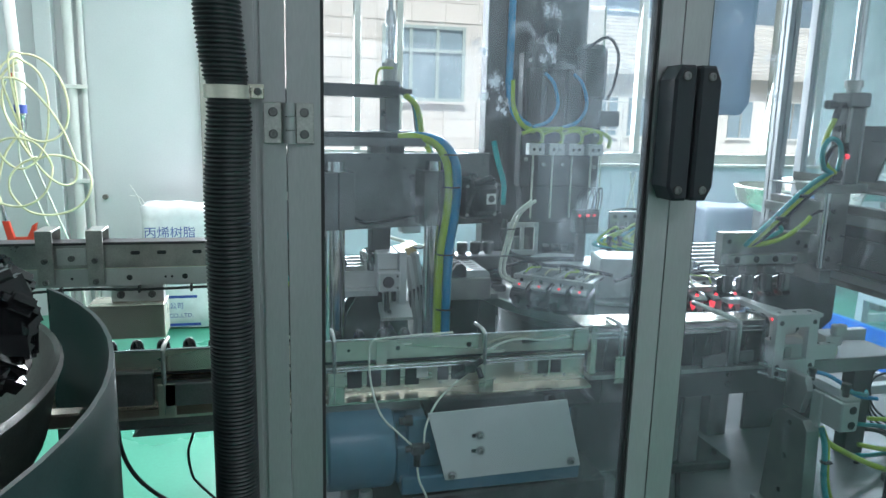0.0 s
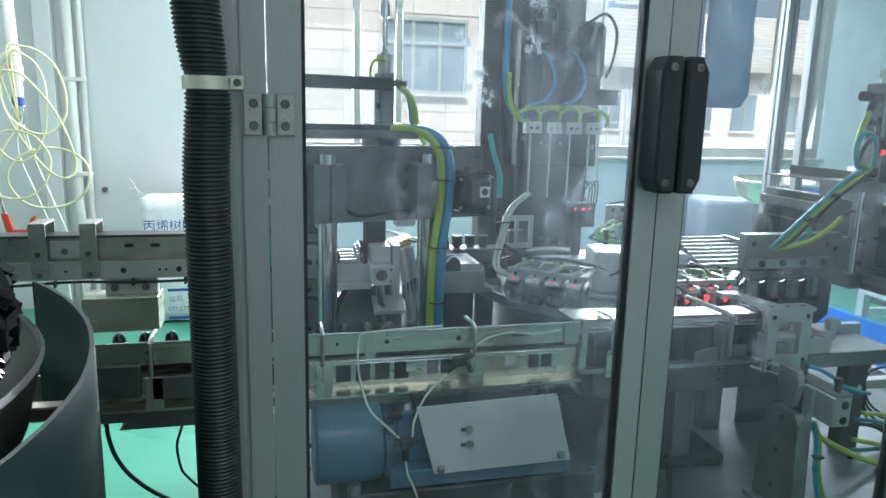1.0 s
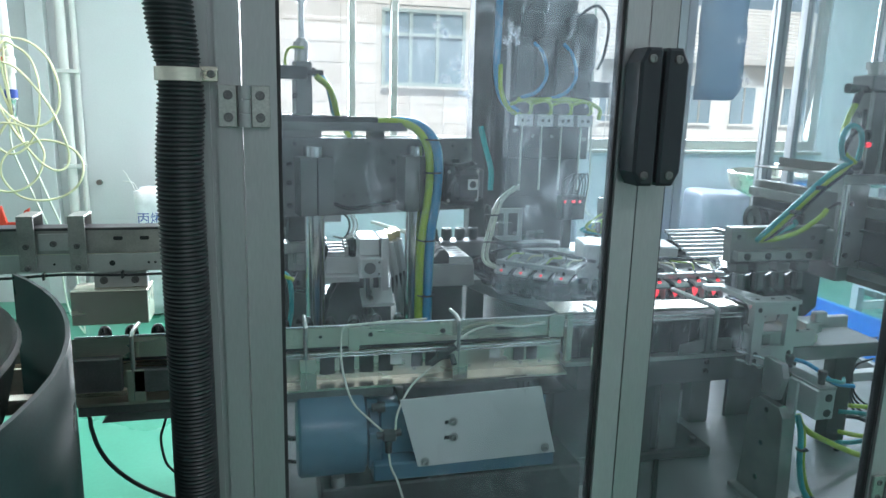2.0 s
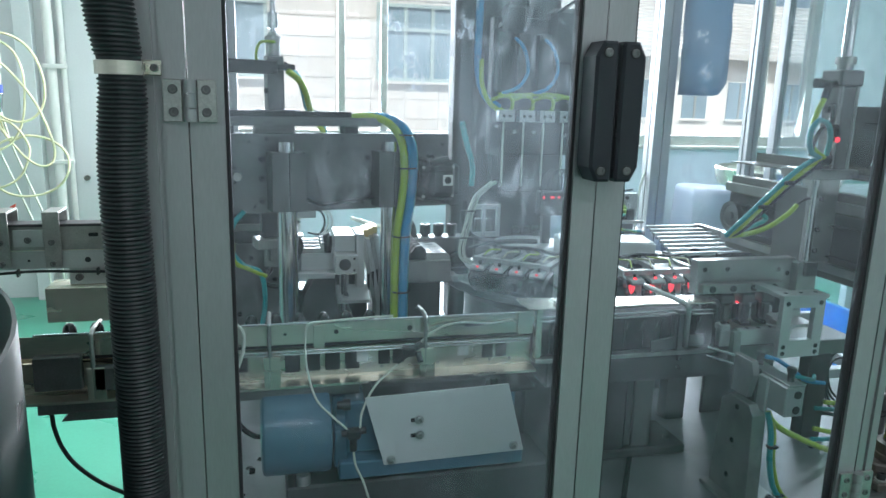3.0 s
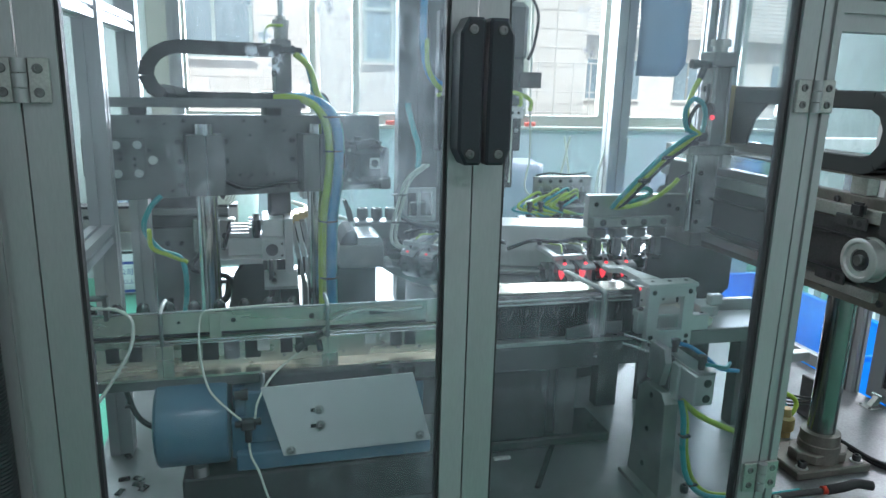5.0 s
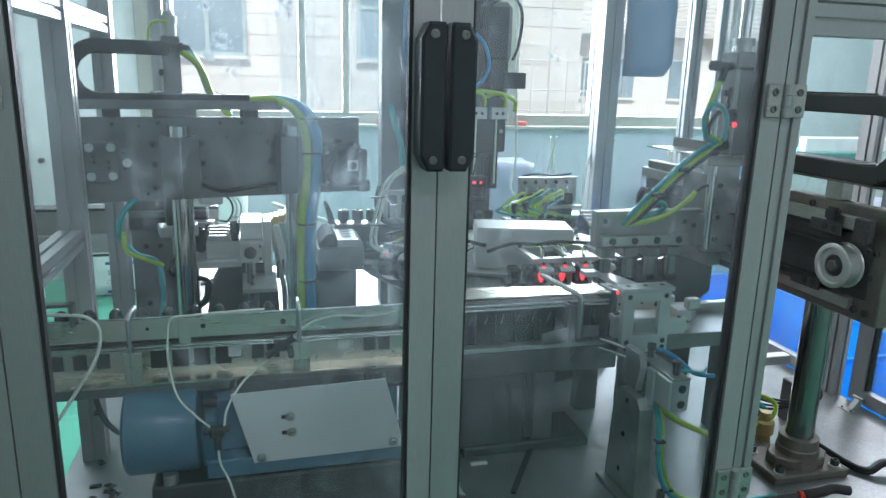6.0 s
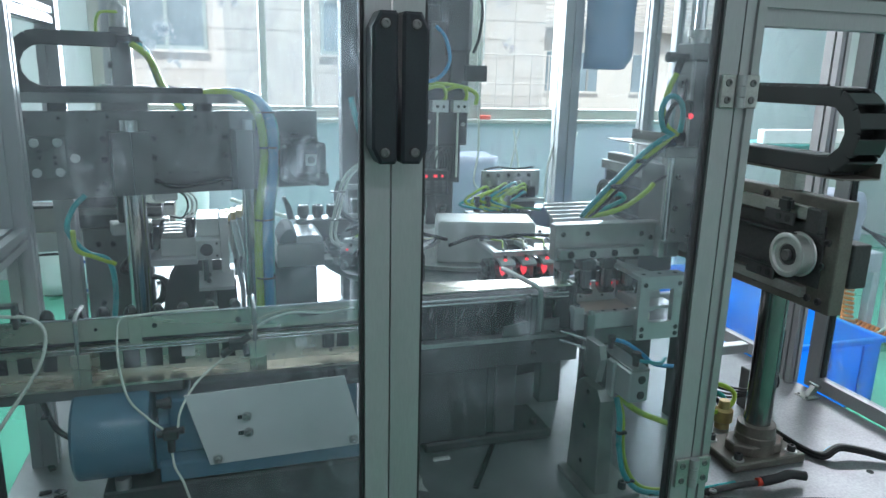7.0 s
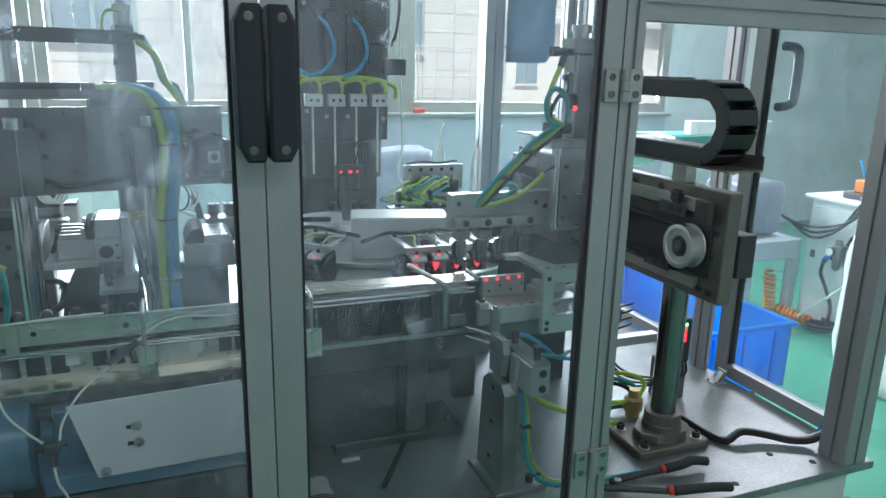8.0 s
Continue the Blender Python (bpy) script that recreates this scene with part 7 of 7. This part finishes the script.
for x in (-0.9, -0.65, -0.42, -0.26):
    part("cable_tie", box(B(), x - 0.004, x + 0.004, 2.371, 2.391, 1.02, 1.044, 0.002), "black", up)
for x in (-0.45, -0.28, -0.32, -0.34, -0.62, -0.84):
    part("hole", cyl(B(), (x, 2.3925, 1.068), (x, 2.3905, 1.068), 0.009 if x in (-0.45, -0.28) else 0.004, 12), "rubber", up)
part("cable", tube(B(), [(-1.2, 2.385, 1.035), (-0.8, 2.38, 1.028), (-0.6, 2.385, 1.035), (-0.4, 2.38, 1.03), (-0.1, 2.385, 1.034)], 0.005, 6), "blackwire", up)
part("box_bracket", box(B(), -0.51, -0.35, 2.40, 2.44, 0.985, 1.039, 0.001), "machined", up)
part("drive_box", box(B(), -0.575, -0.345, 2.36, 2.48, 0.87, 0.984, 0.002), "stainless", up, "bare stainless drive box")
for x in (-0.48, -0.385):
    part("nut", screw(B(), (x, 2.40, 1.01), (0, -1, 0), 0.012, 0.01), "gunmetal", up)
part("leg", box(B(), -1.3, -1.24, 2.40, 2.46, 0, 1.04, 0.003), "alu", up)
part("leg", box(B(), -0.02, 0.04, 2.48, 2.54, PLATE + 0.0005, 1.04, 0.003), "alu", up)
for r, pts in ((0.0045, [(-0.325, 1.42, 1.055), (-0.306, 1.42, 0.975), (-0.303, 1.42, 0.945), (-0.292, 1.42, 0.901), (-0.267, 1.42, 0.857), (-0.222, 1.42, 0.813), (-0.16, 1.42, 0.775), (-0.11, 1.43, 0.75), (-0.0765, 1.44, 0.735)]), (0.0028, [(-0.151, 1.42, 1.0), (-0.165, 1.42, 0.95), (-0.175, 1.42, 0.912), (-0.169, 1.42, 0.863), (-0.158, 1.42, 0.843), (-0.135, 1.42, 0.815), (-0.1, 1.43, 0.77), (-0.0765, 1.44, 0.737)])):
    solo("hanging_cable", tube(B(), pts, r, 8), "blackwire", "black cable looping from the feed track to the machine plate", "cable")


def sack(x, y, z, w, d, h, name, label, seed, mat="sack"):
    bm = B()
    n = 10
    rg2 = random.Random(seed)
    bmesh.ops.create_cube(bm, size=1)
    bmesh.ops.subdivide_edges(bm, edges=bm.edges[:], cuts=n, use_grid_fill=True)
    for v in bm.verts:
        c = v.co.copy()
        k = 1 - 0.35 * (abs(2 * c.x) ** 4 * 0.5 + abs(2 * c.z) ** 4 * 0.5)
        q = Vector((c.x * w, c.y * d * k, c.z * h))
        q += 0.02 * noise.noise_vector(q * 7 + Vector((seed, 0, 0)))
        v.co = q + Vector((x, y, z + h / 2))
    for f in bm.faces:
        f.smooth = True
    zmin = min(v.co.z for v in bm.verts)
    bm.transform(Matrix.Translation((0, 0, z - zmin)))
    return solo(name, bm, mat, label, "sack")


def word(text, x, y, z, size, parent, mat="blueprint"):
    cu2 = bpy.data.curves.new("print", "FONT")
    cu2.body, cu2.size, cu2.extrude = text, size, 0.0006
    tmp = new("tmp", cu2)
    me = bpy.data.meshes.new_from_object(tmp.evaluated_get(bpy.context.evaluated_depsgraph_get()))
    bpy.data.objects.remove(tmp)
    me.materials.append(M[mat])
    me.transform(Matrix.Translation((x, y, z)) @ Matrix.Rotation(radians(90), 4, "X"))
    me.transform(HOME[parent.name].inverted())
    ob = new("lettering", me)
    ob.parent = parent
    HOME[ob.name] = HOME[parent.name]
    return ob


s1 = sack(-0.60, 5.5, 0.0, 0.62, 0.34, 0.92, "resin_sack", "white woven sack with blue lettering standing by the wall", 2)
word("丙烯树脂", -0.885, 5.28, 0.715, 0.088, s1)
word("公司", -0.735, 5.28, 0.185, 0.05, s1)
word("CO.,LTD.", -0.74, 5.28, 0.115, 0.042, s1)
for i, (bx, bz, bw) in enumerate(((-0.74, 0.26, 0.2), (-0.74, 0.05, 0.22))):
    part("print_bar", box(B(), bx, bx + bw, 5.277, 5.28, bz, bz + 0.02), "blueprint", s1)
for pts in ([(-0.88, 5.4, 0.85), (-0.93, 5.38, 1.0), (-0.97, 5.36, 1.08)], [(-0.86, 5.4, 0.85), (-0.91, 5.4, 0.98), (-0.985, 5.4, 1.0)], [(-0.4, 5.4, 0.86), (-0.38, 5.4, 0.95), (-0.42, 5.4, 0.97)]):
    part("tie_string", tube(B(), pts, 0.003, 6), "whiteplastic", s1)
sack(0.0, 5.5, 0.0, 0.5, 0.34, 0.83, "resin_sack", "plain white woven sack standing by the wall", 5)
sack(2.2, 5.4, 0.35, 0.55, 0.4, 0.62, "film_sack", "half-full milky plastic sack below the window", 9, "milky")
sack(4.0, 5.4, 0.35, 0.75, 0.4, 0.55, "film_sack", "milky plastic sack with a blue print below the window", 12, "milky")
for x in (2.2, 4.0):
    cr = thing("crate_stand", (x, 5.4, 0), "plain grey crate under a sack", "crate")
    part("crate_body", box(B(), x - 0.4, x + 0.4, 5.2, 5.6, 0, 0.35, 0.01), "lowwall", cr)

pipe = thing("wall_pipe", (-1.40, 5.84, 0), "white plastic conduit clipped to the wall", "pipe")
part("pipe", cyl(B(), (-1.42, 5.84, 0), (-1.42, 5.84, ROOF), 0.035, 16), "whiteplastic", pipe)
part("pipe", cyl(B(), (-1.34, 5.86, 0), (-1.34, 5.86, ROOF), 0.02, 12), "whiteplastic", pipe)
for z in (1.05, 1.75, 2.4):
    part("clip", box(B(), -1.47, -1.31, 5.80, 5.845, z, z + 0.03, 0.003), "whiteplastic", pipe)
solo("wall_hook", cyl(B(), (-1.245, 5.899, 0.938), (-1.245, 5.86, 0.938), 0.02, 12), "bronze", "rusty bolt in the wall", "bolt")
drop = thing("air_drop", (-1.52, 5.0, 0.8), "white air pipe with valve and coiled yellowed hoses hanging", "air line")
part("pipe", cyl(B(), (-1.527, 5.0, 1.9), (-1.56, 5.0, ROOF), 0.032, 14), "whiteplastic", drop)
vv = part("valve", lathe(B(), (-1.522, 5.0, 1.62), (0, 0, 1), [(0, 0.03), (0.05, 0.034), (0.1, 0.03), (0.1, 0.042), (0.19, 0.042), (0.2, 0.035), (0.29, 0.035)], 16), "whiteplastic", drop, "white ball valve")
part("lever_dot", cyl(B(), (-1.545, 4.957, 1.80), (-1.545, 4.95, 1.80), 0.014, 10), "red", vv)
part("coupling", lathe(B(), (-1.52, 5.0, 1.45), (0, 0, 1), [(0, 0.02), (0.05, 0.03), (0.09, 0.03), (0.1, 0.036), (0.115, 0.036)], 14), "chrome", drop)
part("blue_collar", cyl(B(), (-1.52, 5.0, 1.566), (-1.52, 5.0, 1.619), 0.037, 14), "blueprint", drop)
rng = random.Random(14)
for cx, cz, rx, rz, tilt in ((-1.42, 1.66, 0.19, 0.27, 0.25), (-1.5, 1.55, 0.16, 0.33, -0.1), (-1.36, 1.12, 0.24, 0.19, 0.15), (-1.55, 1.2, 0.2, 0.22, -0.4), (-1.40, 1.45, 0.13, 0.36, 0.45)):
    pts = [(-1.52, 4.98, 1.46)]
    for i in range(15):
        a = math.pi * 0.6 - i * 0.46
        u, v = rx * math.cos(a), rz * math.sin(a)
        pts.append((cx + u * math.cos(tilt) - v * math.sin(tilt), 4.93 + rng.uniform(-0.02, 0.02), cz + u * math.sin(tilt) + v * math.cos(tilt)))
    part("hose_loop", tube(B(), pts, 0.0075, 6, 5), "yellowtube", drop, "yellowed clear hose loop")
for dx in (-0.03, 0.05):
    part("hose_drop", tube(B(), [(-1.52 + dx * 0.5, 4.97, 1.45), (-1.5 + dx, 4.96, 1.25), (-1.42 + dx, 4.96, 1.0), (-1.3 + dx, 4.97, 0.6), (-1.26 + dx, 4.97, 0.2), (-1.2, 4.97, 0.012)], 0.007, 6), "clearhose", drop)
gun = thing("blow_gun", (-1.58, 4.95, 0.72), "red air blow gun hanging from its hose", "blow gun")
part("body", prism(B(), [(-1.66, 0.89), (-1.62, 0.89), (-1.60, 0.78), (-1.52, 0.78), (-1.49, 0.86), (-1.46, 0.88), (-1.49, 0.73), (-1.63, 0.73)], "y", 4.93, 4.96, 0.004), "red", gun)
part("nozzle", cyl(B(), (-1.64, 4.945, 0.89), (-1.655, 4.945, 1.0), 0.014, 10), "chrome", gun)
part("lead", tube(B(), [(-1.655, 4.945, 1.0), (-1.67, 4.95, 1.1), (-1.62, 4.96, 1.3), (-1.52, 4.98, 1.46)], 0.008, 8), "yellowtube", gun)

# ---- beyond the right-hand end ----
binb = thing("blue_bin", (2.38, 2.3, 0.0), "large translucent blue plastic crate on a dark trolley beside the machine", "crate")
X0, X1, Y0, Y1 = 2.06, 2.70, 1.87, 2.93
o = B()
for sides in ((X0, X0 + 0.006, Y0, Y1), (X1 - 0.006, X1, Y0, Y1), (X0 + 0.006, X1 - 0.006, Y0, Y0 + 0.006), (X0 + 0.006, X1 - 0.006, Y1 - 0.006, Y1)):
    box(o, *sides, 0.43, 0.69)
box(o, X0 + 0.006, X1 - 0.006, Y0 + 0.006, Y1 - 0.006, 0.43, 0.436)
part("shell", o, "bluebin", binb)
part("rim", box(box(box(box(B(), X0 - 0.015, X0 + 0.008, Y0 - 0.015, Y1 + 0.015, 0.68, 0.70, 0.004), X1 - 0.008, X1 + 0.015, Y0 - 0.015, Y1 + 0.015, 0.68, 0.70, 0.004), X0 + 0.0085, X1 - 0.0085, Y0 - 0.015, Y0 + 0.008, 0.68, 0.70, 0.004), X0 + 0.0085, X1 - 0.0085, Y1 - 0.008, Y1 + 0.015, 0.68, 0.70, 0.004), "bluebin", binb)
for k in range(4):
    part("rib", box(B(), X0 + 0.1 + 0.15 * k, X0 + 0.115 + 0.15 * k, Y0 - 0.006, Y0 - 0.0005, 0.44, 0.67, 0.002), "bluebin", binb)
part("trolley", box(B(), X0 + 0.03, X1 - 0.03, Y0 + 0.05, Y1 - 0.05, 0.39, 0.4295, 0.004), "dark", binb)
for x in (X0 + 0.07, X1 - 0.07):
    for y in (Y0 + 0.1, Y1 - 0.1):
        part("trolley_leg", box(B(), x - 0.02, x + 0.02, y - 0.02, y + 0.02, 0.0, 0.389, 0.003), "dark", binb)
cab = thing("white_cabinet", (4.85, 2.95, 0), "white work cabinet with cables and an orange switch box", "cabinet")
part("body", box(B(), 4.50, 5.2, 2.55, 3.38, 0.03, 0.835, 0.005), "whitepaint", cab)
part("top", box(B(), 4.46, 5.24, 2.51, 3.42, 0.836, 0.866, 0.008), "whitepaint", cab)
for y in (2.58, 2.99):
    part("door", box(B(), 4.485, 4.499, y, y + 0.36, 0.1, 0.80, 0.003), "whitepaint", cab)
    part("lock", box(B(), 4.475, 4.4845, y + 0.3, y + 0.33, 0.45, 0.5, 0.002), "dark", cab)
sw = thing("switch_box", (4.66, 3.12, 0.866), "small orange switch box on the cabinet", "switch")
part("box", box(B(), 4.60, 4.72, 3.06, 3.18, 0.905, 0.99, 0.01), "orange", sw)
part("plinth", box(B(), 4.56, 4.76, 2.98, 3.22, 0.867, 0.9045, 0.006), "dark", sw)
part("lever", tube(B(), [(4.68, 3.17, 0.99), (4.68, 3.19, 1.05), (4.68, 3.22, 1.10)], 0.008, 8), "bluehose", sw)
st2 = thing("bench_press", (4.75, 2.9, 0.866), "small upright metal press on the cabinet", "press")
part("base", box(B(), 4.66, 4.86, 2.80, 2.97, 0.867, 0.90, 0.006), "gunmetal", st2)
part("column", profile(B(), "z", 4.74, 4.80, 2.85, 2.92, 0.901, 1.55, ""), "machined", st2)
part("head", box(B(), 4.68, 4.86, 2.925, 3.02, 1.30, 1.5, 0.01), "gunmetal", st2)
part("ram", cyl(B(), (4.76, 2.97, 1.12), (4.76, 2.97, 1.3), 0.03, 14), "chrome", st2)
part("feed_tube", tube(B(), [(4.72, 2.98, 1.5), (4.70, 3.02, 1.62), (4.66, 3.0, 1.8)], 0.012, 8), "clearhose", st2)
for k in range(3):
    solo("cabinet_cable", tube(B(), [(4.60, 2.90 + 0.03 * k, 0.872), (4.47, 2.93 + 0.03 * k, 0.878), (4.44, 3.05 + 0.03 * k, 0.74 - 0.03 * k), (4.44, 3.3, 0.66 - 0.035 * k), (4.44, 3.5, 0.67), (4.43, 3.58, 0.70)], 0.009, 8), "blackwire", "black cable draped over the cabinet side", "cable")
gb = thing("grey_bench", (4.25, 3.7, 0), "grey sheet-metal bench under dusty film", "bench")
part("top", box(B(), 4.02, 4.48, 3.40, 3.98, 0.42, 0.55, 0.006), "lowwall", gb)
for x, y in ((4.05, 3.43), (4.45, 3.43), (4.05, 3.95), (4.45, 3.95)):
    part("leg", box(B(), x - 0.03, x + 0.03, y - 0.03, y + 0.03, 0, 0.4195, 0.003), "lowwall", gb)
part("brace", box(B(), 4.08, 4.42, 3.94, 3.97, 0.25, 0.31, 0.003), "whitepaint", gb)
bg = sack(4.22, 3.7, 0.551, 0.38, 0.42, 0.36, "film_bundle", "crumpled bundle of clear film on the grey bench", 23, "milky")
belt = thing("belt_conveyor", (4.7, 5.0, 0), "teal belt conveyor with white guards across the hall", "conveyor")
part("belt", box(B(), 3.9, 5.4, 4.85, 5.2, 1.0, 1.12, 0.02), "tealbelt", belt)
part("guard", box(B(), 4.6, 5.5, 4.75, 4.84, 1.12, 1.24, 0.01), "whitepaint", belt)
for x in (4.0, 5.3):
    part("leg", box(B(), x - 0.04, x + 0.04, 4.95, 5.1, 0, 0.999, 0.005), "gunmetal", belt)
feed2 = thing("round_feeder", (2.9, 2.9, 0), "round steel feeder bowl on a white stand", "feeder")
part("bowl", lathe(B(), (2.75, 3.2, 1.15), (0, 0, 1), [(0, 0.2), (0.05, 0.3), (0.13, 0.32), (0.14, 0.31), (0.06, 0.28), (0.03, 0.0)], 40), "stainless", feed2)
part("hub", cyl(B(), (2.75, 3.2, 1.18), (2.75, 3.2, 1.33), 0.09, 24), "chrome", feed2)
part("stand", box(B(), 2.68, 2.82, 3.13, 3.27, 0, 1.149, 0.01), "whitepaint", feed2)
sg = sack(4.12, 2.38, 0.0, 0.5, 0.5, 0.85, "waste_sack", "white plastic sack on the green floor", 17)
reg = thing("air_regulator", (4.46, 3.1, 0.4), "black air regulator with gauge and orange coil hose on the cabinet", "air regulator")
part("bracket", box(B(), 4.474, 4.4845, 2.92, 3.12, 0.44, 0.60, 0.003), "machined", reg)
for y, m in ((3.08, "gunmetal"), (2.98, "machined")):
    part("bowl", lathe(B(), (4.43, y, 0.42), (0, 0, 1), [(0, 0.012), (0.02, 0.026), (0.09, 0.028), (0.095, 0.034), (0.16, 0.034), (0.165, 0.024), (0.2, 0.022)], 16), m, reg)
part("gauge", cyl(B(), (4.40, 3.10, 0.545), (4.375, 3.10, 0.545), 0.03, 18), "gunmetal", reg)
part("dial", cyl(B(), (4.3748, 3.10, 0.545), (4.373, 3.10, 0.545), 0.025, 18), "whiteplastic", reg)
part("blue_elbow", tube(B(), [(4.43, 3.11, 0.50), (4.43, 3.15, 0.49), (4.43, 3.17, 0.46)], 0.016, 10), "blueprint", reg)
part("hose", tube(B(), [(4.43, 3.17, 0.46), (4.42, 3.17, 0.38), (4.41, 3.10, 0.28), (4.42, 3.06, 0.16), (4.42, 3.08, 0.02)], 0.012, 8), "blackwire", reg)
part("hose", tube(B(), [(4.43, 3.02, 0.60), (4.42, 2.98, 0.66), (4.42, 2.88, 0.66), (4.43, 2.82, 0.58)], 0.012, 8), "blackwire", reg)
part("pale_hose", tube(B(), [(4.40, 3.30, 0.012), (4.37, 3.22, 0.09), (4.36, 3.0, 0.30), (4.37, 2.85, 0.45), (4.44, 2.8, 0.5)], 0.011, 8), "clearhose", reg)
coil = [(4.36 + 0.035 * math.cos(i * 1.57), 3.52 + 0.035 * math.sin(i * 1.57) - 0.001 * i, 0.30 - 0.0075 * i) for i in range(36)]
part("coil_hose", tube(B(), coil, 0.011, 6, 3), "orange", reg, "orange coiled air hose")
coil = [(4.40 + 0.03 * math.cos(i * 1.57), 3.46 - 0.0085 * i, 0.045 + 0.03 * math.sin(i * 1.57)) for i in range(36)]
part("coil_hose", tube(B(), coil, 0.011, 6, 3), "orange", reg, "orange coiled air hose")
solo("hose_heap", tube(B(), [(4.40 + 0.07 * math.cos(i), 3.10 + 0.09 * math.sin(i), 0.015 + 0.004 * i) for i in range(14)], 0.013, 8, 3), "blackwire", "heap of black hose on the green floor", "hose")
solo("sill_clamp", box(B(), 1.30, 1.48, 5.845, 5.875, 1.2365, 1.275, 0.006), "red", "red plastic clamp on the window ledge", "clamp")
solo("sill_clamp", box(B(), 2.53, 2.63, 5.845, 5.875, 1.2365, 1.275, 0.006), "red", "red plastic clamp on the window ledge", "clamp")


# ---- motion ----
CAR_KEYS = [(0, 0.357), (1.0, 0.362), (1.22, 0.17), (3.5, 0.165), (4.0, 0.40), (4.25, 0.437), (4.9, 0.44), (5.25, 0.172), (7.12, 0.172), (7.5, 0.333), (7.75, 0.41), (8.0, 0.431)]
HEAD_KEYS = [(0, 1.49, 1.34), (0.25, 1.375, 1.34), (2.45, 1.38, 1.337), (2.75, 1.385, 1.25), (3.3, 1.39, 1.25), (3.5, 1.395, 1.33), (3.7, 1.40, 1.34), (4.0, 1.575, 1.345), (4.15, 1.60, 1.34), (4.32, 1.60, 1.25), (4.65, 1.60, 1.25), (4.85, 1.60, 1.34), (5.25, 1.39, 1.337), (6.8, 1.385, 1.337), (7.0, 1.385, 1.289), (7.12, 1.39, 1.25), (7.55, 1.40, 1.25), (7.75, 1.405, 1.337), (8.0, 1.443, 1.337)]
GATE_KEYS = [(0, 1.128), (2.3, 1.13), (2.6, 1.275), (3.62, 1.275), (3.9, 1.155), (6.2, 1.15), (6.62, 1.285), (8.0, 1.285)]
ROD_KEYS = [(0, 0.0), (0.15, -0.08), (0.65, -0.08), (0.85, 0), (2.7, 0), (2.95, -0.08), (3.2, -0.08), (3.4, 0), (4.3, 0), (4.5, -0.08), (4.8, -0.08), (5.0, 0), (8.0, 0)]
LIFT_KEYS = [(0, 0.0), (0.4, 0.0), (0.9, 0.055), (3.6, 0.05), (4.2, 0.0), (8.0, 0.0)]
CAP_KEYS = [(0, 0.0), (0.55, 0.004), (0.9, 0.034), (1.6, 0.044), (2.6, 0.047), (3.4, 0.06), (4.0, 0.078), (4.8, 0.094), (5.8, 0.10), (6.6, 0.118), (7.2, 0.128), (8.0, 0.141)]
TURN_KEYS = [(0, 0), (1.75, 0), (2.1, 22), (2.45, 45), (5.45, 45), (5.8, 67), (6.15, 90), (8.0, 90)]


def between(keys, t):
    for a, b in zip(keys, keys[1:]):
        if a[0] <= t <= b[0]:
            f = (t - a[0]) / (b[0] - a[0])
            f = f * f * (3 - 2 * f)
            return a[1] + (b[1] - a[1]) * f
    return keys[-1][1]


def fine_times(keys, step=0.12):
    out = []
    for a, b in zip(keys, keys[1:]):
        n = max(1, int((b[0] - a[0]) / step)) if abs(a[1] - b[1]) > 0.004 else 1
        out += [a[0] + (b[0] - a[0]) * i / n for i in range(n)]
    return out + [keys[-1][0]]


def car_u(x):
    """Along-beam place of the carriage whose cylinder stands over x."""
    return (x + 0.073) / math.cos(radians(GA)) - 0.01


def motions():
    walk(carriage, [(t, pose(car_u(x) - CAR_U, 0, 0)) for t, x in CAR_KEYS])
    walk(rod, [(t, pose(0, 0, dz)) for t, dz in ROD_KEYS])
    times = fine_times(CAR_KEYS)
    for i, ob in enumerate(LINKS):
        walk(ob, [(t, chain_pose(i * LINK, car_u(between(CAR_KEYS, t)) - 0.03)) for t in times])
    walk(saddle, [(t, pose(0, y - HY, 0)) for t, y, z in HEAD_KEYS])
    walk(headp, [(t, pose(0, 0, z - HZ)) for t, y, z in HEAD_KEYS])
    rt = fine_times([(t, y) for t, y, z in HEAD_KEYS])
    for i, ob in enumerate(RLINKS):
        walk(ob, [(t, rchain_pose(i * RL, between([(a, b) for a, b, c in HEAD_KEYS], t))) for t in rt])
    home = HOME[gate.name]
    walk(gate, [(t, Matrix.Translation((x - GX, 0, 0)) @ home) for t, x in GATE_KEYS])
    walk(lift, [(t, pose(0, 0, z)) for t, z in LIFT_KEYS])
    walk(disc, [(t, pose(TC.x, TC.y, 1.02, 0, 0, a)) for t, a in TURN_KEYS])
    for i, ob in enumerate(CAPS):
        walk(ob, [(t, pose(-0.3 + i * 0.047 + d, TY + 0.006, 1.1225)) for t, d in CAP_KEYS])


motions()
